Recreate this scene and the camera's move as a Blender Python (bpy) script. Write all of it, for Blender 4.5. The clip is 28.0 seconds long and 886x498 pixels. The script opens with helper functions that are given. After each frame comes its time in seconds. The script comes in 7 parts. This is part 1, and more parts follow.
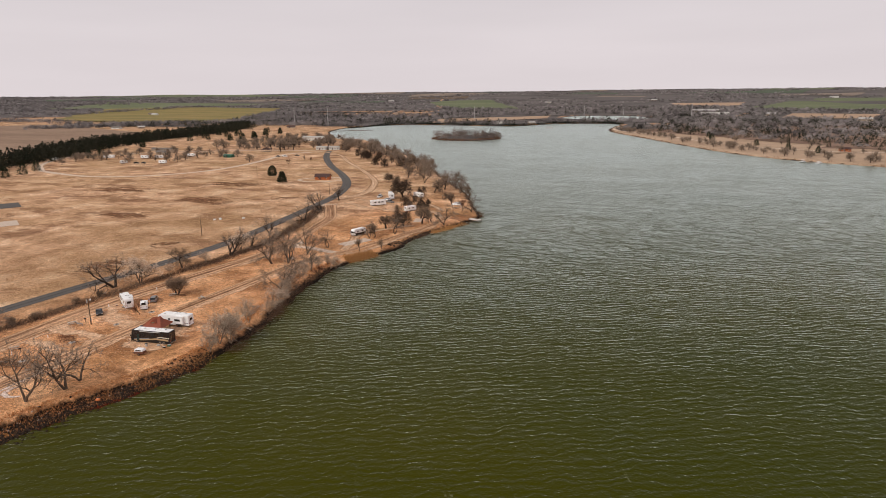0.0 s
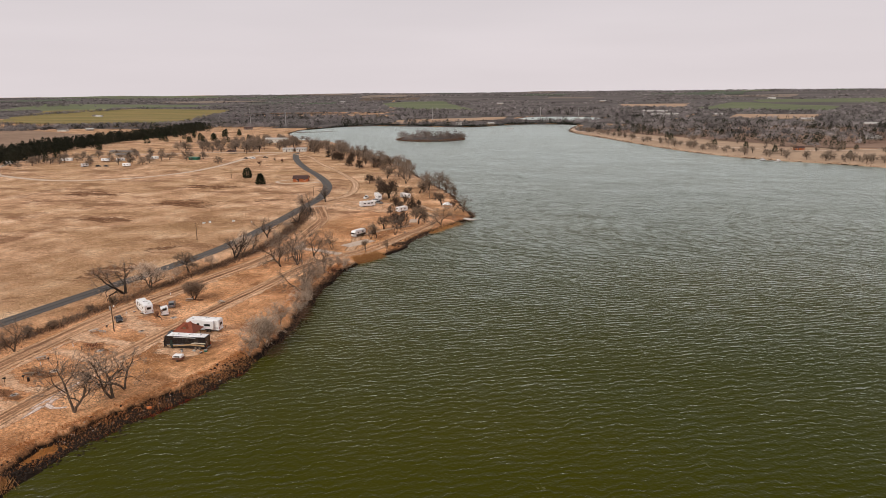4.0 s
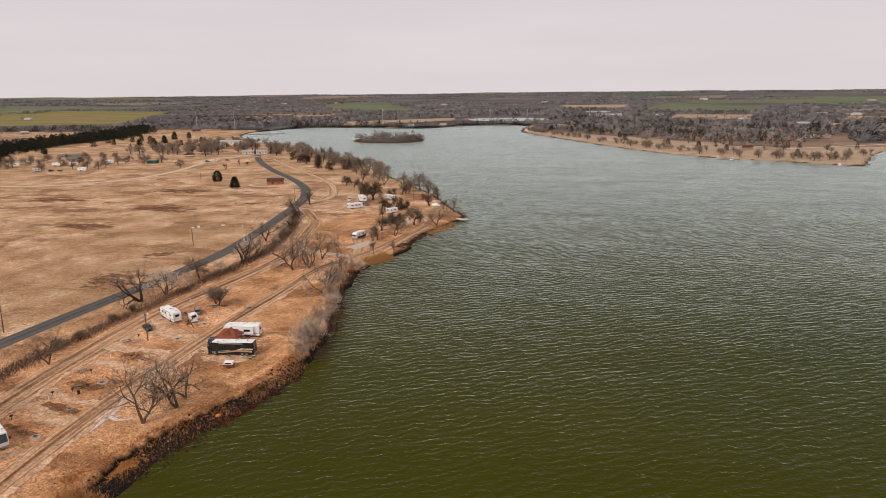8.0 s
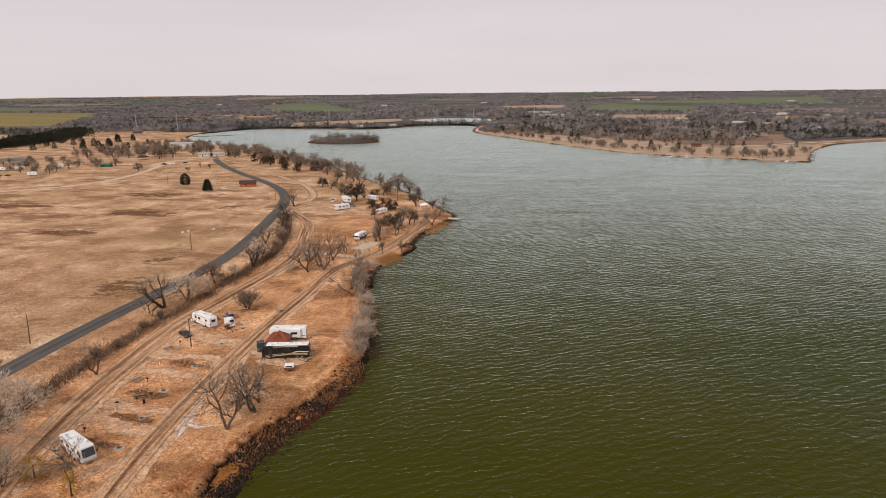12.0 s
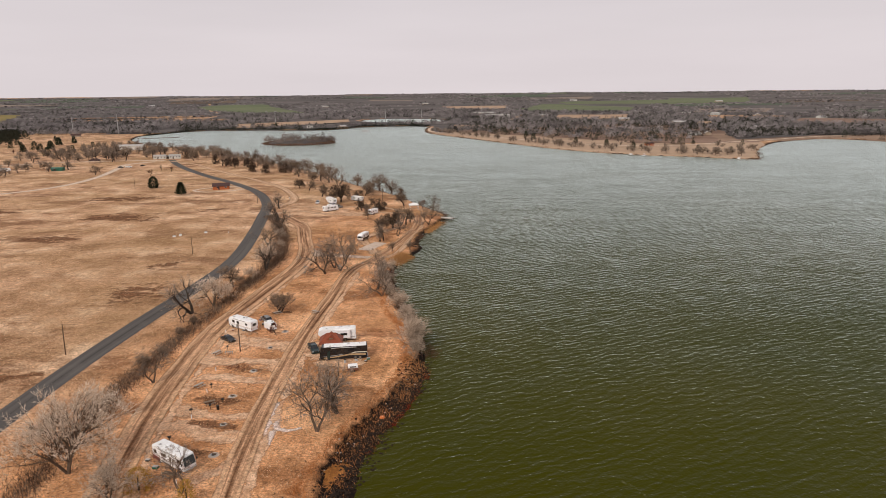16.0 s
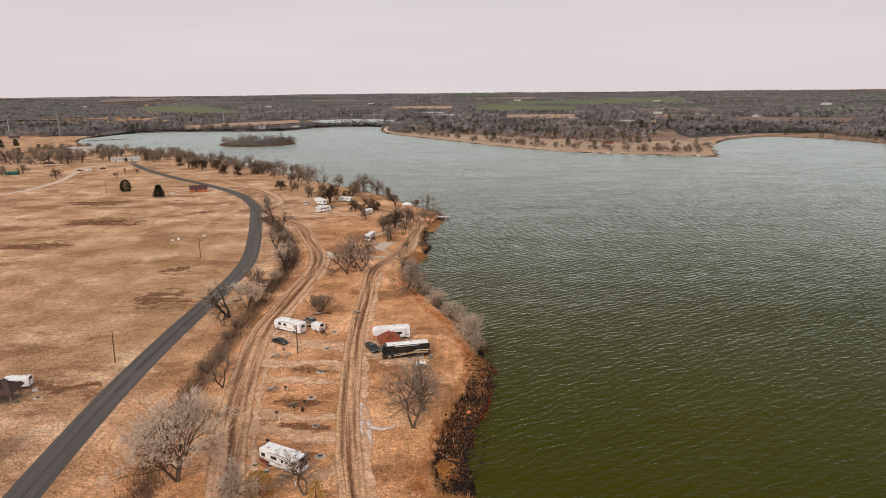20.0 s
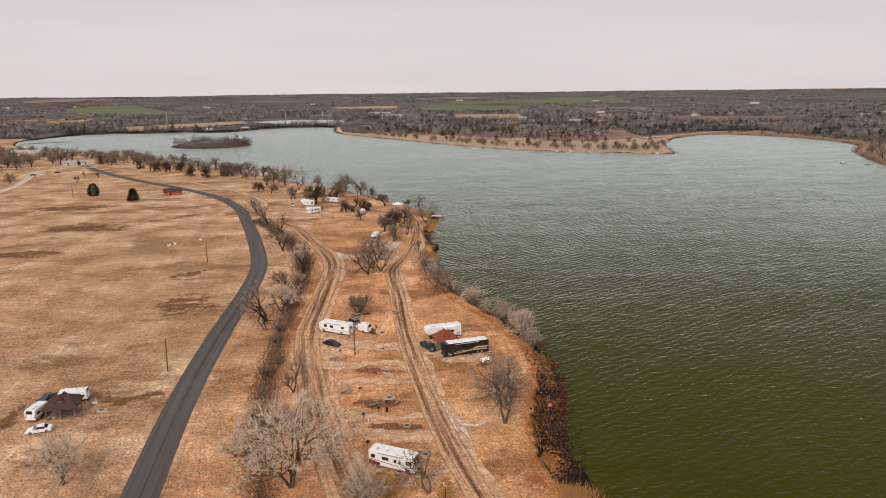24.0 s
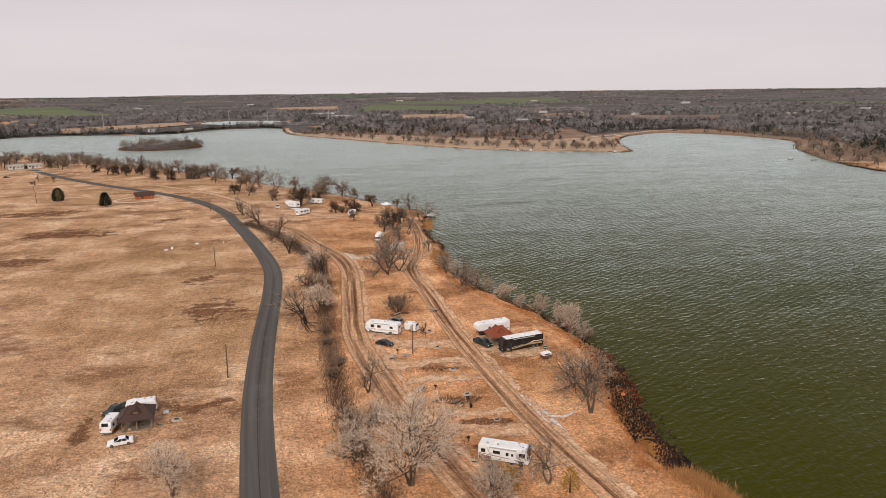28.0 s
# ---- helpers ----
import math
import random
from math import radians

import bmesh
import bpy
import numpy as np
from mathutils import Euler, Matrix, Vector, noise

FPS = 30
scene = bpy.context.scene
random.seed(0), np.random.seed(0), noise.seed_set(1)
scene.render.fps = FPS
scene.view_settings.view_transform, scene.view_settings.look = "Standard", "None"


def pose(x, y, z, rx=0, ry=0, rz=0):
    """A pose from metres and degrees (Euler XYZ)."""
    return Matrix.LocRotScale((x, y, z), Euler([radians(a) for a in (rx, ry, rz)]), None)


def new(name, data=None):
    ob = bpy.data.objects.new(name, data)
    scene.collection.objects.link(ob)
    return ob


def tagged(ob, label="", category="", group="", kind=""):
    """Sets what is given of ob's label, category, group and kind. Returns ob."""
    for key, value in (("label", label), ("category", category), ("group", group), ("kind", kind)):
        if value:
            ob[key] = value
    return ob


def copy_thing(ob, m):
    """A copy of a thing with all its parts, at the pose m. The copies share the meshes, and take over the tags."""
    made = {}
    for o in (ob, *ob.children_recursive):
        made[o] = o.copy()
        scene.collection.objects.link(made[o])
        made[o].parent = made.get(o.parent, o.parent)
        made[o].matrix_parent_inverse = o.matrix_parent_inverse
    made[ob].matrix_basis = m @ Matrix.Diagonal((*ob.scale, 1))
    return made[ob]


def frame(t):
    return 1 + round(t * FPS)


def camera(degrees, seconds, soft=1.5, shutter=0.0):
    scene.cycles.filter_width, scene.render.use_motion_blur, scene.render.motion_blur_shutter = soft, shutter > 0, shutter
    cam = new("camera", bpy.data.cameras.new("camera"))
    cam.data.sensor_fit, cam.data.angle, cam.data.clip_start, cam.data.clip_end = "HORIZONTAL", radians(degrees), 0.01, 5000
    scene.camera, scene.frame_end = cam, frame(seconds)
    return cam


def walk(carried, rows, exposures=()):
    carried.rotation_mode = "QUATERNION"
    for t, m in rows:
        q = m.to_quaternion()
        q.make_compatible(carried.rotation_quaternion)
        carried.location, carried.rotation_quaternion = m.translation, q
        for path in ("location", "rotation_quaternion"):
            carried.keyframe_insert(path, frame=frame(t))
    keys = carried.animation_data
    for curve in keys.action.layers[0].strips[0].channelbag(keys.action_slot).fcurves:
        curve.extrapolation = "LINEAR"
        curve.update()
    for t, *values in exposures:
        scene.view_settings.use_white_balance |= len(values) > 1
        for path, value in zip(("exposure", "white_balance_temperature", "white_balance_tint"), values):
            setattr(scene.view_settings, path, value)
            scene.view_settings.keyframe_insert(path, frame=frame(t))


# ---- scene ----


# ---------------------------------------------------------------- camera
def drone(x, y, z, heading, tilt, lean):
    return pose(x, y, z, 0, 0, -heading) @ pose(0, 0, 0, 90 - tilt) @ pose(0, 0, 0, 0, 0, lean)


cam = camera(67.3, 28.0, soft=0.5)
FLIGHT = [
    (0, 131.46, 39.86, 63.67, -25.944, 13.444, -0.662),
    (1, 126.54, 37.43, 63.58, -24.897, 13.439, -0.641),
    (2, 121.50, 34.90, 63.51, -23.817, 13.435, -0.625),
    (3, 116.19, 32.15, 63.50, -22.685, 13.395, -0.627),
    (5.5, 101.84, 25.25, 63.62, -19.563, 13.379, -0.596),
    (7, 92.22, 21.24, 63.75, -17.598, 13.347, -0.601),
    (8, 85.54, 18.65, 63.84, -16.226, 13.328, -0.610),
    (9.5, 75.15, 14.95, 63.98, -14.078, 13.322, -0.604),
    (11, 64.66, 11.53, 64.02, -12.002, 13.307, -0.581),
    (12.5, 54.11, 8.45, 63.94, -9.937, 13.318, -0.581),
    (14.5, 39.81, 5.27, 63.91, -7.172, 13.292, -0.565),
    (15.5, 32.63, 4.00, 63.88, -5.800, 13.303, -0.572),
    (17, 21.82, 2.45, 63.91, -3.731, 13.305, -0.586),
    (18.5, 10.96, 0.95, 63.96, -1.644, 13.331, -0.559),
    (19, 7.32, 0.53, 63.96, -1.325, 13.333, -0.551),
    (20, -0.00, 0.00, 63.94, -0.000, 13.336, -0.584),
    (21.5, -10.88, -0.26, 63.87, 1.951, 13.364, -0.623),
    (23.5, -25.41, 0.20, 63.76, 4.617, 13.363, -0.648),
    (25, -36.44, 1.00, 63.77, 6.729, 13.375, -0.677),
    (26.5, -47.42, 2.01, 63.72, 8.784, 13.388, -0.668),
    (28, -58.37, 3.08, 63.72, 10.868, 13.401, -0.686),
]
walk(cam, [(row[0], drone(*row[1:])) for row in FLIGHT], [(0, 0.0), (28, 0.0)])

# ---------------------------------------------------------------- sky and sun (overcast)
SUN_HEIGHT, SUN_TURN = 38, 205
world = bpy.data.worlds.new("overcast_sky")
scene.world = world
world.use_nodes = True
wn, wl = world.node_tree.nodes, world.node_tree.links
wn.clear()
sky = wn.new("ShaderNodeTexSky")
sky.sky_type, sky.sun_disc = "NISHITA", False
sky.sun_elevation, sky.sun_rotation = radians(SUN_HEIGHT), radians(SUN_TURN)
sky.air_density, sky.dust_density, sky.ozone_density = 1.0, 6.0, 1.0
sky_level = wn.new("ShaderNodeVectorMath")
sky_level.operation = "SCALE"
sky_level.inputs[3].default_value = 0.07
wl.new(sky.outputs[0], sky_level.inputs[0])
# the cloud sheet: soft grey-white with faint streaks, a little darker overhead than at the horizon
where = wn.new("ShaderNodeTexCoord")
split = wn.new("ShaderNodeSeparateXYZ")
wl.new(where.outputs["Generated"], split.inputs[0])
high = wn.new("ShaderNodeValToRGB")
high.color_ramp.elements[0].position, high.color_ramp.elements[0].color = 0.0, (0.80, 0.724, 0.742, 1)
high.color_ramp.elements[1].position, high.color_ramp.elements[1].color = 0.55, (0.60, 0.567, 0.595, 1)
wl.new(split.outputs[2], high.inputs[0])
squash = wn.new("ShaderNodeMapping")
squash.inputs["Scale"].default_value = (1.2, 1.2, 9)
wl.new(where.outputs["Generated"], squash.inputs[0])
streak = wn.new("ShaderNodeTexNoise")
streak.inputs["Scale"].default_value, streak.inputs["Detail"].default_value = 1.6, 4
wl.new(squash.outputs[0], streak.inputs["Vector"])
soft_range = wn.new("ShaderNodeMapRange")
soft_range.inputs[3].default_value, soft_range.inputs[4].default_value = 0.90, 1.08
wl.new(streak.outputs[0], soft_range.inputs[0])
cloud = wn.new("ShaderNodeVectorMath")
cloud.operation = "SCALE"
wl.new(high.outputs[0], cloud.inputs[0])
wl.new(soft_range.outputs[0], cloud.inputs[3])
cover = wn.new("ShaderNodeMix")
cover.data_type = "RGBA"
cover.inputs[0].default_value = 0.92
wl.new(sky_level.outputs[0], cover.inputs[6])
wl.new(cloud.outputs[0], cover.inputs[7])
glow = wn.new("ShaderNodeBackground")
wl.new(cover.outputs[2], glow.inputs[0])
wl.new(glow.outputs[0], wn.new("ShaderNodeOutputWorld").inputs[0])

sun = new("sun", bpy.data.lights.new("sun", "SUN"))
sun.data.energy, sun.data.angle, sun.data.color = 2.0, radians(16), (1.0, 0.93, 0.84)
sun.matrix_world = pose(0, 0, 200, 90 - SUN_HEIGHT, 0, 180 - SUN_TURN)


# ---------------------------------------------------------------- materials
class Nodes:
    """A short hand for one material's node tree."""

    def __init__(self, name):
        self.mat = bpy.data.materials.new(name)
        self.mat.use_nodes = True
        self.tree = self.mat.node_tree
        self.bsdf = self.tree.nodes["Principled BSDF"]

    def add(self, kind, **inputs):
        node = self.tree.nodes.new("ShaderNode" + kind)
        for key, value in inputs.items():
            self.put(node, key.replace("_", " "), value)
        return node

    def put(self, node, key, value):
        socket = node.inputs[int(key)] if key.isdigit() else node.inputs[key]
        if isinstance(value, bpy.types.NodeSocket):
            self.tree.links.new(value, socket)
        else:
            socket.default_value = value

    def place(self, scale=(1, 1, 1), local=False):
        if local:
            at = self.add("TexCoord").outputs["Object"]
        else:
            at = self.add("NewGeometry").outputs["Position"]
        return self.add("Mapping", Vector=at, Scale=scale).outputs[0]

    def noise(self, at, scale, detail=3.0, rough=0.55):
        return self.add("TexNoise", Vector=at, Scale=scale, Detail=detail, Roughness=rough).outputs[0]

    def ramp(self, value, *stops):
        node = self.add("ValToRGB", Fac=value)
        els = node.color_ramp.elements
        while len(els) < len(stops):
            els.new(0.5)
        for el, (pos, col) in zip(els, stops):
            el.position = pos
            el.color = (*col, 1) if isinstance(col, tuple) else (col, col, col, 1)
        return node.outputs[0]

    def math(self, kind, a, b=0.0):
        node = self.add("Math")
        node.operation = kind
        self.put(node, "0", a), self.put(node, "1", b)
        return node.outputs[0]

    def mix(self, fac, a, b, kind="MIX"):
        node = self.add("Mix")
        node.data_type, node.blend_type = "RGBA", kind
        for key, v in (("0", fac), ("6", a), ("7", b)):
            self.put(node, key, (*v, 1) if isinstance(v, tuple) else v)
        return node.outputs[2]

    def finish(self, color, rough=0.8, metal=0.0, bump=None, strength=0.3, distance=0.05, spec=0.4):
        self.put(self.bsdf, "Base Color", (*color, 1) if isinstance(color, tuple) else color)
        self.put(self.bsdf, "Roughness", rough)
        self.put(self.bsdf, "Metallic", metal)
        self.put(self.bsdf, "Specular IOR Level", spec)
        if bump is not None:
            b = self.add("Bump", Height=bump, Strength=strength, Distance=distance)
            self.put(self.bsdf, "Normal", b.outputs[0])
        return self.mat


def worn(name, color, dirt=(0.16, 0.12, 0.08), amount=0.35, rough=0.6, metal=0.0, scale=1.5, bump=0.15, spec=0.4, vary=0.0):
    """Paint, metal, wood or plastic with patchy dirt and fine grain."""
    n = Nodes(name)
    at = n.place(local=True)
    grime = n.ramp(n.noise(at, scale, 5, 0.65), (0.42, 0.0), (0.8, amount))
    grain = n.ramp(n.noise(at, scale * 14, 2), (0.2, 0.86), (0.8, 1.08))
    base = n.mix(1.0, n.mix(grime, color, dirt), grain, "MULTIPLY")
    if vary:
        r = n.add("ObjectInfo").outputs["Random"]
        base = n.mix(1.0, base, n.ramp(r, (0.0, 1.0 - vary), (1.0, 1.0 + vary)), "MULTIPLY")
    return n.finish(base, rough, metal, n.noise(at, scale * 9, 3), bump, 0.02, spec)


def bark(name, dark, light, twig=0.5):
    """Bark or bare twigs: a shade of its own for each tree and each twig."""
    n = Nodes(name)
    at = n.place((1, 1, 0.25), local=True)
    isle = n.add("NewGeometry").outputs["Random Per Island"]
    tree = n.add("ObjectInfo").outputs["Random"]
    fleck = n.noise(at, 6, 3)
    shade = n.math("ADD", n.math("MULTIPLY", isle, twig), n.math("MULTIPLY", fleck, 1 - twig))
    col = n.ramp(shade, (0.15, dark), (0.85, light))
    col = n.mix(1.0, col, n.ramp(tree, (0.0, 0.78), (1.0, 1.2)), "MULTIPLY")
    return n.finish(col, 0.9, 0, fleck, 0.4, 0.03, 0.2)


def dry_land(n):
    """Dormant winter grass: straw, bare reddish earth, darker thatch, at several sizes."""
    at = n.place()
    wide = n.noise(at, 0.013, 4, 0.6)
    mid = n.noise(at, 0.055, 6, 0.66)
    small = n.noise(n.place((1, 1.3, 1)), 0.33, 6, 0.75)
    fine = n.noise(at, 2.0, 5, 0.8)
    straw = n.ramp(mid, (0.32, STRAW_DARK), (0.50, STRAW), (0.66, STRAW_PALE))
    earth = n.ramp(n.noise(n.place((0.7, 1.1, 1)), 0.041, 7, 0.72), (0.51, 0.0), (0.60, 0.85))
    col = n.mix(earth, straw, EARTH)
    col = n.mix(n.ramp(wide, (0.40, 0.0), (0.66, 0.55)), col, THATCH)
    tuft = n.ramp(n.noise(n.place((0.8, 1.25, 1)), 0.95, 6, 0.85), (0.37, 0.48), (0.47, 0.94), (0.57, 1.06), (0.67, 1.42))
    mown = n.noise(n.place((0.9, 0.05, 1)), 1.0, 3, 0.6)
    clump = n.noise(at, 0.55, 5, 0.8)
    col = n.mix(1.0, col, n.ramp(small, (0.33, 0.74), (0.5, 1.0), (0.67, 1.18)), "MULTIPLY")
    col = n.mix(1.0, col, tuft, "MULTIPLY")
    col = n.mix(1.0, col, n.ramp(mown, (0.35, 0.91), (0.65, 1.08)), "MULTIPLY")
    col = n.mix(n.ramp(clump, (0.54, 0.0), (0.64, 0.5)), col, STRAW_DARK)
    col = n.mix(1.0, col, n.ramp(fine, (0.38, 0.60), (0.62, 1.38)), "MULTIPLY")
    # trodden reddish turf on the lake side of the hedge, duller grass on the meadow beyond the road
    spot = n.add("SeparateXYZ", Vector=at)
    east = n.add("MapRange", Value=n.math("ADD", spot.outputs[0], n.math("MULTIPLY", mid, 14.0)))
    east.inputs[1].default_value, east.inputs[2].default_value = -66, -46
    south = n.add("MapRange", Value=spot.outputs[1])
    south.inputs[1].default_value, south.inputs[2].default_value, south.inputs[3].default_value, south.inputs[4].default_value = 300, 460, 1.0, 0.0
    trod = n.math("MULTIPLY", east.outputs[0], south.outputs[0])
    col = n.mix(1.0, col, n.mix(trod, (1.07, 1.12, 1.15), (1.23, 1.09, 0.95)), "MULTIPLY")
    return col, fine, small


STRAW_DARK, STRAW, STRAW_PALE = (0.29, 0.152, 0.078), (0.55, 0.315, 0.178), (0.77, 0.515, 0.33)
EARTH, THATCH = (0.20, 0.088, 0.044), (0.37, 0.215, 0.095)

n = Nodes("dry_grass")
col, fine, small = dry_land(n)
# stony, muddy ground below the bank and under water
hgt = n.add("MapRange", Value=n.add("SeparateXYZ", Vector=n.place()).outputs[2])
hgt.inputs[1].default_value, hgt.inputs[2].default_value = -1.75, 0.05
mud = n.ramp(n.noise(n.place(), 0.9, 5, 0.7), (0.42, (0.008, 0.0055, 0.004)), (0.62, (0.022, 0.012, 0.007)), (0.76, (0.13, 0.055, 0.022)))
wet = n.math("ADD", hgt.outputs[0], n.math("MULTIPLY", n.math("SUBTRACT", small, 0.5), 0.9))
col = n.mix(n.ramp(wet, (0.35, 0.0), (0.75, 1.0)), mud, col)
M_GRASS = n.finish(col, 0.95, 0, fine, 0.5, 0.12, 0.1)


def track_material(name, deep, pale, rut_count, edge, worn_edge=(0.50, 0.30, 0.165), fade=0.80, cover=1.0):
    """A wheel track over the grass: UV x runs across (0 to 1), UV y along in metres, the second UV how far the ends are."""
    n = Nodes(name)
    fine, small = n.noise(n.place(), 2.0, 5, 0.8), n.noise(n.place((1, 1.3, 1)), 0.33, 6, 0.75)
    uv = n.add("SeparateXYZ", Vector=n.add("UVMap").outputs[0])
    ends = n.add("UVMap")
    ends.uv_map = "Ends"
    from_end = n.add("SeparateXYZ", Vector=ends.outputs[0]).outputs[0]
    across, along = uv.outputs[0], uv.outputs[1]
    off = n.math("MULTIPLY", n.math("ABSOLUTE", n.math("SUBTRACT", across, 0.5)), 2.0)
    off = n.math("MAXIMUM", off, n.math("SUBTRACT", 1.0, from_end))
    sway = n.math("MULTIPLY", n.noise(n.place(), 0.06, 2), 0.5)
    lane = n.add("CombineXYZ", X=n.math("ADD", n.math("MULTIPLY", across, rut_count), sway), Y=n.math("MULTIPLY", along, 0.022)).outputs[0]
    ruts = n.noise(lane, 1.0, 6, 0.68) if edge < 1 else n.noise(n.place(), 0.3, 7, 0.75)
    dirt = n.ramp(ruts, (0.38, deep), (0.5, tuple(0.6 * a + 0.4 * b for a, b in zip(deep, pale))), (0.60, pale))
    dirt = n.mix(n.ramp(n.math("ADD", off, n.math("MULTIPLY", small, 0.5)), (0.72, 0.0), (0.98, 0.9)), dirt, worn_edge)
    dirt = n.mix(1.0, dirt, n.ramp(fine, (0.36, 0.66), (0.64, 1.28)), "MULTIPLY")
    dirt = n.mix(1.0, dirt, n.ramp(n.noise(n.place(), 0.5, 5, 0.75), (0.35, 0.74), (0.65, 1.2)), "MULTIPLY")
    rag = n.math("ADD", off, n.math("MULTIPLY", n.math("SUBTRACT", n.noise(n.place(), 0.40, 6, 0.75), 0.5), edge))
    if edge > 1:
        rag = n.math("ADD", rag, n.math("MULTIPLY", n.math("SUBTRACT", n.noise(n.place((0.6, 1.2, 1)), 0.13, 4, 0.7), 0.42), edge * 1.6))
    n.put(n.bsdf, "Alpha", n.ramp(rag, (fade, cover), (0.97, 0.0)))
    return n.finish(dirt, 0.95, 0, n.math("ADD", ruts, n.math("MULTIPLY", fine, 0.3)), 0.6, 0.15, 0.1)


M_TRACK = track_material("rutted_dirt", (0.14, 0.06, 0.027), (0.66, 0.39, 0.225), 6.0, 0.3, (0.60, 0.37, 0.215))
M_TRACK_FAINT = track_material("faint_wheel_track", (0.46, 0.27, 0.15), (0.80, 0.56, 0.38), 5.0, 0.7, fade=0.62, cover=0.9)
M_GRAVEL = track_material("pale_gravel", (0.56, 0.43, 0.325), (0.72, 0.575, 0.455), 3.0, 0.4, (0.62, 0.46, 0.335))
M_CHALK = track_material("chalky_spill", (0.66, 0.52, 0.45), (0.78, 0.67, 0.60), 3.0, 0.95, (0.68, 0.52, 0.42), fade=0.5)
M_BARE = track_material("bare_earth", (0.60, 0.345, 0.195), (0.83, 0.56, 0.365), 3.0, 1.8, (0.72, 0.455, 0.28), fade=0.62, cover=0.85)
M_STAIN = track_material("brown_stain", (0.17, 0.075, 0.036), (0.28, 0.135, 0.066), 3.0, 2.6, (0.27, 0.135, 0.07), fade=0.6, cover=0.72)

n = Nodes("asphalt")
uv = n.add("SeparateXYZ", Vector=n.add("UVMap").outputs[0])
at = n.place()
lane = n.add("CombineXYZ", X=n.math("MULTIPLY", uv.outputs[0], 4.5), Y=n.math("MULTIPLY", uv.outputs[1], 0.012)).outputs[0]
wear = n.noise(lane, 1.0, 3)
col = n.ramp(wear, (0.3, (0.062, 0.055, 0.05)), (0.7, (0.118, 0.104, 0.092)))
mid_seam = n.math("ABSOLUTE", n.math("SUBTRACT", n.math("ADD", uv.outputs[0], n.math("MULTIPLY", n.noise(at, 0.25, 3), 0.025)), 0.525))
col = n.mix(n.ramp(mid_seam, (0.008, 0.75), (0.016, 0.0)), col, (0.022, 0.02, 0.018))
patch = n.ramp(n.noise(at, 0.12, 5, 0.7), (0.56, 0.0), (0.63, 0.35))
col = n.mix(patch, col, (0.125, 0.11, 0.095))
grit = n.noise(at, 9, 3, 0.8)
col = n.mix(1.0, col, n.ramp(grit, (0.2, 0.8), (0.8, 1.25)), "MULTIPLY")
M_ASPHALT = n.finish(col, 0.88, 0, grit, 0.3, 0.02, 0.3)

n = Nodes("lake_water")
turned = n.add("Mapping", Vector=n.place(), Rotation=(0, 0, radians(-32))).outputs[0]
crest = n.noise(n.add("Mapping", Vector=turned, Scale=(0.26, 0.58, 1)).outputs[0], 1.0, 4, 0.55)
chop = n.noise(n.add("Mapping", Vector=turned, Scale=(0.9, 1.8, 1)).outputs[0], 1.0, 3, 0.6)
train = n.add("TexWave", Vector=turned, Scale=0.135, Distortion=9.0, Detail=3.0)
train.bands_direction = "Y"
n.put(train, "Detail Scale", 1.6)
n.put(train, "Detail Roughness", 0.6)
swell = n.math("MULTIPLY", train.outputs["Fac"], 0.2)
height = n.math("ADD", n.math("ADD", n.math("MULTIPLY", crest, 0.7), swell), n.math("MULTIPLY", chop, 0.25))
wave = n.add("Bump", Height=height, Strength=1.0, Distance=0.42).outputs[0]
murk = n.ramp(n.noise(n.place(), 0.008, 3), (0.3, (0.034, 0.038, 0.0010)), (0.7, (0.052, 0.047, 0.0012)))
# thin broken foam lines drawn out along the wind
drawn = n.add("Mapping", Vector=n.add("Mapping", Vector=n.place(), Rotation=(0, 0, radians(56))).outputs[0], Scale=(0.028, 0.55, 1)).outputs[0]
foam = n.math("MULTIPLY", n.ramp(n.noise(drawn, 1.0, 3, 0.6), (0.655, 0.0), (0.70, 1.0)), n.ramp(n.noise(n.place(), 0.9, 4, 0.7), (0.54, 0.0), (0.66, 0.32)))
murk = n.mix(foam, murk, (0.30, 0.30, 0.19))
body = n.add("BsdfDiffuse", Color=murk, Normal=wave)
shine = n.add("BsdfGlossy", Color=(0.90, 1.0, 0.96, 1), Roughness=0.32, Normal=wave)
gust = n.math("MULTIPLY", n.math("SUBTRACT", n.noise(n.place((0.016, 0.075, 1)), 1.0, 6, 0.72), 0.5), 0.34)
group = n.math("MULTIPLY", n.math("SUBTRACT", n.noise(n.add("Mapping", Vector=turned, Scale=(0.11, 0.17, 1)).outputs[0], 1.0, 5, 0.75), 0.5), 0.15)
lean = n.math("ADD", n.add("LayerWeight", Blend=0.5, Normal=wave).outputs["Facing"], n.math("ADD", n.math("MULTIPLY", gust, 0.42), group))
graze = n.ramp(lean, (0.34, 0.004), (0.45, 0.010), (0.57, 0.024), (0.70, 0.06), (0.79, 0.13), (0.87, 0.52), (0.95, 0.97))
water_mix = n.add("MixShader", Fac=graze)
n.tree.links.new(body.outputs[0], water_mix.inputs[1])
n.tree.links.new(shine.outputs[0], water_mix.inputs[2])
n.tree.links.new(water_mix.outputs[0], n.tree.nodes["Material Output"].inputs[0])
n.tree.nodes.remove(n.bsdf)
M_WATER = n.mat

n = Nodes("amber_shallows")
M_POOL = n.finish(n.ramp(n.noise(n.place(), 0.8, 4), (0.35, (0.16, 0.055, 0.008)), (0.65, (0.36, 0.15, 0.03))), 0.5, 0, n.noise(n.place(), 3.0, 2), 0.05, 0.02, 0.2)

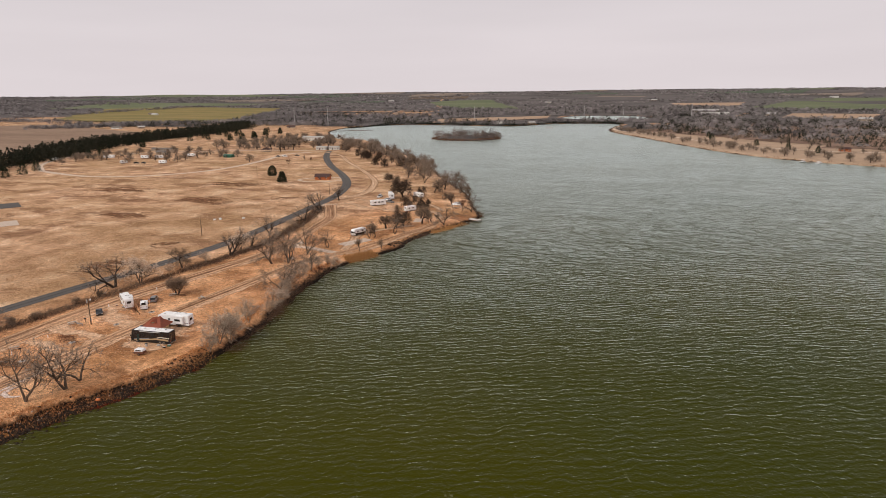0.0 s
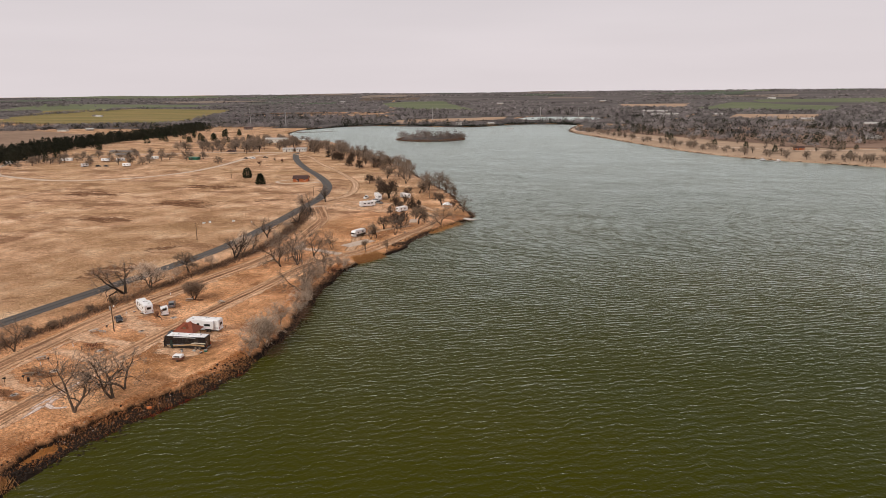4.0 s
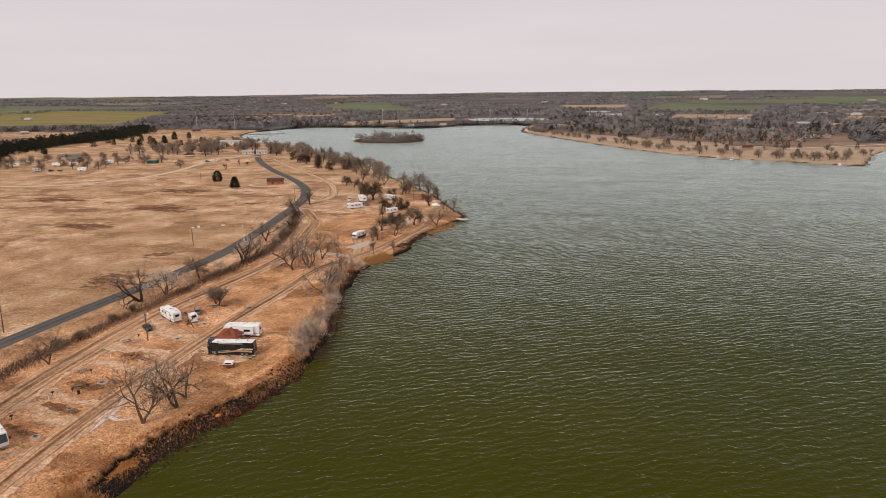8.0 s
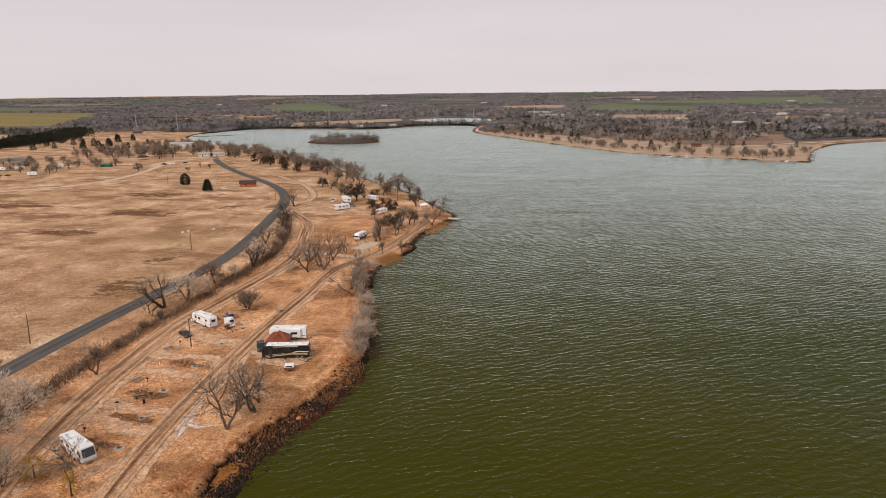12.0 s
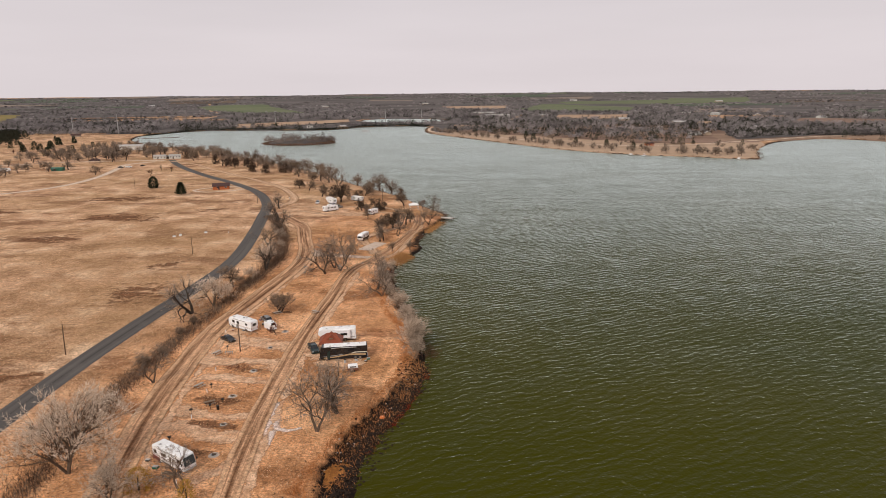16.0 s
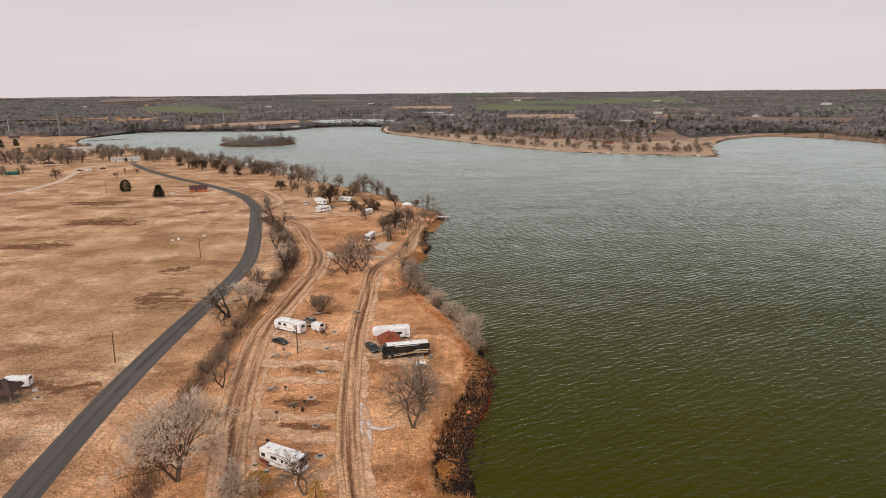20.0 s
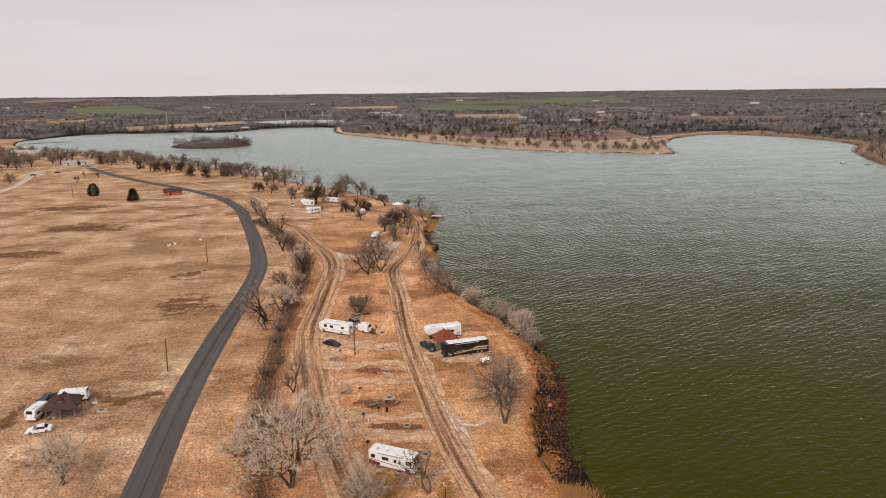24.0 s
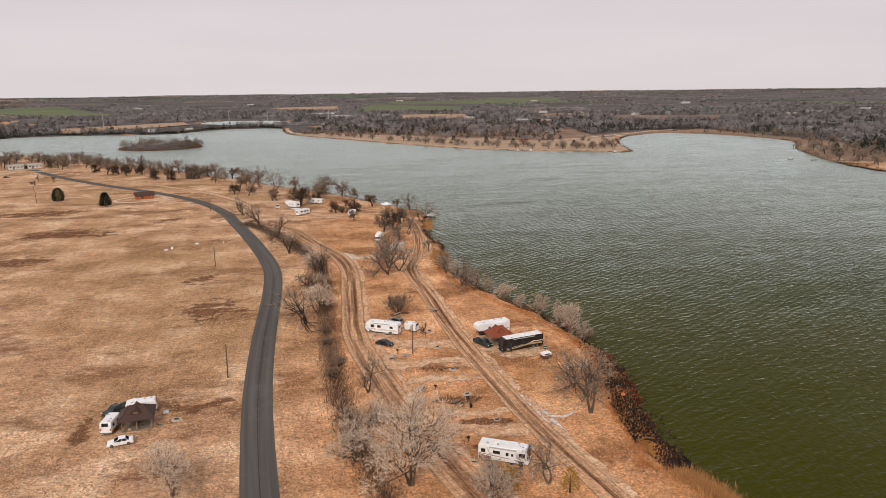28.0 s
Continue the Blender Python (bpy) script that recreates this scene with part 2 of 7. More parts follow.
M_ROCK = worn("shore_rock", (0.035, 0.022, 0.015), (0.012, 0.008, 0.006), 0.9, 0.9, 0, 2.0, 0.5, 0.2, 0.5)
M_PALE_ROCK = worn("pale_flotsam", (0.55, 0.50, 0.44), (0.25, 0.2, 0.15), 0.5, 0.8, 0, 2.0, 0.4, 0.3)
M_BARK = bark("grey_brown_bark", (0.05, 0.034, 0.024), (0.20, 0.14, 0.098), 0.2)
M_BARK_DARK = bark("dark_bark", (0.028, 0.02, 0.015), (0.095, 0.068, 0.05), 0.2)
M_TWIG = bark("bare_twigs", (0.10, 0.066, 0.045), (0.40, 0.29, 0.205))
M_TWIG_GREY = bark("grey_grove_twigs", (0.12, 0.088, 0.067), (0.44, 0.345, 0.27))
M_TWIG_PALE = bark("pale_hedge_twigs", (0.36, 0.27, 0.20), (0.88, 0.73, 0.58))
M_TWIG_WILLOW = bark("pale_willow_twigs", (0.26, 0.19, 0.138), (0.76, 0.61, 0.475))
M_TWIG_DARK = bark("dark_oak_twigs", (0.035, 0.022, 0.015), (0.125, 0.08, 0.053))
M_TWIG_RED = bark("rusty_leaves", (0.085, 0.03, 0.02), (0.20, 0.075, 0.045))
M_CEDAR = bark("cedar_needles", (0.008, 0.013, 0.006), (0.04, 0.05, 0.022))
M_YELLOW = bark("yellow_withered_needles", (0.26, 0.13, 0.015), (0.52, 0.30, 0.05))
M_REED = bark("dry_reeds", (0.34, 0.15, 0.05), (0.68, 0.38, 0.16))
M_REED_BANK = bark("rusty_bank_grass", (0.27, 0.085, 0.022), (0.62, 0.29, 0.11))
M_REED_RED = bark("red_brown_weeds", (0.04, 0.005, 0.003), (0.26, 0.03, 0.013))
M_TUFT = bark("dry_tufts", (0.28, 0.145, 0.07), (0.80, 0.54, 0.34), 0.9)
M_BRUSH = bark("dark_brush", (0.055, 0.03, 0.019), (0.25, 0.145, 0.09))


def woods_material(name, dark, light):
    """Far crowns: each tree has a tone of its own, each spray a little more."""
    n = Nodes(name)
    isle = n.add("NewGeometry").outputs["Random Per Island"]
    tone = n.add("Attribute")
    tone.attribute_name = "tone"
    shade = n.math("ADD", n.math("MULTIPLY", tone.outputs["Fac"], 0.82), n.math("MULTIPLY", isle, 0.18))
    return n.finish(n.ramp(shade, (0.05, dark), (0.95, light)), 0.95, spec=0.1)


M_WOODS = woods_material("far_bare_woods", (0.022, 0.019, 0.019), (0.40, 0.358, 0.347))
M_WOODS_BROWN = woods_material("brown_island_woods", (0.06, 0.046, 0.04), (0.33, 0.262, 0.225))
M_WOODS_DARK = woods_material("far_cedars", (0.012, 0.016, 0.010), (0.055, 0.052, 0.034))


# ---------------------------------------------------------------- plan of the lake and the land
def curve(points, step=2.0, closed=False, fine=None):
    """A smooth line through the points, as an array of x, y about step metres apart; finer within 400 m."""
    p = [np.array(q, float) for q in points]
    p = [p[-1]] + p + p[:2] if closed else [2 * p[0] - p[1]] + p + [2 * p[-1] - p[-2]]
    out = []
    for a, b, c, d in zip(p, p[1:], p[2:], p[3:]):
        w = fine if fine and max(abs(b[1]), abs(c[1])) < 400 and abs(b[0]) < 60 else step
        k = max(2, int(np.linalg.norm(c - b) / w))
        for t in np.arange(k) / k:
            out.append(0.5 * (2 * b + (c - a) * t + (2 * a - 5 * b + 4 * c - d) * t * t + (3 * b - a - 3 * c + d) * t ** 3))
    if not closed:
        out.append(p[-2])
    return np.array(out)


WATER_Z = -1.6
NEAR_SHORE = [(-20, -900), (-14, -300), (-2, -60), (7, 20), (9, 70), (7.8, 86), (6.6, 94), (5, 101), (4.2, 107), (5.4, 115), (7.0, 125), (9.8, 134), (11.6, 142), (11.8, 150), (10.6, 158),
              (8, 172), (3.4, 187), (-1.2, 199), (-5.6, 214), (-9.6, 231), (-11.2, 244), (-10.6, 254), (-7, 267), (-5.4, 280), (-8, 297), (-6, 318), (-2.4, 337), (-0.2, 350), (-2, 362),
              (-14, 381), (-38, 425), (-60, 455), (-84, 487), (-124, 546), (-160, 590), (-214, 659), (-262, 706)]
FAR_SHORE = [(-350, 806), (-410, 822), (-440, 860), (-500, 930), (-530, 985), (-552, 1060), (-530, 1160), (-470, 1195), (-387, 1190), (-290, 1190),
             (-230, 1290), (-150, 1310), (-112, 1280), (-104, 1169), (-82, 1073), (-18, 960), (48, 848), (102, 767), (160, 712), (212, 688),
             (262, 662), (276, 672), (308, 765), (372, 875), (450, 926), (510, 860), (519, 735), (449, 632), (397, 527), (376, 445)]
EAST_SHORE = [(420, 380), (520, 200), (560, -100), (500, -500), (300, -900)]
LAKE = curve(NEAR_SHORE + FAR_SHORE + EAST_SHORE, 18.0, True, 3.5)
UPPER_LAKE = curve([(-300, 1560), (-235, 1465), (-120, 1470), (-110, 1600), (-180, 1680), (-280, 1670)], 25.0, True)
ISLAND = curve([(-287, 885), (-268, 853), (-232, 844), (-200, 864), (-198, 898), (-225, 926), (-268, 921)], 9.0, True)


def signed(ring, x, y):
    """Distance from the ring, positive outside."""
    best = np.full(x.shape, 1e18)
    inside = np.zeros(x.shape, bool)
    for (ax, ay), (bx, by) in zip(ring, np.roll(ring, -1, 0)):
        ux, uy = bx - ax, by - ay
        t = np.clip(((x - ax) * ux + (y - ay) * uy) / (ux * ux + uy * uy + 1e-9), 0, 1)
        best = np.minimum(best, (x - ax - t * ux) ** 2 + (y - ay - t * uy) ** 2)
        if ay != by:
            inside ^= ((ay > y) != (by > y)) & (x < (bx - ax) * (y - ay) / (by - ay) + ax)
    return np.where(inside, -1, 1) * np.sqrt(best)


def ripple(x, y, size, turn):
    """A cheap, smooth wobble between -1 and 1."""
    u, v = x * math.cos(turn) + y * math.sin(turn), y * math.cos(turn) - x * math.sin(turn)
    return (np.sin(u / size) * np.cos(v / size * 0.8 + 1) + 0.5 * np.sin(u / size * 2.3 + v / size * 1.7)) / 1.5


def shore_exact(x, y):
    d = np.minimum(signed(LAKE, x, y), signed(UPPER_LAKE, x, y))
    return np.maximum(d, -signed(ISLAND, x, y))


def steps(*spans):
    out = [spans[0][0]]
    for a, b, w in spans:
        k = max(1, round((b - a) / w))
        out += list(a + (b - a) * (np.arange(k) + 1) / k)
    return np.array(out)


GRID_X = steps((-4900, -1500, 140), (-1500, -700, 26), (-700, -120, 7), (-120, -30, 3), (-30, 24, 1.0), (24, 120, 5), (120, 560, 7), (560, 1500, 28), (1500, 4900, 140))
GRID_Y = steps((-2500, -100, 120), (-100, 60, 8), (60, 360, 1.2), (360, 720, 5), (720, 1360, 7), (1360, 2000, 18), (2000, 4990, 80))
SHORE = shore_exact(*np.meshgrid(GRID_X, GRID_Y))


def shore_distance(x, y):
    """Distance to the nearest water's edge, positive on land, read from the ground's own grid."""
    x, y = np.asarray(x, float), np.asarray(y, float)
    i = np.clip(np.searchsorted(GRID_X, x) - 1, 0, len(GRID_X) - 2)
    j = np.clip(np.searchsorted(GRID_Y, y) - 1, 0, len(GRID_Y) - 2)
    u = np.clip((x - GRID_X[i]) / (GRID_X[i + 1] - GRID_X[i]), 0, 1)
    v = np.clip((y - GRID_Y[j]) / (GRID_Y[j + 1] - GRID_Y[j]), 0, 1)
    return (SHORE[j, i] * (1 - u) + SHORE[j, i + 1] * u) * (1 - v) + (SHORE[j + 1, i] * (1 - u) + SHORE[j + 1, i + 1] * u) * v


def land_height(x, y, shore=None):
    x, y = np.asarray(x, float), np.asarray(y, float)
    d = shore_distance(x, y) if shore is None else shore
    rag = d + 0.7 * ripple(x, y, 1.7, 0.5) + 0.9 * ripple(x, y, 5.0, 1.1)
    # a marshy shelf of mud and stones below the turf's broken edge, widest between the pool and the willows
    marsh = np.exp(-((y - 118) / 30) ** 4) * (np.abs(x) < 40)
    t = np.clip(rag / (4.4 + 3.0 * marsh), 0, 1)
    slope = t * t * (3 - 2 * t)
    u = np.clip((t - 0.78) / 0.22, 0, 1)
    shelf = 0.17 * t + 0.05 * ripple(x, y, 0.9, 0.2) + 0.8 * u * u * (3 - 2 * u)
    z = np.where(d > 14, 0.0, WATER_Z + 0.02 + (-WATER_Z - 0.02) * np.clip(slope * (1 - marsh) + shelf * marsh, 0, 1))
    z = np.where(rag < 0, WATER_Z + np.maximum(rag * 0.4, -3), z)
    z = z - 0.4 * marsh * np.exp(-((x + 1.3 - 0.16 * (y - 102)) / 1.7) ** 4 - ((y - 102) / 6.5) ** 4)
    r = np.hypot(x, y - 100)
    far = np.clip((r - 2000) / 2700, 0, 1)
    z = z + far * far * (3 - 2 * far) * 46 + np.clip((r - 1400) / 1500, 0, 1) * (4 * ripple(x, y, 260, 0.4) + 3 * ripple(x, y, 120, 1.3))
    return z


def grid_object(name, xs, ys, zs, material, uv=None):
    """A sheet over the grid xs x ys of heights zs (rows along y)."""
    nx, ny = len(xs), len(ys)
    gx, gy = np.meshgrid(xs, ys)
    me = bpy.data.meshes.new(name)
    idx = np.arange(nx * ny).reshape(ny, nx)
    quads = np.stack([idx[:-1, :-1], idx[:-1, 1:], idx[1:, 1:], idx[1:, :-1]], -1).reshape(-1, 4)
    raw_mesh(me, np.stack([gx, gy, zs], -1).reshape(-1, 3), quads)
    me.polygons.foreach_set("use_smooth", np.ones(len(quads), bool))
    me.materials.append(material)
    return new(name, me)


def raw_mesh(me, verts, faces):
    """Fill a mesh from arrays; all faces have as many corners as faces has columns."""
    k = faces.shape[1]
    me.vertices.add(len(verts))
    me.vertices.foreach_set("co", np.ascontiguousarray(verts, np.float32).ravel())
    me.loops.add(faces.size)
    me.loops.foreach_set("vertex_index", np.ascontiguousarray(faces, np.int32).ravel())
    me.polygons.add(len(faces))
    me.polygons.foreach_set("loop_start", np.arange(0, faces.size, k, dtype=np.int32))
    me.update(calc_edges=True)


gx, gy = np.meshgrid(GRID_X, GRID_Y)
ground = tagged(grid_object("ground", GRID_X, GRID_Y, land_height(gx, gy, SHORE), M_GRASS),
                "rolling prairie of dry tan winter grass round the lake", "ground", kind="structure")

wx, wy = steps((-700, 640, 20)), steps((-950, 1720, 30))
lake = tagged(grid_object("lake", wx, wy, np.full((len(wy), len(wx)), WATER_Z), M_WATER),
              "wind-rippled olive green lake under a grey sky", "lake", kind="structure")


def strip(name, points, width, material, lift=0.03, label="", category="track", step=2.0, kind="structure", cols=6, wobble=0.0, cap=0.0):
    """A road or track of that width laid on the land along a smooth line."""
    line = curve(points, step)
    tang = np.gradient(line, axis=0)
    tang /= np.linalg.norm(tang, axis=1)[:, None] + 1e-9
    side = np.stack([tang[:, 1], -tang[:, 0]], 1)
    along = np.concatenate([[0], np.cumsum(np.linalg.norm(np.diff(line, axis=0), axis=1))])
    w = np.broadcast_to(np.asarray(width, float), len(line)) if np.isscalar(width) else np.interp(along / along[-1], np.linspace(0, 1, len(width)), width)
    w = w * (1 + wobble * np.sin(along / 4.1) * np.cos(along / 9.7))
    a = np.linspace(0, 1, cols)
    pts = line[:, None] + side[:, None] * (w[:, None, None] * (a - 0.5)[None, :, None])
    z = land_height(pts[..., 0], pts[..., 1]) + lift
    verts = np.concatenate([pts, z[..., None]], -1).reshape(-1, 3)
    idx = np.arange(len(line) * cols).reshape(len(line), cols)
    quads = np.stack([idx[:-1, :-1], idx[:-1, 1:], idx[1:, 1:], idx[1:, :-1]], -1).reshape(-1, 4)
    me = bpy.data.meshes.new(name)
    raw_mesh(me, verts, quads)
    me.materials.append(material)
    uv = np.stack([np.broadcast_to(a, (len(line), cols)), np.broadcast_to(along[:, None], (len(line), cols))], -1).reshape(-1, 2)
    layer = me.uv_layers.new(name="UVMap")
    layer.data.foreach_set("uv", np.ascontiguousarray(uv[quads.ravel()], np.float32).ravel())
    reach = np.minimum(along, along[-1] - along) / (w / 2 + 1e-6) * (1.0 if cap else 50.0)
    ends = np.stack([np.broadcast_to(reach[:, None], (len(line), cols)), np.zeros((len(line), cols))], -1).reshape(-1, 2)
    layer = me.uv_layers.new(name="Ends")
    layer.data.foreach_set("uv", np.ascontiguousarray(ends[quads.ravel()], np.float32).ravel())
    return tagged(new(name, me), label, category, kind=kind)


ROAD = [(-58, -120), (-60, 0), (-66, 70), (-70, 103), (-73, 140), (-74, 177), (-74, 218), (-76, 250), (-84, 289), (-97, 340), (-110, 384),
        (-133, 430), (-167, 474), (-209, 520), (-252, 573), (-280, 613), (-300, 645)]
strip("road", ROAD, 6.3, M_ASPHALT, 0.07, "narrow grey asphalt road with a cracked centre seam", "road", cols=5)
strip("gravel_road", [(-425, 402), (-366, 392), (-330, 398), (-300, 425), (-288, 462), (-294, 512), (-312, 570), (-322, 600), (-310, 630)], 6.5, M_GRAVEL, 0.04,
      "pale gravel lane curving through dry grass", "gravel road")
strip("gravel_road", [(-425, 402), (-480, 440), (-520, 500), (-480, 560), (-400, 620), (-330, 640), (-304, 640)], 6.0, M_GRAVEL, 0.05,
      "pale gravel lane past the west campground", "gravel road")
strip("dirt_track", [(-92, 352), (-78, 332), (-68, 316), (-59, 289), (-51, 264), (-48, 240), (-49, 205), (-50, 173), (-47, 148), (-43, 125), (-37, 100), (-28, 70), (-15, 20), (-12, -60)],
      7.2, M_TRACK, 0.112, "muddy rutted dirt track beside the hedgerow", "dirt track", wobble=0.05)
strip("dirt_track", [(-14, 345), (-12, 322), (-15, 285), (-21, 254), (-26, 235), (-25, 205), (-23.7, 168), (-20.8, 134), (-18, 112), (-14.8, 94), (-9, 62), (0, 20)],
      5.2, M_TRACK, 0.124, "muddy rutted dirt track through the campsite", "dirt track", wobble=0.06)


# ---------------------------------------------------------------- far fields and woods
def field_material(name, a, b, furrow=0.0):
    n = Nodes(name)
    at = n.place()
    col = n.ramp(n.noise(n.place((0.6, 2.2, 1)), 0.006, 4), (0.3, a), (0.7, b))
    col = n.mix(1.0, col, n.ramp(n.noise(at, 0.09, 4, 0.7), (0.25, 0.82), (0.75, 1.16)), "MULTIPLY")
    return n.finish(col, 0.95, 0, None, spec=0.1)


M_FIELD_GREEN = field_material("winter_wheat", (0.12, 0.14, 0.075), (0.165, 0.178, 0.10))
M_FIELD_GOLD = field_material("yellowing_wheat", (0.17, 0.155, 0.05), (0.30, 0.21, 0.085))
M_FIELD_BROWN = field_material("fallow_soil", (0.105, 0.075, 0.055), (0.16, 0.115, 0.08))
M_FIELD_TAN = field_material("stubble", (0.36, 0.24, 0.15), (0.46, 0.32, 0.22))
M_FIELD_DEEP = field_material("dense_winter_wheat", (0.08, 0.098, 0.066), (0.11, 0.128, 0.088))
M_FIELD_GREY = field_material("grey_stubble", (0.20, 0.155, 0.12), (0.28, 0.22, 0.175))
M_SCRUB = field_material("reddish_scrubland", (0.17, 0.105, 0.075), (0.30, 0.20, 0.145))
M_MEADOW_FAR = field_material("muted_shore_grass", (0.36, 0.25, 0.165), (0.51, 0.365, 0.255))
M_FIELD_DUN = field_material("dun_stubble", (0.22, 0.145, 0.10), (0.33, 0.225, 0.155))
# leaf litter, its dark tone doubling as shade below the far crowns
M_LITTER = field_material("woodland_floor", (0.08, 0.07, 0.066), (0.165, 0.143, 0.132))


def patch(name, a, b, c, d, material, lift, label, category="field", k=24):
    """A four-cornered piece of land cover, draped on the ground with a ragged edge."""
    u, v = np.meshgrid(np.linspace(0, 1, k), np.linspace(0, 1, k))
    pts = [sum(w * p[i] for w, p in (((1 - u) * (1 - v), a), (u * (1 - v), b), (u * v, c), ((1 - u) * v, d))) for i in (0, 1)]
    x, y = pts
    size = math.hypot(c[0] - a[0], c[1] - a[1])
    x = x + size * 0.012 * ripple(x, y, size * 0.07, 0.3)
    y = y + size * 0.012 * ripple(x, y, size * 0.06, 1.9)
    z = land_height(x, y) + lift
    idx = np.arange(k * k).reshape(k, k)
    quads = np.stack([idx[:-1, :-1], idx[:-1, 1:], idx[1:, 1:], idx[1:, :-1]], -1).reshape(-1, 4)
    me = bpy.data.meshes.new(name)
    raw_mesh(me, np.stack([x, y, z], -1).reshape(-1, 3), quads)
    me.materials.append(material)
    return tagged(new(name, me), label, category, kind="structure")


WOODS = [  # corners of a wooded piece, trees in it, share of cedars
    ((-1250, 1110), (-575, 1110), (-600, 1560), (-1500, 1700), 1000, 0.15),
    ((-575, 1215), (-420, 1225), (-440, 1500), (-620, 1700), 280, 0.15),
    ((-640, 1620), (-320, 1600), (-320, 2050), (-900, 2150), 520, 0.1),
    ((-320, 1700), (60, 1640), (120, 2350), (-420, 2350), 640, 0.12),
    ((-100, 1330), (20, 1300), (60, 1660), (-90, 1700), 200, 0.2),
    ((-560, 1190), (-300, 1205), (-290, 1250), (-570, 1240), 110, 0.5),
    ((-300, 1240), (-230, 1310), (-100, 1330), (-100, 1440), 90, 0.5),
    ((330, 880), (520, 950), (560, 1010), (340, 990), 150, 0.25),
    ((520, 700), (545, 960), (600, 980), (600, 690), 130, 0.3),
    ((420, 560), (540, 700), (620, 690), (520, 470), 140, 0.4),
    ((20, 1340), (430, 1200), (560, 1950), (120, 2050), 560, 0.2),
    ((-72, 1112), (238, 828), (440, 1240), (20, 1380), 760, 0.28),
    ((330, 895), (450, 965), (480, 1250), (400, 1250), 260, 0.25),
    ((440, 962), (580, 985), (1050, 1800), (430, 1500), 900, 0.15),
    ((548, 985), (545, 700), (1400, 560), (1300, 1700), 1300, 0.2),
    ((470, 480), (900, 120), (1500, 520), (545, 700), 800, 0.35),
    ((1050, 1750), (1300, 1650), (2100, 1200), (2300, 1500), 420, 0.2),
    ((-2600, 1500), (-1300, 1960), (-1350, 2250), (-2900, 1800), 420, 0.2),
    ((-1700, 640), (-980, 690), (-1010, 730), (-1800, 700), 170, 0.3),
    ((560, 975), (2300, 300), (2300, 2000), (900, 2050), 1300, 0.2),
    ((540, 690), (950, 100), (2300, -200), (2300, 500), 600, 0.25),
    ((-1210, 930), (-760, 1010), (-780, 1060), (-1250, 975), 200, 0.25),
    ((-760, 1030), (-560, 1080), (-560, 1140), (-800, 1120), 120, 0.25),
]
for a, b, c, d in (((-640, 1075), (-60, 1090), (-60, 1720), (-660, 1720)), ((300, 868), (575, 930), (640, 1120), (330, 1010)), ((440, 620), (640, 560), (700, 1000), (500, 960)), ((385, 520), (520, 380), (640, 600), (450, 640))):
    patch("woodland_floor", a, b, c, d, M_FIELD_DUN if a[0] > 0 else M_LITTER, 0.2 + 0.03 * a[0] / 1000, "brown leaf litter along the far water's edge", "woodland floor", k=60)
patch("woodland_floor", (180, 838), (340, 850), (440, 1010), (240, 1010), M_SCRUB, 0.16, "reddish-brown scrub floor beside the far road", "woodland floor", k=40)
patch("woodland_floor", (270, 960), (480, 985), (500, 1270), (280, 1270), M_SCRUB, 0.12, "reddish-brown scrub floor among the far woods", "woodland floor", k=40)
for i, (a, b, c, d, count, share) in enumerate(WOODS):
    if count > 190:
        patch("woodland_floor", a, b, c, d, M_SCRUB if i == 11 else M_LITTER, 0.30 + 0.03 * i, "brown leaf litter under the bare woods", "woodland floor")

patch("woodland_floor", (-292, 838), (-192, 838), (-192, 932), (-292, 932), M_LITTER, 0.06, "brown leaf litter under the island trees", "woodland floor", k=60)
for a, b, c, d in (((-150, 1150), (110, 690), (240, 830), (0, 1190)), ((110, 690), (300, 630), (345, 860), (240, 830))):
    patch("shore_meadow", a, b, c, d, M_MEADOW_FAR, 0.1, "muted tan grass on the far peninsula", "meadow", k=90)

FIELDS = [
    ((-1478, 1128), (-886, 1078), (-1479, 2007), (-2287, 1951), M_FIELD_GOLD, "yellow-green winter wheat field"),
    ((-2283, 1664), (-2021, 1942), (-1788, 2405), (-2609, 2179), M_FIELD_GREEN, "dull green winter wheat field"),
    ((-3900, 2900), (-2400, 2900), (-2500, 3400), (-3900, 3500), M_FIELD_GREEN, "dark green winter wheat field"),
    ((-560, 330), (-690, 780), (-1230, 975), (-1900, 200), M_FIELD_DUN, "dun stubble field behind the windbreak"),
    ((-1000, 500), (-1900, 450), (-1900, 900), (-1010, 700), M_FIELD_BROWN, "brown fallow field behind the windbreak"),
    ((-1204, 2650), (-1039, 2959), (-550, 2044), (-825, 2136), M_FIELD_GREEN, "bright green winter wheat field"),
    ((-524, 1380), (-336, 1589), (-302, 1446), (-458, 1209), M_FIELD_TAN, "pinkish stubble field beyond the lake"),
    ((-165, 2441), (32, 2382), (45, 2642), (-211, 2676), M_FIELD_TAN, "pinkish stubble field beyond the woods"),
    ((51, 2269), (407, 2113), (489, 2457), (200, 2771), M_FIELD_GREEN, "green pasture beyond the woods"),
    ((278, 2721), (841, 2774), (981, 3235), (271, 3011), M_FIELD_GREEN, "long green winter wheat field"),
    ((685, 2804), (1005, 2803), (1158, 3275), (834, 3411), M_FIELD_GREEN, "green winter wheat field behind the far houses"),
    ((151, 1552), (301, 1543), (353, 1805), (173, 1817), M_FIELD_TAN, "pale stubble field among the woods"),
]
lot = random.Random(12)
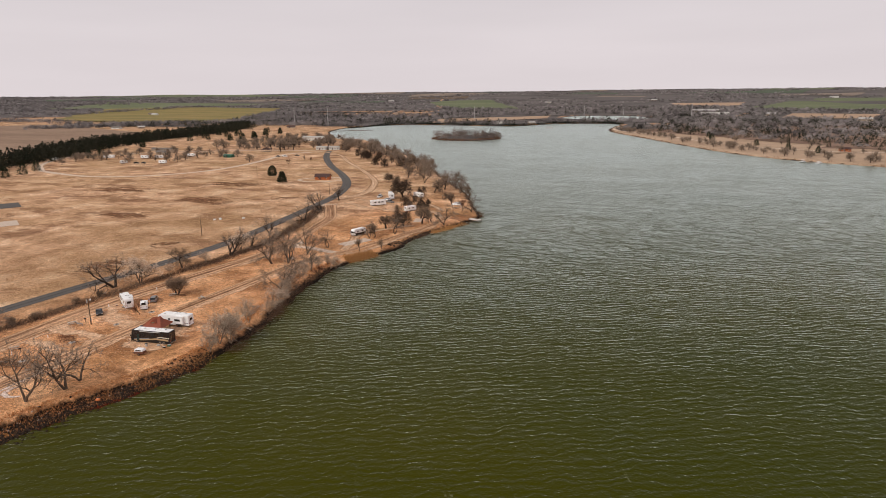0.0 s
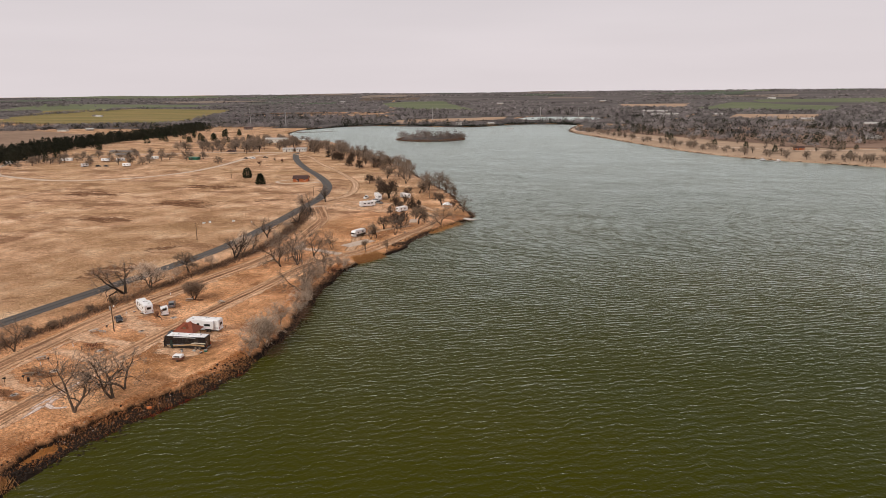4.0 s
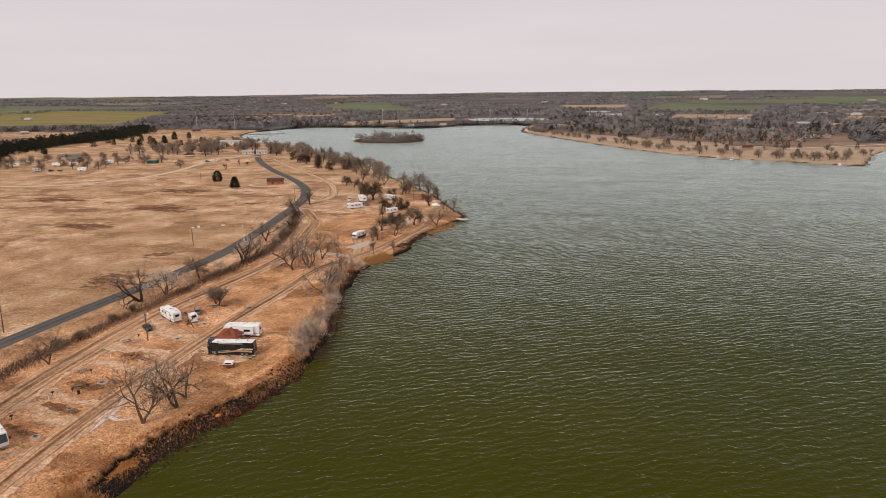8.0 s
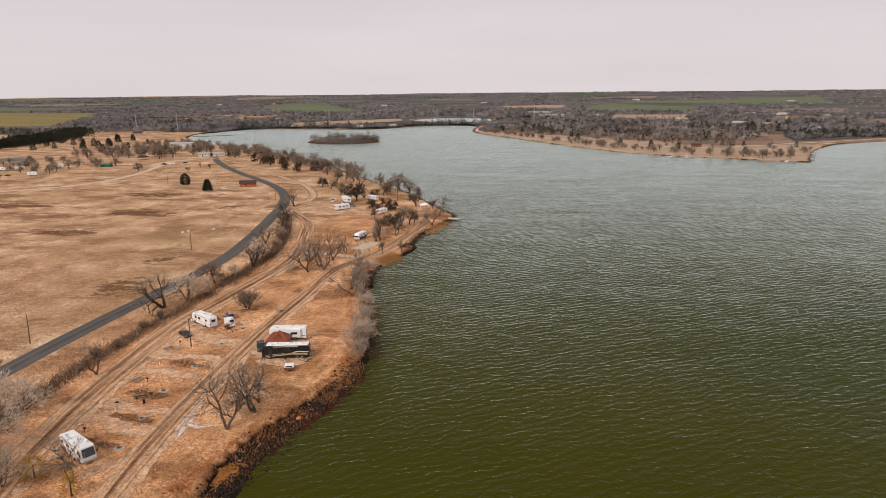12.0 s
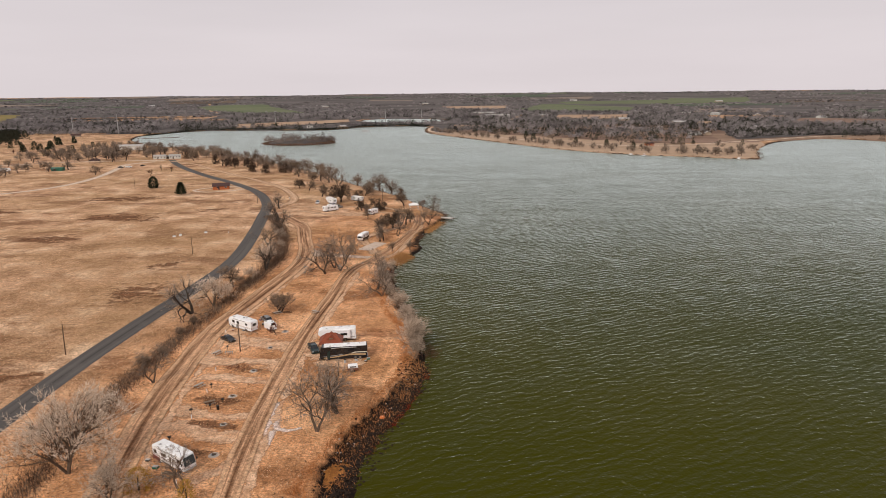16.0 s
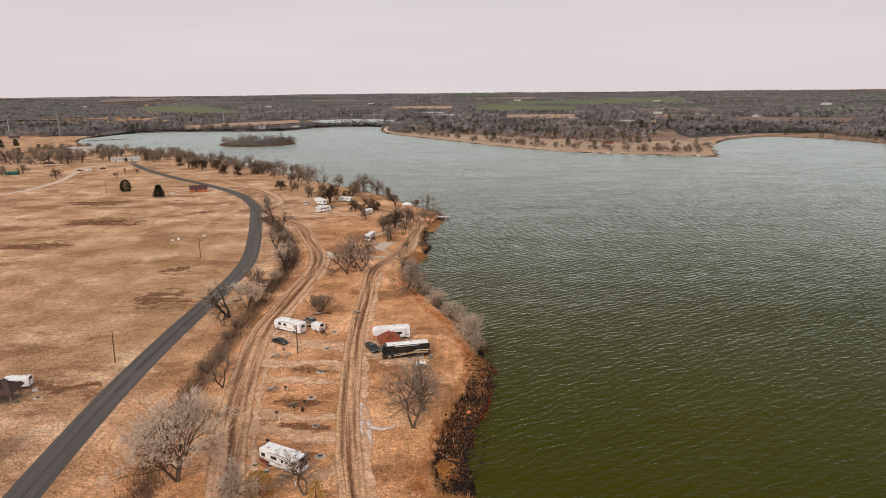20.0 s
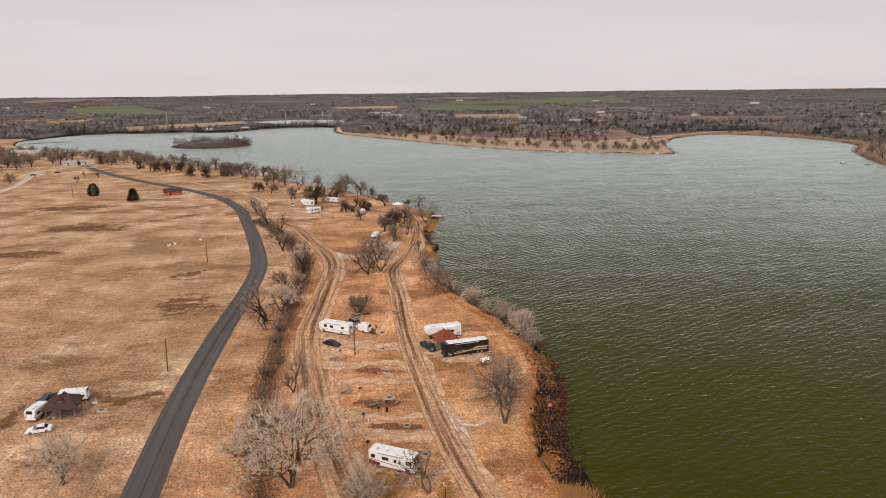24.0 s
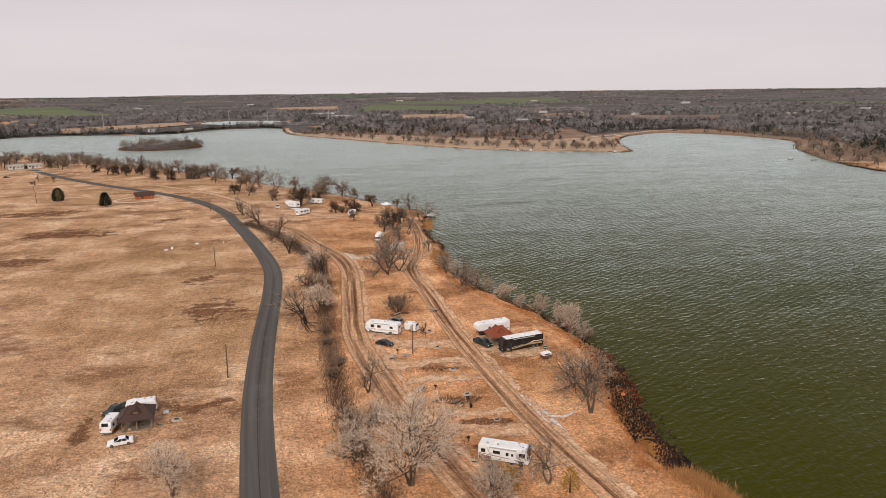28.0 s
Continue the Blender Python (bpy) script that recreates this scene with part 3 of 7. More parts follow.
for ring_r in (1330, 1600, 1950, 2200, 2480, 2800, 3180, 3620, 4150):
    deg = -66.0
    while deg < 58:
        wide = lot.uniform(3, 9)
        deg += wide + lot.uniform(0, 5)
        if lot.random() < 0.42 or (ring_r < 1900 and deg < 2) or (ring_r == 1330 and deg > 28) or (1900 < ring_r < 2400 and -40 < deg < -12):
            continue
        r1 = ring_r * (lot.uniform(1.12, 1.17) if ring_r < 2400 else lot.uniform(1.06, 1.13))
        spots = [(r * math.sin(radians(q)), 100 + r * math.cos(radians(q))) for r, q in ((ring_r, deg), (ring_r * 1.01, deg + wide), (r1, deg + wide + 0.5), (r1, deg + 0.5))]
        m, words = lot.choice([(M_FIELD_TAN, "pale stubble clearing among the far woods"), (M_SCRUB, "reddish scrub clearing among the far woods"), (M_FIELD_GREY, "greyish clearing among the far woods"), (M_FIELD_GREEN, "green pasture among the far woods")] if ring_r < 1900 else [(M_FIELD_GREEN, "green winter wheat field on the far plain"), (M_FIELD_DEEP, "deep green winter wheat field on the far plain"), (M_FIELD_DEEP, "deep green winter wheat field on the far plain"),
                               (M_FIELD_BROWN, "brown fallow field on the far plain"), (M_FIELD_GREY, "greyish stubble field on the far plain")])
        if any(math.hypot(sum(p[0] for p in spots) / 4 - sum(p[0] for p in f[:4]) / 4, sum(p[1] for p in spots) / 4 - sum(p[1] for p in f[:4]) / 4) < 420 for f in FIELDS):
            continue
        FIELDS.append((*spots, m, words))
for i, (a, b, c, d, m, words) in enumerate(FIELDS):
    patch("field", a, b, c, d, m, 1.6 + 0.03 * i, words, k=40)
# the far plain: dark bare woodland as far as the horizon, with fields lying in it
for ang0 in range(-84, 72, 12):
    a0, a1 = radians(ang0), radians(ang0 + 12)
    near_r, far_r = 1750 if ang0 > -25 else 2080, 4950
    patch("far_plain", *[(r * math.sin(a), 100 + r * math.cos(a)) for a, r in ((a0, near_r), (a1, near_r), (a1, far_r), (a0, far_r))],
          M_LITTER, 1.1 + 0.1 * (ang0 // 12 % 2), "grey-brown wooded plain reaching the horizon", "plain", k=56)

rng = np.random.default_rng(7)


def slivers(centre, heading, length, width, r):
    """One thin triangle each: from centre along heading, so long, so wide at the foot."""
    side = np.cross(heading, r.normal(size=centre.shape))
    side /= np.linalg.norm(side, axis=1)[:, None] + 1e-9
    w = (side * width[:, None] / 2)
    return np.stack([centre - w, centre + w, centre + heading * length[:, None]], 1).reshape(-1, 3)


def stuff_mesh(name, verts, material, label, category, per_tree=0):
    """One mesh of slivers; with per_tree slivers to a tree, each tree and each drift of trees has a tone of its own."""
    me = bpy.data.meshes.new(name)
    raw_mesh(me, verts, np.arange(len(verts)).reshape(-1, 3))
    me.materials.append(material)
    count = len(verts) // 3
    if per_tree:
        tone = np.repeat(np.random.default_rng(count).uniform(0, 1, count // per_tree + 1), per_tree)[:count]
        mid = verts.reshape(-1, 3, 3)[:, 0]
        tone = np.clip(0.55 * tone + 0.25 + 0.30 * ripple(mid[:, 0], mid[:, 1], 38, 0.7) + 0.15 * ripple(mid[:, 0], mid[:, 1], 13, 2.1), 0, 1)
        me.attributes.new("tone", "FLOAT", "FACE").data.foreach_set("value", tone.astype(np.float32))
    return tagged(new(name, me), label, category, kind="stuff")


def bare_crowns(x, y, h, w, k, thick, r):
    """Rounded leafless crowns at x, y: k sprays each, laid over a lumpy dome that stands on a short trunk."""
    z = land_height(x, y)
    phase = r.uniform(0, 6.283, len(x))
    x, y, z, h, w, phase = (np.repeat(q, k) for q in (x, y, z, h, w, phase))
    a, up = r.uniform(0, 6.283, len(x)), r.uniform(-0.25, 1, len(x))
    flat = np.sqrt(1 - up * up)
    lump = (0.82 + 0.2 * np.sin(a * 2 + phase) * np.cos(up * 4 + phase)) * r.uniform(0.72, 1.08, len(x))
    out = np.stack([flat * np.cos(a), flat * np.sin(a), up], 1)
    c = np.stack([x + w / 2 * lump * out[:, 0], y + w / 2 * lump * out[:, 1], z + h * (0.36 + 0.58 * lump * up)], 1)
    facing = out + r.normal(0, 0.3, out.shape)
    facing /= np.linalg.norm(facing, axis=1)[:, None]
    side = np.cross(facing, r.normal(size=out.shape))
    side /= np.linalg.norm(side, axis=1)[:, None] + 1e-9
    rise = np.cross(facing, side)
    size = (thick * r.uniform(0.45, 1.35, len(x)))[:, None]
    return np.stack([c - side * size * 0.6, c + side * size * 0.6, c + rise * size * 1.05], 1).reshape(-1, 3)


def cedar_crowns(x, y, h, w, k, r):
    """Dense dark cones of short slivers."""
    z = land_height(x, y)
    x, y, z, h, w = (np.repeat(q, k) for q in (x, y, z, h, w))
    a, up = r.uniform(0, 6.283, len(x)), r.uniform(0, 1, len(x)) ** 1.3
    out = (1 - up) ** 0.75 * r.uniform(0.55, 1.05, len(x))
    c = np.stack([x + w / 2 * out * np.cos(a), y + w / 2 * out * np.sin(a), z + h * (0.02 + 0.86 * up)], 1)
    d = np.stack([np.cos(a) * 0.6, np.sin(a) * 0.6, r.uniform(0.0, 1.0, len(x))], 1) + r.normal(0, 0.3, (len(x), 3))
    d /= np.linalg.norm(d, axis=1)[:, None]
    return slivers(c, d, h * r.uniform(0.07, 0.14, len(x)), h * r.uniform(0.09, 0.17, len(x)), r)


def scatter(a, b, c, d, count, r):
    u, v = r.uniform(0, 1, count), r.uniform(0, 1, count)
    pts = [(1 - u) * (1 - v) * a[i] + u * (1 - v) * b[i] + u * v * c[i] + (1 - u) * v * d[i] for i in (0, 1)]
    keep = shore_distance(pts[0], pts[1]) > np.where(pts[0] > 320, 46, 9)
    for fa, fb, fc, fd, *_ in FIELDS:
        keep &= signed(np.array([fa, fb, fc, fd], float), pts[0], pts[1]) > 3
    return pts[0][keep], pts[1][keep]


bare, dark = [], []
for a, b, c, d, count, share in WOODS:
    x, y = scatter(a, b, c, d, int(count * 1.35), rng)
    ever = rng.uniform(0, 1, len(x)) < 1.8 * share * (1 + 1.3 * ripple(x, y, 45, 1.4))
    k = int((~ever).sum())
    bare.append(bare_crowns(x[~ever], y[~ever], rng.uniform(6, 13, k), rng.uniform(9, 17, k), 72, 1.25, rng))
    k = int(ever.sum())
    dark.append(cedar_crowns(x[ever], y[ever], rng.uniform(7, 13, k), rng.uniform(6, 10, k), 40, rng))
# far hedgerows and copses, in strings across the plain
for _ in range(400):
    ang, dist = radians(rng.uniform(-70, 62)), rng.uniform(1.9, 4.7) ** 1.0 * 1000
    cx, cy = dist * math.sin(ang), 100 + dist * math.cos(ang)
    run, turn = rng.uniform(150, 700), rng.choice([0.0, 1.5708]) * 0.9 + rng.normal(0, 0.12) + 0.1
    k = int(run / 11)
    s = rng.uniform(-run / 2, run / 2, k)
    off = rng.normal(0, rng.choice([14, 60]), k)
    x, y = cx + s * math.cos(turn) - off * math.sin(turn), cy + s * math.sin(turn) + off * math.cos(turn)
    open_land = np.zeros(k, bool)
    for fa, fb, fc, fd, *_ in FIELDS[:12]:
        open_land |= signed(np.array([fa, fb, fc, fd], float), x, y) < 0
    x, y = x[~open_land], y[~open_land]
    k = len(x)
    if k < 3:
        continue
    bare.append(bare_crowns(x, y, rng.uniform(5, 9, k), rng.uniform(9, 16, k), 36, 2.0, rng))
# tree rows and copses between the fields west of the park
for (ax, ay), (bx, by), deep, k in (((-2649, 1908), (-2446, 2177), 60, 130), ((-1884, 1798), (-1872, 2000), 35, 90), ((-1824, 1342), (-1897, 1767), 25, 110), ((-1600, 1040), (-1329, 1050), 22, 90),
                                    ((-1097, 842), (-985, 950), 16, 70), ((-1060, 985), (-900, 1100), 22, 130), ((-900, 1100), (-700, 1210), 40, 160), ((-2300, 1600), (-1800, 1290), 30, 120)):
    s_ = rng.uniform(0, 1, k)
    x, y = ax + (bx - ax) * s_ + rng.normal(0, deep, k), ay + (by - ay) * s_ + rng.normal(0, deep, k)
    bare.append(bare_crowns(x, y, rng.uniform(7, 12, k), rng.uniform(9, 15, k), 72, 1.4, rng))
stuff_mesh("bare_woods", np.concatenate(bare), M_WOODS, "grey-brown leafless woods far beyond the lake", "woods", 72)
stuff_mesh("cedar_thicket", np.concatenate(dark), M_WOODS_DARK, "dark green cedars scattered through the far woods", "cedars", 40)

# the windbreak: a long double row of cedars on the west side of the park
line = curve([(-430, 330), (-485, 400), (-526, 478), (-600, 600), (-648, 740), (-677, 880), (-745, 1020)], 4.4)
wx_, wy_ = np.repeat(line[:, 0], 7) - 10 + rng.normal(0, 15, len(line) * 7), np.repeat(line[:, 1], 7) + rng.normal(0, 6, len(line) * 7)
wk = len(wx_)
stuff_mesh("windbreak", cedar_crowns(wx_, wy_, rng.uniform(9, 15, wk), rng.uniform(7, 11, wk), 60, rng), M_WOODS_DARK,
           "long dark green cedar windbreak along a field edge", "windbreak", 60)

# bare trees that cover the island
isl_a, isl_r = rng.uniform(0, 6.283, 105), rng.uniform(0, 1, 105) ** 0.42
ix, iy = -242 + 46 * isl_r * np.cos(isl_a), 885 + 41 * isl_r * np.sin(isl_a)
tall_i = (10 + 5 * ripple(ix, iy, 9, 0.4)) * rng.uniform(0.55, 1.4, 105)
stuff_mesh("island_trees", bare_crowns(ix, iy, np.maximum(tall_i, 5), rng.uniform(7, 13, 105), 130, 0.62, rng), M_WOODS_BROWN,
           "brown leafless trees and brush crowding the island", "trees", 130)


# ---------------------------------------------------------------- bare trees, built limb by limb
class Limbs:
    def __init__(self, seed):
        self.r = random.Random(seed)
        self.v, self.f, self.tv = [], [], []

    def tube(self, p, q, r0, r1, n):
        d = (q - p).normalized()
        s = d.orthogonal().normalized()
        u = d.cross(s)
        base = len(self.v)
        for at, rad in ((p, r0), (q, r1)):
            for i in range(n):
                a = 6.28318 * i / n
                self.v.append(at + (s * math.cos(a) + u * math.sin(a)) * rad)
        for i in range(n):
            j = (i + 1) % n
            self.f.append((base + i, base + j, base + n + j, base + n + i))

    def spike(self, p, d, length, rad):
        """A twig: a thin pointed sliver."""
        s = d.orthogonal().normalized()
        s.rotate(Matrix.Rotation(self.r.uniform(0, 3.14), 3, d))
        self.tv += [p + s * rad * 1.3, p - s * rad * 1.3, p + d * length]

    def bend(self, d, angle):
        r = self.r
        s = d.orthogonal().normalized()
        s.rotate(Matrix.Rotation(r.uniform(0, 6.283), 3, d))
        return (d * math.cos(angle) + s * math.sin(angle)).normalized()

    def grow(self, p, d, length, rad, level, o):
        r = self.r
        if level >= o["levels"]:
            for _ in range(o["twigs"]):
                q = p + d * length * r.uniform(0, 0.9)
                e = self.bend(d, r.uniform(0.1, 0.95))
                e = (e + Vector((0, 0, o["lift"]))).normalized()
                self.spike(q, e, length * r.uniform(0.6, 1.35), o["fine"])
            self.spike(p, d, length, o["fine"] * 1.5)
            return
        parts = 4 if level < 2 else 3 if level < 3 else 2 if level < 4 else 1
        nodes = [(p, d, rad)]
        for i in range(parts):
            e = self.bend(d, r.uniform(0.05, o["crook"]))
            e = (e + Vector((0, 0, o["lift"] * 0.4))).normalized()
            q = p + e * length / parts
            r1 = rad * (1 - 0.42 * (i + 1) / parts)
            self.tube(p, q, nodes[-1][2], r1, 6 if level == 0 else 5 if level == 1 else 4 if level == 2 else 3)
            p, d = q, e
            nodes.append((p, d, r1))
        for i in range(o["forks"][level]):
            k = r.uniform(o["bare"] if level == 0 else 0.25, 1.0) * parts
            j = min(int(k), parts - 1)
            a, b = nodes[j], nodes[j + 1]
            at = a[0].lerp(b[0], k - j)
            e = self.bend(b[1], r.uniform(0.45, o["spread"]))
            e = (e + Vector((0, 0, o["lift"]))).normalized()
            self.grow(at, e, length * r.uniform(0.5, 0.8) * (o["first"] if level == 0 else 1), b[2] * (o["keep"] + r.uniform(0.5, 0.72)), level + 1, o)
        self.grow(p, d, length * 0.62 * (o["first"] if level == 0 else 1), nodes[-1][2] * 0.9, level + 1, o)

    def meshes(self, height):
        zs = [v.z for v in self.v] + [v.z for v in self.tv]
        k = height / max(zs)
        trunk, crown = bpy.data.meshes.new("trunk"), bpy.data.meshes.new("crown")
        raw_mesh(trunk, np.array([v * k for v in self.v]), np.array(self.f))
        trunk.polygons.foreach_set("use_smooth", np.ones(len(self.f), bool))
        raw_mesh(crown, np.array([v * k for v in self.tv]), np.arange(len(self.tv)).reshape(-1, 3))
        return trunk, crown


def species(levels=4, forks=(4, 3, 3, 2), twigs=4, spread=0.95, lift=0.12, crook=0.3, bare=0.45, first=1.0, fine=0.028, trunk=4.0, girth=0.32, stems=1, lean=0.1, keep=0.0):
    return dict(levels=levels, forks=forks, twigs=twigs, spread=spread, lift=lift, crook=crook, bare=bare, first=first, fine=fine, trunk=trunk, girth=girth, stems=stems, lean=lean, keep=keep)


COTTONWOOD = species(levels=5, forks=(3, 3, 2, 2, 2), twigs=2, spread=1.1, lift=0.07, crook=0.5, trunk=5.2, girth=0.27, stems=2, lean=0.2, first=0.9, fine=0.024, bare=0.45, keep=0.1)
PALE = species(levels=5, forks=(4, 3, 3, 2, 2), twigs=4, spread=0.98, lift=0.10, crook=0.48, trunk=3.2, girth=0.17, stems=3, lean=0.42, first=1.2, fine=0.015, bare=0.3, keep=0.12)
SPREADING = species(levels=5, forks=(3, 2, 2, 2, 1), twigs=2, spread=1.05, lift=0.1, crook=0.55, trunk=3.0, girth=0.3, bare=0.4, first=1.3, stems=2, lean=0.4, fine=0.025, keep=0.12)
WILLOW = species(levels=4, forks=(3, 3, 3, 2), twigs=2, spread=0.9, lift=0.15, crook=0.45, trunk=2.8, girth=0.12, stems=4, lean=0.45, bare=0.3, fine=0.024, first=1.25, keep=0.1)
OAK = species(levels=5, forks=(5, 4, 3, 3, 2), twigs=4, spread=1.35, lift=0.0, crook=0.45, trunk=1.5, girth=0.26, bare=0.5, first=1.7, fine=0.02, keep=0.06)
BUSH = species(levels=4, forks=(4, 3, 3, 3), twigs=4, spread=0.8, lift=0.13, crook=0.3, trunk=1.7, girth=0.08, stems=7, lean=0.55, bare=0.2, fine=0.012)
SAPLING = species(levels=4, forks=(4, 3, 3, 2), twigs=4, spread=0.85, lift=0.15, crook=0.3, trunk=1.8, girth=0.12, bare=0.4, fine=0.018, keep=0.06)
PARK = species(levels=4, forks=(5, 4, 3, 3), twigs=4, spread=1.25, lift=0.05, crook=0.42, trunk=2.2, girth=0.28, bare=0.5, first=1.25, fine=0.030, keep=0.1)
GROVE = species(levels=4, forks=(5, 4, 3, 2), twigs=4, spread=1.25, lift=0.05, crook=0.42, trunk=2.3, girth=0.27, bare=0.5, first=1.25, fine=0.027, keep=0.08)

TEMPLATES = {}


def bare_tree(kind, variant, x, y, height, label, group="", turn=None):
    """A leafless tree of that kind standing on the land at x, y."""
    options, bark_m, twig_m, tall = KINDS[kind]
    key = (kind, variant)
    r = random.Random(f"{x:.1f} {y:.1f}")
    z = float(land_height(np.array([x]), np.array([y]))[0]) - 0.06
    at = pose(x, y, z, 0, 0, r.uniform(0, 360) if turn is None else turn) @ Matrix.Scale(height / tall, 4)
    if key not in TEMPLATES:
        limbs = Limbs(f"{kind}{variant}")
        for i in range(options["stems"]):
            a = 6.283 * (i + limbs.r.uniform(-0.2, 0.2)) / options["stems"]
            tilt = options["lean"] * limbs.r.uniform(0.6, 1.2)
            d = Vector((math.cos(a) * tilt, math.sin(a) * tilt, 1)).normalized()
            foot = Vector((math.cos(a), math.sin(a), 0)) * (0.12 * (options["stems"] > 1))
            limbs.grow(foot, d, options["trunk"] * limbs.r.uniform(0.85, 1.15), options["girth"], 0, options)
        trunk, crown = limbs.meshes(tall)
        trunk.materials.append(bark_m)
        crown.materials.append(twig_m)
        ob = new(kind.split("-")[0])
        for part_name, me in (("trunk", trunk), ("crown", crown)):
            new(part_name, me).parent = ob
        ob.matrix_basis = at
        TEMPLATES[key] = ob
    else:
        first = TEMPLATES[key]
        ob = copy_thing(first, at @ Matrix.Scale(1 / first.scale[0], 4))
    tagged(ob, label, "bush" if "bush" in kind or "shrub" in kind else "tree", group)
    return ob


KINDS = {
    "cottonwood_tree": (COTTONWOOD, M_BARK, M_TWIG_GREY, 13.0),
    "hedge_tree": (SPREADING, M_BARK_DARK, M_TWIG_GREY, 9.0),
    "pale_tree": (PALE, M_BARK, M_TWIG_PALE, 13.0),
    "willow_shrub": (WILLOW, M_TWIG, M_TWIG_WILLOW, 8.0),
    "oak_tree": (OAK, M_BARK_DARK, M_TWIG_DARK, 8.0),
    "park_tree": (PARK, M_BARK_DARK, M_TWIG, 9.0),
    "grove_tree": (GROVE, M_BARK, M_TWIG_GREY, 9.0),
    "dark_grove_tree": (GROVE, M_BARK_DARK, M_TWIG_GREY, 9.0),
    "round_bush": (BUSH, M_BARK_DARK, M_TWIG, 5.0),
    "young_tree": (SAPLING, M_BARK, M_TWIG, 5.0),
    "rusty_tree": (SAPLING, M_BARK_DARK, M_TWIG_RED, 5.0),
}
WORDS = {
    "cottonwood_tree": "tall leafless cottonwood with forked grey-brown limbs",
    "hedge_tree": "dark gnarled leafless tree in the hedgerow brush",
    "pale_tree": "big leafless tree with pale twigs in the hedgerow",
    "willow_shrub": "pale leafless willow shrub on the lake bank",
    "oak_tree": "low dark leafless oak with a dense round crown",
    "park_tree": "leafless brown park tree with a spreading crown",
    "round_bush": "dark round leafless bush on bare ground",
    "young_tree": "slender leafless young tree on dry grass",
    "rusty_tree": "small tree holding rusty red dead leaves",
}
PLANTING = {
    "hedge_tree": [(-63, 185.5, 11.5), (-57.5, 235, 11), (-70, 273, 10), (-75, 306, 11), (-86, 334, 11.5),
                   (-97, 368, 10), (-62, 252, 8.5)],
    "pale_tree": [(-45.5, 101, 15.5), (-54, 110, 8), (-34, 94, 9), (-52, 119, 8.5), (-84, 106, 9), (-59.5, 193, 10.5), (-60, 243, 10)],
    "cottonwood_tree": [(-6.2, 118.3, 13.5), (-4.0, 126, 12.5), (-5.2, 130.4, 9.5), (-33, 240, 13), (-31.5, 250, 12.5), (-34.5, 232, 14), (-30, 236, 11), (-23, 96.5, 9), (-49.5, 137.5, 9.5), (-12, 213, 9.5), (-9, 206, 8.5),
                        (-14, 229, 10), (-84, 454, 15), (-57, 423, 11), (-96, 477, 16), (-18, 297, 10), (-24, 285, 8), (-7, 326, 11), (-8, 362, 10), (-30, 262, 8.5)],
    "willow_shrub": [(3, 177, 8.5), (5.5, 168, 9), (7.0, 161.5, 10), (7.5, 165, 8.5), (8, 157, 6.5), (-6, 203, 6.5), (-10, 214, 7), (-12.5, 222, 6.5), (-14, 233, 6), (-14.5, 240, 5.5), (-3, 194.5, 6.5), (-8, 209, 6), (-11, 240, 6.5), (-1.5, 197, 7.5), (1, 188, 5.5),
                     (-58, 222, 5.5), (-60, 206, 4.5), (-64, 270, 5.5), (-70, 291, 5.5)],
    "oak_tree": [(-40, 360, 8.5), (-67, 392, 13), (-48, 362, 7.5), (-36, 366, 6), (-58, 402, 7), (-110, 449, 7.5), (-177, 545, 10), (-164, 534, 9.5), (-149, 540, 10),
                 (-207, 576, 10), (-220, 588, 9.5), (-240, 611, 9.5), (-291, 662, 9), (-23, 314, 9), (-196, 582, 10)],
    "park_tree": [(-61.5, 213.5, 8.5), (-23, 288, 7.5), (-28, 306, 8), (-18, 324, 9), (-29, 319, 6), (-34, 419, 8.5), (-27, 378, 8.5), (-57, 416, 9), (-57, 431, 10), (-82, 414, 9),
                  (-120, 530, 10), (-139, 546, 11), (-142, 554, 9), (-201, 599, 9), (-225, 592, 10), (-258, 648, 10), (-304, 523, 8.5), (-106, 489, 10), (-109, 476, 9), (-275, 640, 9),
                  (-130, 512, 8), (-172, 560, 9), (-84, 412, 7), (-100, 439, 7.5), (-24, 334, 8), (-40, 338, 6.5)],
    "round_bush": [(-36.5, 188, 7), (-45, 361, 4.5), (-58, 168, 2.8), (-58, 176, 3), (-55, 153, 3), (-57, 147, 3)],
    "young_tree": [(-14.5, 262, 6), (-8.5, 269, 6), (-85, 422, 6), (-263, 553, 6), (-16, 327, 6)],
    "rusty_tree": [(-31.5, 169, 3.8), (-253, 516, 6), (-14, 364, 6.5), (-10, 228, 4.5), (-516, 709, 6), (-250, 545, 5)],
}
TALLER = {"pale_tree": 1.05, "hedge_tree": 1.05, "cottonwood_tree": 1.05, "willow_shrub": 1.0, "round_bush": 1.0, "young_tree": 1.0, "rusty_tree": 1.0}
for kind, rows in PLANTING.items():
    for i, (x, y, h) in enumerate(rows):
        bare_tree(kind, i % 4 if len(rows) > 5 else i % 2, x, y, h * TALLER.get(kind, 1.0), WORDS[kind], kind.replace("_", " ") + "s")

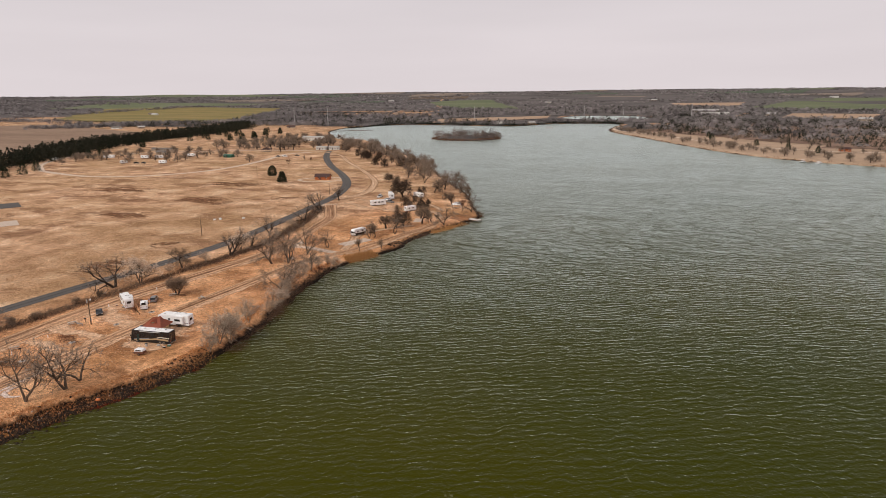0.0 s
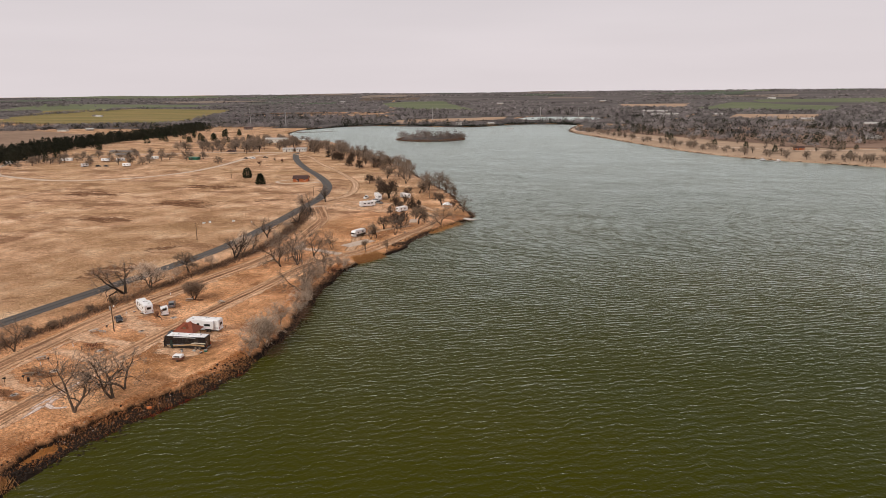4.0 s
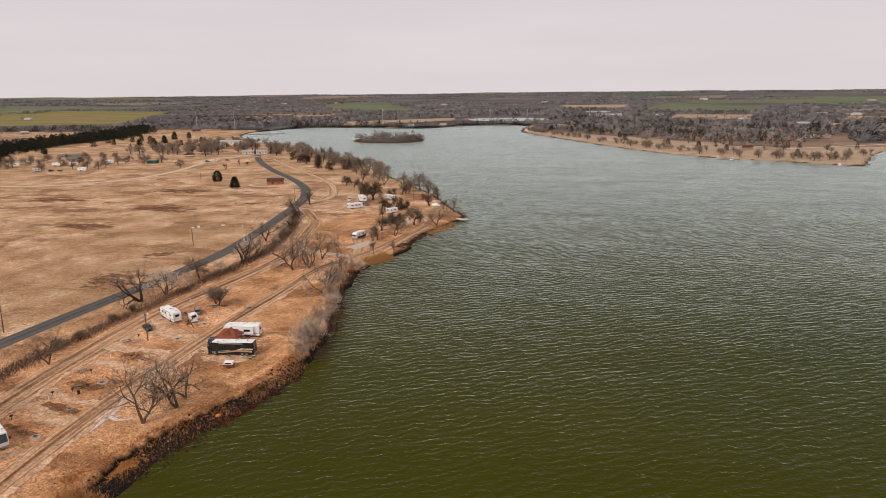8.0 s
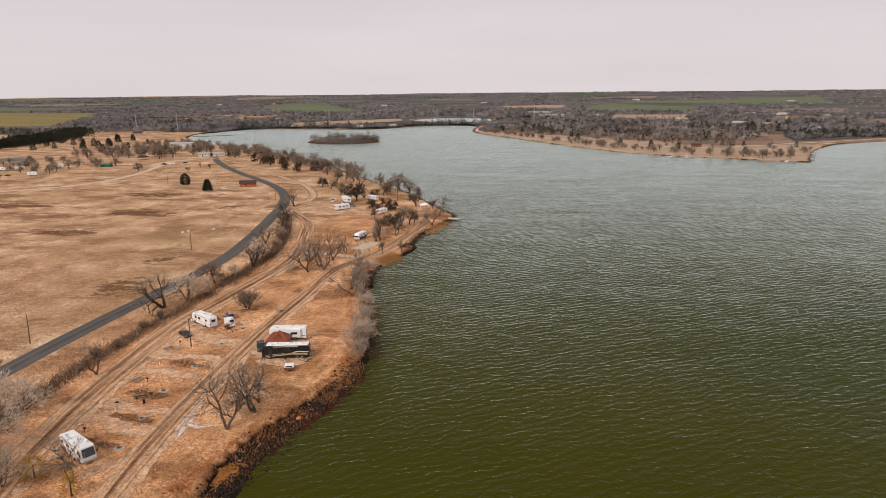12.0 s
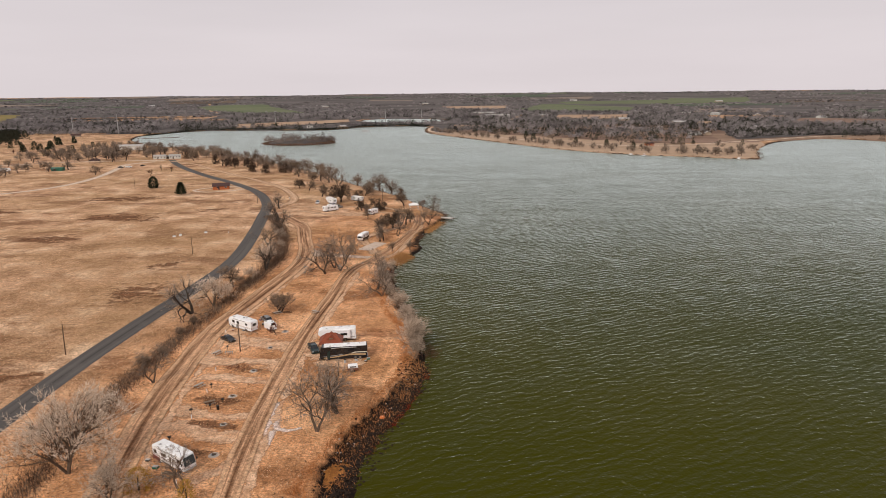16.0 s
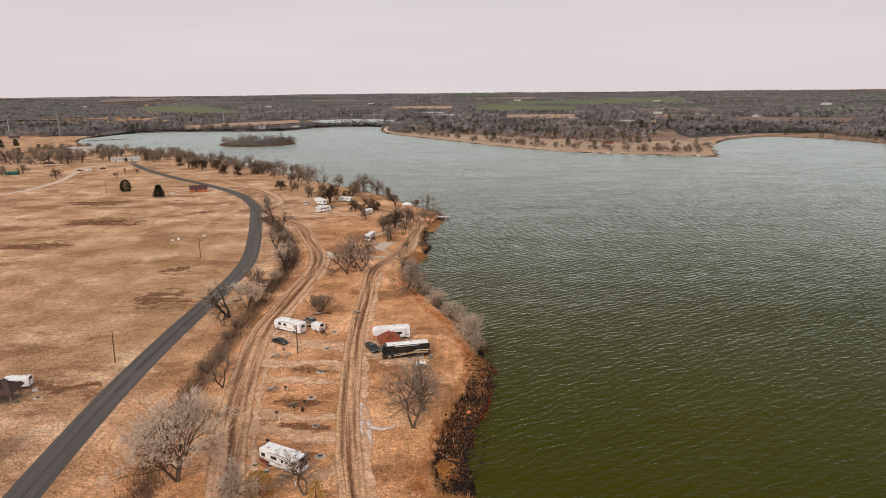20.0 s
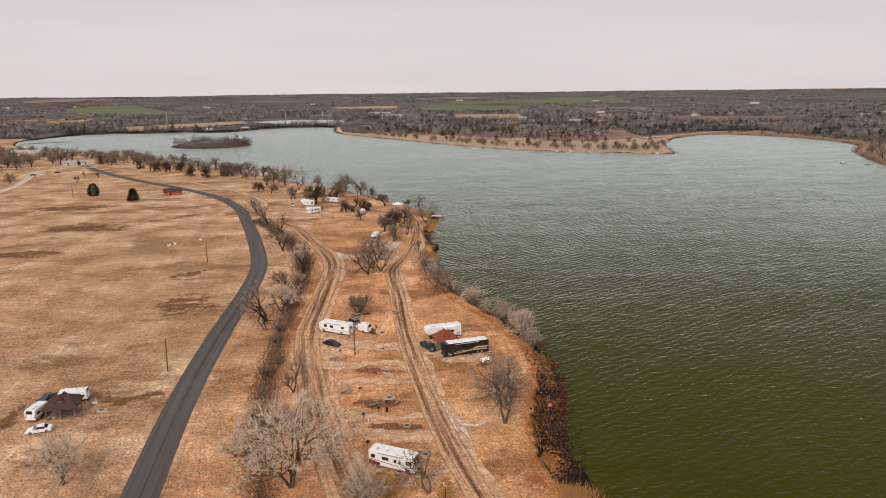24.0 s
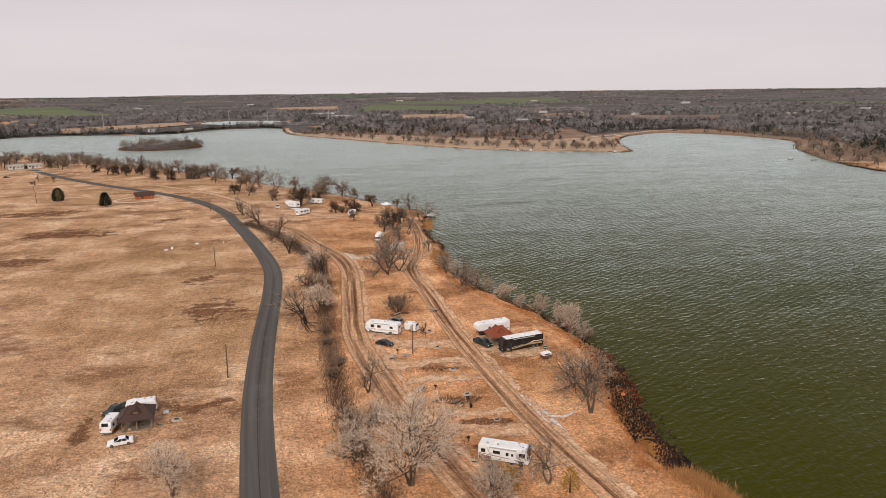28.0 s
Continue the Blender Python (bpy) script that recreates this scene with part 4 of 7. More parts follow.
# loose rows of park trees by the west campground, the white hall and along the far peninsula
GROVES = [  # spots, kind, height, words
    ([(-426, 492), (-371, 500), (-390, 504), (-395, 531), (-382, 536), (-376, 569), (-457, 443), (-468, 465), (-482, 489), (-478, 521), (-360, 545), (-352, 560)],
     "grove_tree", 8.5, "leafless brown tree shading the campground"),
    ([(-411, 652), (-376, 640), (-373, 656), (-365, 667), (-345, 640), (-332, 668), (-396, 640), (-430, 660), (-350, 625), (-420, 690), (-388, 690), (-402, 720), (-330, 690), (-310, 700), (-290, 690),
      (-445, 640), (-460, 680), (-340, 700)],
     "dark_grove_tree", 12, "grey leafless tree crowding round the white hall"),
    ([(-70, 1072), (-52, 1040), (-30, 1000), (-8, 975), (22, 920), (40, 880), (62, 850), (78, 822), (96, 800), (108, 778), (128, 758), (146, 738), (164, 724), (180, 712), (196, 706), (210, 700),
      (224, 694), (238, 684), (252, 690), (246, 702), (262, 680), (232, 705), (268, 700), (274, 720), (215, 712), (280, 740)],
     "grove_tree", 9, "leafless tree on the grassy far shore"),
    ([(-128, 536), (-136, 556), (-152, 560), (-160, 572), (-168, 582), (-186, 596), (-196, 612), (-206, 622), (-218, 630), (-230, 640), (-243, 655), (-252, 668), (-264, 676), (-272, 664), (-284, 684),
      (-232, 622), (-210, 606), (-176, 570), (-150, 538), (-282, 652), (-296, 684), (-110, 512), (-98, 492), (-72, 462), (-52, 438), (-42, 424)],
     "grove_tree", 11.5, "grey leafless tree along the north shore"),
    ([(402, 520), (420, 560), (440, 600), (462, 620), (470, 580), (452, 540), (430, 500), (500, 680), (530, 720), (528, 800), (520, 850), (480, 560), (510, 620), (400, 480), (440, 470)],
     "dark_grove_tree", 10, "dark leafless tree on the bay shore"),
]
for spots, kind, tall, words in GROVES:
    for i, (x, y) in enumerate(spots):
        bare_tree(kind, i % 4, x, y, tall * (0.8 + 0.4 * ((i * 37) % 10) / 10), words, " ".join(words.split()[-3:]) + " grove")

def grove(count, corners, tall, words, group, seed, kinds=("grove_tree", "grove_tree", "dark_grove_tree"), gap=6.0):
    """Trees strewn over a four-cornered piece of land, none in the water or the road and none too near another."""
    r_, stood, (a, b, c, d) = random.Random(seed), [], corners
    road = np.array(ROAD[8:], float)
    for _ in range(count * 6):
        u, w = r_.random(), r_.random()
        x, y = ((1 - u) * (1 - w) * a[i] + u * (1 - w) * b[i] + u * w * c[i] + (1 - u) * w * d[i] for i in (0, 1))
        if len(stood) < count and float(shore_distance(np.array([x]), np.array([y]))[0]) > 4 and all(math.hypot(x - p, y - q) > gap for p, q in stood) \
                and all(np.hypot(curve_p[0] - x, curve_p[1] - y) > 12 for curve_p in road) and not (-334 < x < -286 and 640 < y < 676):
            stood.append((x, y))
            bare_tree(r_.choice(kinds), len(stood) % 4, x, y, r_.uniform(*tall), words, group)


grove(46, ((-290, 690), (-270, 712), (-470, 850), (-470, 700)), (7, 12), "grey leafless tree crowding round the white hall", "trees behind the hall", 41)
grove(26, ((-350, 640), (-330, 690), (-470, 720), (-470, 600)), (8, 13), "grey leafless tree crowding round the white hall", "trees behind the hall", 42)
grove(30, ((-400, 470), (-350, 560), (-470, 600), (-510, 470)), (7, 10), "leafless brown tree shading the campground", "campground trees", 43, gap=10)
grove(12, ((-110, 505), (-60, 450), (-262, 705), (-290, 690)), (7, 12), "grey leafless tree along the north shore", "north shore trees", 44)
grove(34, ((380, 430), (452, 632), (520, 640), (470, 400)), (7, 12), "dark leafless tree on the bay shore", "bay shore trees", 45)
grove(26, ((520, 700), (512, 880), (570, 960), (580, 700)), (7, 12), "dark leafless tree on the bay shore", "bay shore trees", 46)
SHORE_WALK = curve([(-86, 1120), (-74, 1085), (-22, 1000), (36, 905), (78, 840), (112, 795), (150, 752), (196, 722), (240, 702), (262, 696)], 6.5)
pick = random.Random(5)
for i, (x, y) in enumerate(SHORE_WALK):
    for row in range(2):
        away = pick.uniform(0, 9) if row == 0 else pick.uniform(60, 120)
        px_, py_ = x + away * 0.72 + pick.uniform(-3, 3), y + away * 0.66 + pick.uniform(-3, 3)
        if float(shore_distance(np.array([px_]), np.array([py_]))[0]) < 3 or pick.random() < (0.3 if row == 0 else 0.55):
            continue
        bare_tree(pick.choice(("grove_tree", "grove_tree", "dark_grove_tree")), i % 4, px_, py_, pick.uniform(5, 9), "leafless tree on the grassy far shore", "trees of the far shore")


def cedar(x, y, height, width, label, seed, material=None, k=900, bushy=False):
    """An evergreen: a short trunk and a ragged cone of needle sprays."""
    r = np.random.default_rng(seed)
    ob = new("cedar_tree")
    z = float(land_height(np.array([x]), np.array([y]))[0])
    ob.matrix_basis = pose(x, y, z, 0, 0, seed * 47)
    limbs = Limbs(seed)
    limbs.tube(Vector((0, 0, -0.1)), Vector((0, 0, height * 0.6)), 0.2, 0.07, 7)
    me = bpy.data.meshes.new("trunk")
    raw_mesh(me, np.array(limbs.v), np.array(limbs.f))
    me.materials.append(M_BARK_DARK)
    new("trunk", me).parent = ob
    a, up = r.uniform(0, 6.283, k), r.uniform(0, 1, k) ** 1.15
    tier = 0.82 + 0.18 * np.cos(up * 34 + np.cos(a * 3) * 1.5)
    out = np.sin(np.clip(0.16 + 0.84 * (1 - up), 0, 1) ** 0.9 * 1.571) * r.uniform(0.35, 1.05, k) * tier
    if bushy:
        lump = 0.84 + 0.16 * np.sin(a * 3 + up * 7 + seed) * np.cos(a * 2 - up * 11)
        out = np.sqrt(np.clip(1 - (2 * up - 0.7) ** 2 / 1.69, 0.02, 1)) * r.uniform(0.5, 1.06, k) * lump
    c = np.stack([width / 2 * out * np.cos(a), width / 2 * out * np.sin(a), height * ((0.02 if bushy else 0.12) + (0.9 if bushy else 0.8) * up)], 1)
    d = np.stack([np.cos(a), np.sin(a), r.uniform(-0.1, 0.9, k)], 1) + r.normal(0, 0.35, (k, 3))
    d /= np.linalg.norm(d, axis=1)[:, None]
    verts = slivers(c, d, r.uniform(0.35, 0.95, k) * height / 8, r.uniform(0.18, 0.42, k) * height / 8, r)
    me = bpy.data.meshes.new("crown")
    raw_mesh(me, verts, np.arange(len(verts)).reshape(-1, 3))
    me.materials.append(material or M_CEDAR)
    new("crown", me).parent = ob
    return tagged(ob, label, "tree", "cedars in the park")


for i, (x, y, h, w) in enumerate([(-214.5, 448.5, 8.5, 7.5), (-178.5, 416, 9, 7.5)]):
    cedar(x, y, h, w, "round dark green cedar alone on the dry meadow", 11 + i, k=2600, bushy=i == 0)
for i, (x, y, h) in enumerate([(-401, 357, 10), (-406, 374, 11), (-422, 396, 10), (-613, 805, 11), (-573, 779, 10), (-519, 729, 10), (-526, 757, 12), (-456, 681, 11), (-514, 769, 12), (-544, 829, 12), (-547, 865, 9), (-544, 608, 11), (-481, 490, 10), (-494, 513, 11), (-565, 702, 11), (-592, 755, 11), (-432, 544, 7), (-520, 728, 9), (-502, 734, 11), (-509, 764, 10), (-551, 837, 11), (-594, 894, 9), (-555, 876, 10), (-544, 609, 7),
                               (-470, 745, 8), (-530, 790, 9), (-575, 800, 8), (-560, 730, 9), (-480, 800, 8), (-610, 840, 9), (150, 800, 9), (175, 770, 8), (70, 905, 10), (62, 960, 9), (120, 850, 8),
                               (232, 722, 8), (262, 712, 7)]):
    cedar(x, y, h, h * 0.8, "dark green cedar standing in open grass", 31 + i)
strew = random.Random(23)
for i in range(34):
    s = strew.random()
    x, y = -60 + 330 * s + strew.uniform(15, 105) * 0.8, 1085 - 360 * s + strew.uniform(10, 60)
    if float(shore_distance(np.array([x]), np.array([y]))[0]) > 14:
        cedar(x, y, strew.uniform(5, 9), strew.uniform(4.5, 7), "dark green cedar on the far peninsula", 91 + i, k=420, bushy=i % 2 == 0)
for i, (x, y) in enumerate(((395, 500), (410, 540), (432, 575), (455, 610), (480, 650), (505, 690), (528, 740), (530, 800), (524, 850), (500, 900), (470, 945), (430, 470), (405, 460), (470, 590), (445, 540))):
    cedar(x + strew.uniform(0, 14), y - strew.uniform(0, 14), strew.uniform(6, 11), strew.uniform(5, 8), "dark green cedar on the bay shore", 141 + i, k=420, bushy=True)
cedar(-30.5, 97, 4.2, 5.6, "withered yellow-orange shrub by the picnic table", 71, M_YELLOW, 1100, True)
cedar(-20.5, 93.5, 4.8, 3.6, "withered yellow-orange shrub beside a bare tree", 72, M_YELLOW, 420)

# ---------------------------------------------------------------- brush, reeds, weeds and stones
def brush_band(name, points, width, count, tall, thick, material, label, category, seed, clump=9.0, sway=0.35):
    """Upright stems along a smooth line, thick in some places and thin in others."""
    r = np.random.default_rng(seed)
    line = curve(points, 1.0)
    tang = np.gradient(line, axis=0)
    tang /= np.linalg.norm(tang, axis=1)[:, None] + 1e-9
    i = r.integers(0, len(line), count)
    j = i / clump
    keep = 0.5 + 0.3 * np.sin(j) * np.cos(j * 0.37 + 1) + 0.2 * np.sin(j * 2.71 + seed) * np.cos(j * 0.61) > r.uniform(0, 0.8, count)
    i = i[keep]
    off = r.normal(0, width / 3.2, len(i))
    x = line[i, 0] + tang[i, 1] * off + r.normal(0, 0.5, len(i))
    y = line[i, 1] - tang[i, 0] * off + r.normal(0, 0.5, len(i))
    z = np.maximum(land_height(x, y), WATER_Z - 0.3)
    d = np.stack([r.normal(0, sway, len(i)), r.normal(0, sway, len(i)), np.ones(len(i))], 1)
    d /= np.linalg.norm(d, axis=1)[:, None]
    size = tall * r.uniform(0.35, 1.15, len(i)) * (0.68 + 0.2 * np.cos(i / clump * 1.7) + 0.12 * np.sin(i / clump * 4.3 + seed))
    verts = slivers(np.stack([x, y, z - 0.03], 1), d, size, thick * r.uniform(0.6, 1.5, len(i)), r)
    return stuff_mesh(name, verts, material, label, category)


HEDGE = [(-44, 60), (-49, 92), (-53, 115), (-56, 140), (-57, 172), (-57.5, 205), (-58, 235), (-60, 258), (-67, 282), (-75, 305), (-86, 330), (-94, 344)]
brush_band("hedge_brush", HEDGE, 4.8, 44000, 1.7, 0.09, M_BRUSH, "tangled brown leafless brush along the road bank", "brush", 3, 60)
brush_band("hedge_brush", HEDGE, 5.0, 16000, 2.4, 0.07, M_TWIG, "tangled pale leafless brush along the road bank", "brush", 4, 7)
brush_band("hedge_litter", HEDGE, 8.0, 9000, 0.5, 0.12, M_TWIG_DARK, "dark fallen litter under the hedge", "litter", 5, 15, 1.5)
brush_band("dry_reeds", [(8, 60), (5, 80), (2, 91), (0.5, 96)], 6.0, 14000, 1.8, 0.09, M_REED, "dense straw-coloured reeds at the water's edge", "reeds", 6, 60)
brush_band("dry_reeds", [(-13, 251), (-11, 256), (-9, 264)], 4.0, 5000, 1.8, 0.12, M_REED, "orange-tan reeds at the water's edge", "reeds", 7, 60)
brush_band("dry_reeds", [(-6, 312), (-3.5, 326), (-1, 338)], 3.0, 3000, 1.5, 0.10, M_REED, "orange-tan reeds beside the dock", "reeds", 8, 60)
brush_band("dry_reeds", [(1.5, 102), (4.5, 114), (7, 128), (9.5, 143), (11, 156)], 4.0, 700, 0.9, 0.09, M_REED, "thin straw-coloured reeds among the shore stones", "reeds", 9, 4)
brush_band("red_weeds", [(5.8, 108), (6.2, 115), (7.8, 124), (10.4, 133), (12.3, 141), (12.6, 150)], 1.8, 4200, 0.5, 0.2, M_REED_RED, "red-brown water weeds along the stony bank", "weeds", 10, 6, 0.8)
brush_band("dry_reeds", [(7, 136), (8.5, 147), (8.5, 156)], 3.6, 2000, 0.7, 0.10, M_REED, "orange-tan reeds on the stony bank", "reeds", 24, 60)
brush_band("bank_grass", [(5.5, 158), (3.2, 168), (0.5, 180), (-4.5, 190), (-8, 202), (-12.5, 216), (-15, 230), (-14, 246)], 2.4, 7000, 0.9, 0.12, M_REED_BANK,
           "rusty brown grass and weeds along the willow bank", "grass", 29, 6.0, 0.6)
MARSH = [(-1, 96), (0.5, 104), (1.2, 112), (3.2, 121), (5.8, 131), (8, 140), (8.6, 149), (8.2, 156)]
brush_band("marsh_reeds", MARSH, 5.5, 7000, 0.95, 0.07, M_REED_BANK, "orange-tan reed clumps on the muddy shelf", "reeds", 25, 2.2, 0.45)
brush_band("marsh_litter", MARSH, 7.5, 6000, 0.45, 0.16, M_TWIG_DARK, "dark flattened stalks rotting on the muddy shelf", "litter", 26, 3.0, 1.6)
brush_band("bank_grass", [(-4.6, 98), (-3.4, 108), (-1.6, 116), (0.4, 125), (2.6, 133), (4.8, 142), (6.0, 150), (5.6, 158)], 2.2, 6000, 0.8, 0.12, M_REED_BANK,
           "long rusty orange grass hanging over the bank's edge", "grass", 27, 5.0, 0.6)
brush_band("bank_brush", [(12, 160), (8, 174), (3.5, 188), (-3, 202), (-8.5, 218), (-12, 236)], 3.4, 12000, 1.5, 0.07, M_BRUSH, "brown leafless brush on the lake bank", "brush", 12, 8)
brush_band("bank_brush", [(-9, 278), (-8, 300), (-5, 322), (0, 345), (-2, 362), (-14, 381)], 2.6, 7000, 1.2, 0.08, M_BRUSH, "brown leafless brush on the lake bank", "brush", 13, 6)
brush_band("bank_brush", [(-14, 381), (-38, 425), (-60, 455), (-84, 487), (-124, 546), (-160, 590), (-214, 659), (-262, 706)], 5, 9000, 1.5, 0.14, M_BRUSH,
           "brown leafless brush along the north shore", "brush", 14, 12)
brush_band("bank_brush", [(-110, 1285), (-104, 1169), (-82, 1073), (-18, 960), (48, 848), (102, 767), (160, 712), (212, 688), (262, 662), (276, 672), (308, 765)], 5, 8000, 2.2, 0.3, M_BRUSH,
           "brown leafless brush along the far shore", "brush", 15, 14)
brush_band("bank_brush", [(372, 875), (450, 926), (510, 860), (519, 735), (449, 632), (397, 527), (376, 445)], 8, 7000, 2.6, 0.3, M_BRUSH,
           "dark leafless brush along the bay shore", "brush", 16, 9)
brush_band("dam_brush", [(-552, 1060), (-530, 1165), (-470, 1200), (-387, 1196), (-290, 1196), (-232, 1296), (-150, 1316), (-112, 1290)], 9, 9000, 5.5, 0.5, M_WOODS_DARK,
           "dark brush and low trees along the dam", "brush", 17, 25)
ring = [(-242 + 45 * math.cos(k * 0.6283), 885 + 40 * math.sin(k * 0.6283)) for k in range(11)]
brush_band("island_brush", ring, 6, 9000, 3.2, 0.4, M_BRUSH, "brown brush hanging over the island's edge", "brush", 19, 30)
brush_band("brush_pile", [(-36, 147), (-34, 147.5), (-32, 147)], 2.6, 900, 1.0, 0.08, M_TWIG_RED, "low heap of red-brown brush in the campsite", "brush", 18, 400, 0.9)


def grass_tufts(name, corners, count, tall, wide, material, label, seed, clear):
    """Leaning tufts strewn over a four-cornered piece of turf, thick in drifts, none on the wheel tracks."""
    r = np.random.default_rng(seed)
    a, b, c, d = corners
    u, v = r.uniform(0, 1, count), r.uniform(0, 1, count)
    x, y = ((1 - u) * (1 - v) * a[i] + u * (1 - v) * b[i] + u * v * c[i] + (1 - u) * v * d[i] for i in (0, 1))
    drift = 0.55 + 0.22 * ripple(x, y, 17.3, 0.7) + 0.2 * ripple(x, y, 41.0, 1.9)
    keep = (drift > r.uniform(0, 0.9, count)) & (shore_distance(x, y) > 6)
    for line, gap in clear:
        way = curve(line, 3.0)
        way = way[(way[:, 1] > a[1] - 20) & (way[:, 1] < c[1] + 20)]
        for p, q in way:
            keep &= (x - p) ** 2 + (y - q) ** 2 > gap * gap
    x, y = x[keep], y[keep]
    k = len(x)
    lean = np.stack([r.normal(0, 0.7, k), r.normal(0, 0.7, k), np.ones(k)], 1)
    lean /= np.linalg.norm(lean, axis=1)[:, None]
    verts = slivers(np.stack([x, y, land_height(x, y) - 0.02], 1), lean, tall * r.uniform(0.4, 1.3, k), wide * r.uniform(0.5, 1.5, k), r)
    return stuff_mesh(name, verts, material, label, "grass")


TRACK_WEST = [(-59, 289), (-51, 264), (-48, 240), (-49, 205), (-50, 173), (-47, 148), (-43, 125), (-37, 100), (-28, 70)]
TRACK_EAST = [(-21, 254), (-26, 235), (-25, 205), (-23.7, 168), (-20.8, 134), (-18, 112), (-14.8, 94), (-9, 62)]
CLEAR = ((ROAD, 4.2), (TRACK_WEST, 4.6), (TRACK_EAST, 3.4))
grass_tufts("grass_tufts", ((-128, 84), (-4, 84), (-8, 215), (-135, 215)), 110000, 0.34, 0.20, M_TUFT, "tufts of dry straw grass and dark dead weeds", 61, CLEAR)
grass_tufts("grass_tufts", ((-150, 215), (-14, 215), (-14, 330), (-170, 330)), 50000, 0.36, 0.26, M_TUFT, "tufts of dry straw grass and dark dead weeds", 62, CLEAR)


def stones(name, points, width, count, size, material, label, seed):
    """Angular stones lying along the bank."""
    r = np.random.default_rng(seed)
    line = curve(points, 0.5)
    i = r.integers(0, len(line), count)
    x, y = line[i, 0] + r.normal(0, width / 2.5, count), line[i, 1] + r.normal(0, 0.4, count)
    z = np.maximum(land_height(x, y), WATER_Z - 0.1)
    cube = np.array([(a, b, c) for c in (-1, 1) for b in (-1, 1) for a in (-1, 1)], float)
    quads = np.array([(0, 2, 3, 1), (4, 5, 7, 6), (0, 1, 5, 4), (2, 6, 7, 3), (0, 4, 6, 2), (1, 3, 7, 5)])
    s = size * r.uniform(0.3, 1.3, (count, 1, 1)) * r.uniform(0.6, 1.2, (count, 1, 3)) / 2
    v = cube[None] * (1 + r.normal(0, 0.18, (count, 8, 3))) * s
    a = r.uniform(0, 6.283, count)
    ca, sa = np.cos(a)[:, None], np.sin(a)[:, None]
    vx, vy = v[..., 0] * ca - v[..., 1] * sa, v[..., 0] * sa + v[..., 1] * ca
    verts = np.stack([vx + x[:, None], vy + y[:, None], v[..., 2] * 0.6 + z[:, None] + size * 0.08], -1).reshape(-1, 3)
    faces = (quads[None] + (np.arange(count) * 8)[:, None, None]).reshape(-1, 4)
    me = bpy.data.meshes.new(name)
    raw_mesh(me, verts, faces)
    me.materials.append(material)
    return tagged(new(name, me), label, "stones", kind="stuff")


stones("shore_stones", [(1.5, 98), (2.4, 106), (3.4, 116), (6, 128), (8.4, 138), (9.4, 148), (9, 156)], 4.6, 1700, 0.42, M_ROCK, "dark wet stones and debris along the bank", 21)
stones("pale_stones", [(-1, 104), (0.5, 114), (3.4, 125), (6, 136), (8, 146)], 4.0, 60, 0.24, M_PALE_ROCK, "scattered pale stones and flotsam on the muddy shelf", 28)
stones("shore_stones", [(8, 174), (4, 188), (-2, 202), (-8, 218), (-12, 240)], 2.0, 250, 0.5, M_ROCK, "dark wet stones along the wooded bank", 22)
stones("shore_stones", [(-9, 276), (-8, 300), (-4, 326), (0, 345)], 2.0, 260, 0.6, M_ROCK, "dark wet stones near the dock", 23)


# ---------------------------------------------------------------- tools for things
def part(name, bm, material, parent, label=""):
    """Links the bmesh as one mesh object under parent."""
    me = bpy.data.meshes.new(name)
    bmesh.ops.recalc_face_normals(bm, faces=bm.faces)
    bm.to_mesh(me)
    bm.free()
    me.materials.append(material)
    ob = new(name, me)
    ob.parent = parent
    return tagged(ob, label)


def thing(name, x, y, turn, label, category, group="", z=None):
    ob = new(name)
    if z is None:
        z = float(land_height(np.array([x]), np.array([y]))[0])
    ob.matrix_basis = pose(x, y, z, 0, 0, turn)
    return tagged(ob, label, category, group)


def box(size, at=(0, 0, 0), bevel=0.0, bm=None, turn=(0, 0, 0), taper=1.0):
    """A box on the point at (its foot's middle), with bevelled edges; taper narrows its top."""
    bm = bm or bmesh.new()
    made = bmesh.ops.create_cube(bm, size=1)["verts"]
    for v in made:
        k = taper if v.co.z > 0 else 1
        v.co = Vector((v.co.x * size[0] * k, v.co.y * size[1] * k, (v.co.z + 0.5) * size[2]))
    if bevel:
        edges = list({e for v in made for e in v.link_edges})
        made = [v for v in bmesh.ops.bevel(bm, geom=edges, offset=bevel, segments=2, affect="EDGES", profile=0.5)["verts"]]
    bmesh.ops.transform(bm, matrix=pose(*at, *turn), verts=made)
    return bm


def prism(outline, width, at=(0, 0, 0), bevel=0.0, bm=None, narrow=None):
    """The outline in x, z drawn out to that width along y; narrow maps height to a share of the width."""
    bm = bm or bmesh.new()
    sides = []
    for s in (-0.5, 0.5):
        sides.append([bm.verts.new((x, s * width * (narrow(z) if narrow else 1), z)) for x, z in outline])
    bm.faces.new(sides[0])
    bm.faces.new(list(reversed(sides[1])))
    k = len(outline)
    for i in range(k):
        j = (i + 1) % k
        bm.faces.new((sides[0][j], sides[0][i], sides[1][i], sides[1][j]))
    made = sides[0] + sides[1]
    if bevel:
        edges = list({e for v in made for e in v.link_edges})
        made = bmesh.ops.bevel(bm, geom=edges, offset=bevel, segments=2, affect="EDGES", profile=0.5)["verts"]
    bmesh.ops.translate(bm, vec=Vector(at), verts=made)
    return bm


def rod(p, q, r0, r1=None, n=10, bm=None):
    """A round bar from p to q."""
    bm = bm or bmesh.new()
    p, q = Vector(p), Vector(q)
    d = q - p
    m = Matrix.Translation((p + q) / 2) @ d.to_track_quat("Z", "Y").to_matrix().to_4x4()
    bmesh.ops.create_cone(bm, cap_ends=True, segments=n, radius1=r0, radius2=r0 if r1 is None else r1, depth=d.length, matrix=m)
    return bm


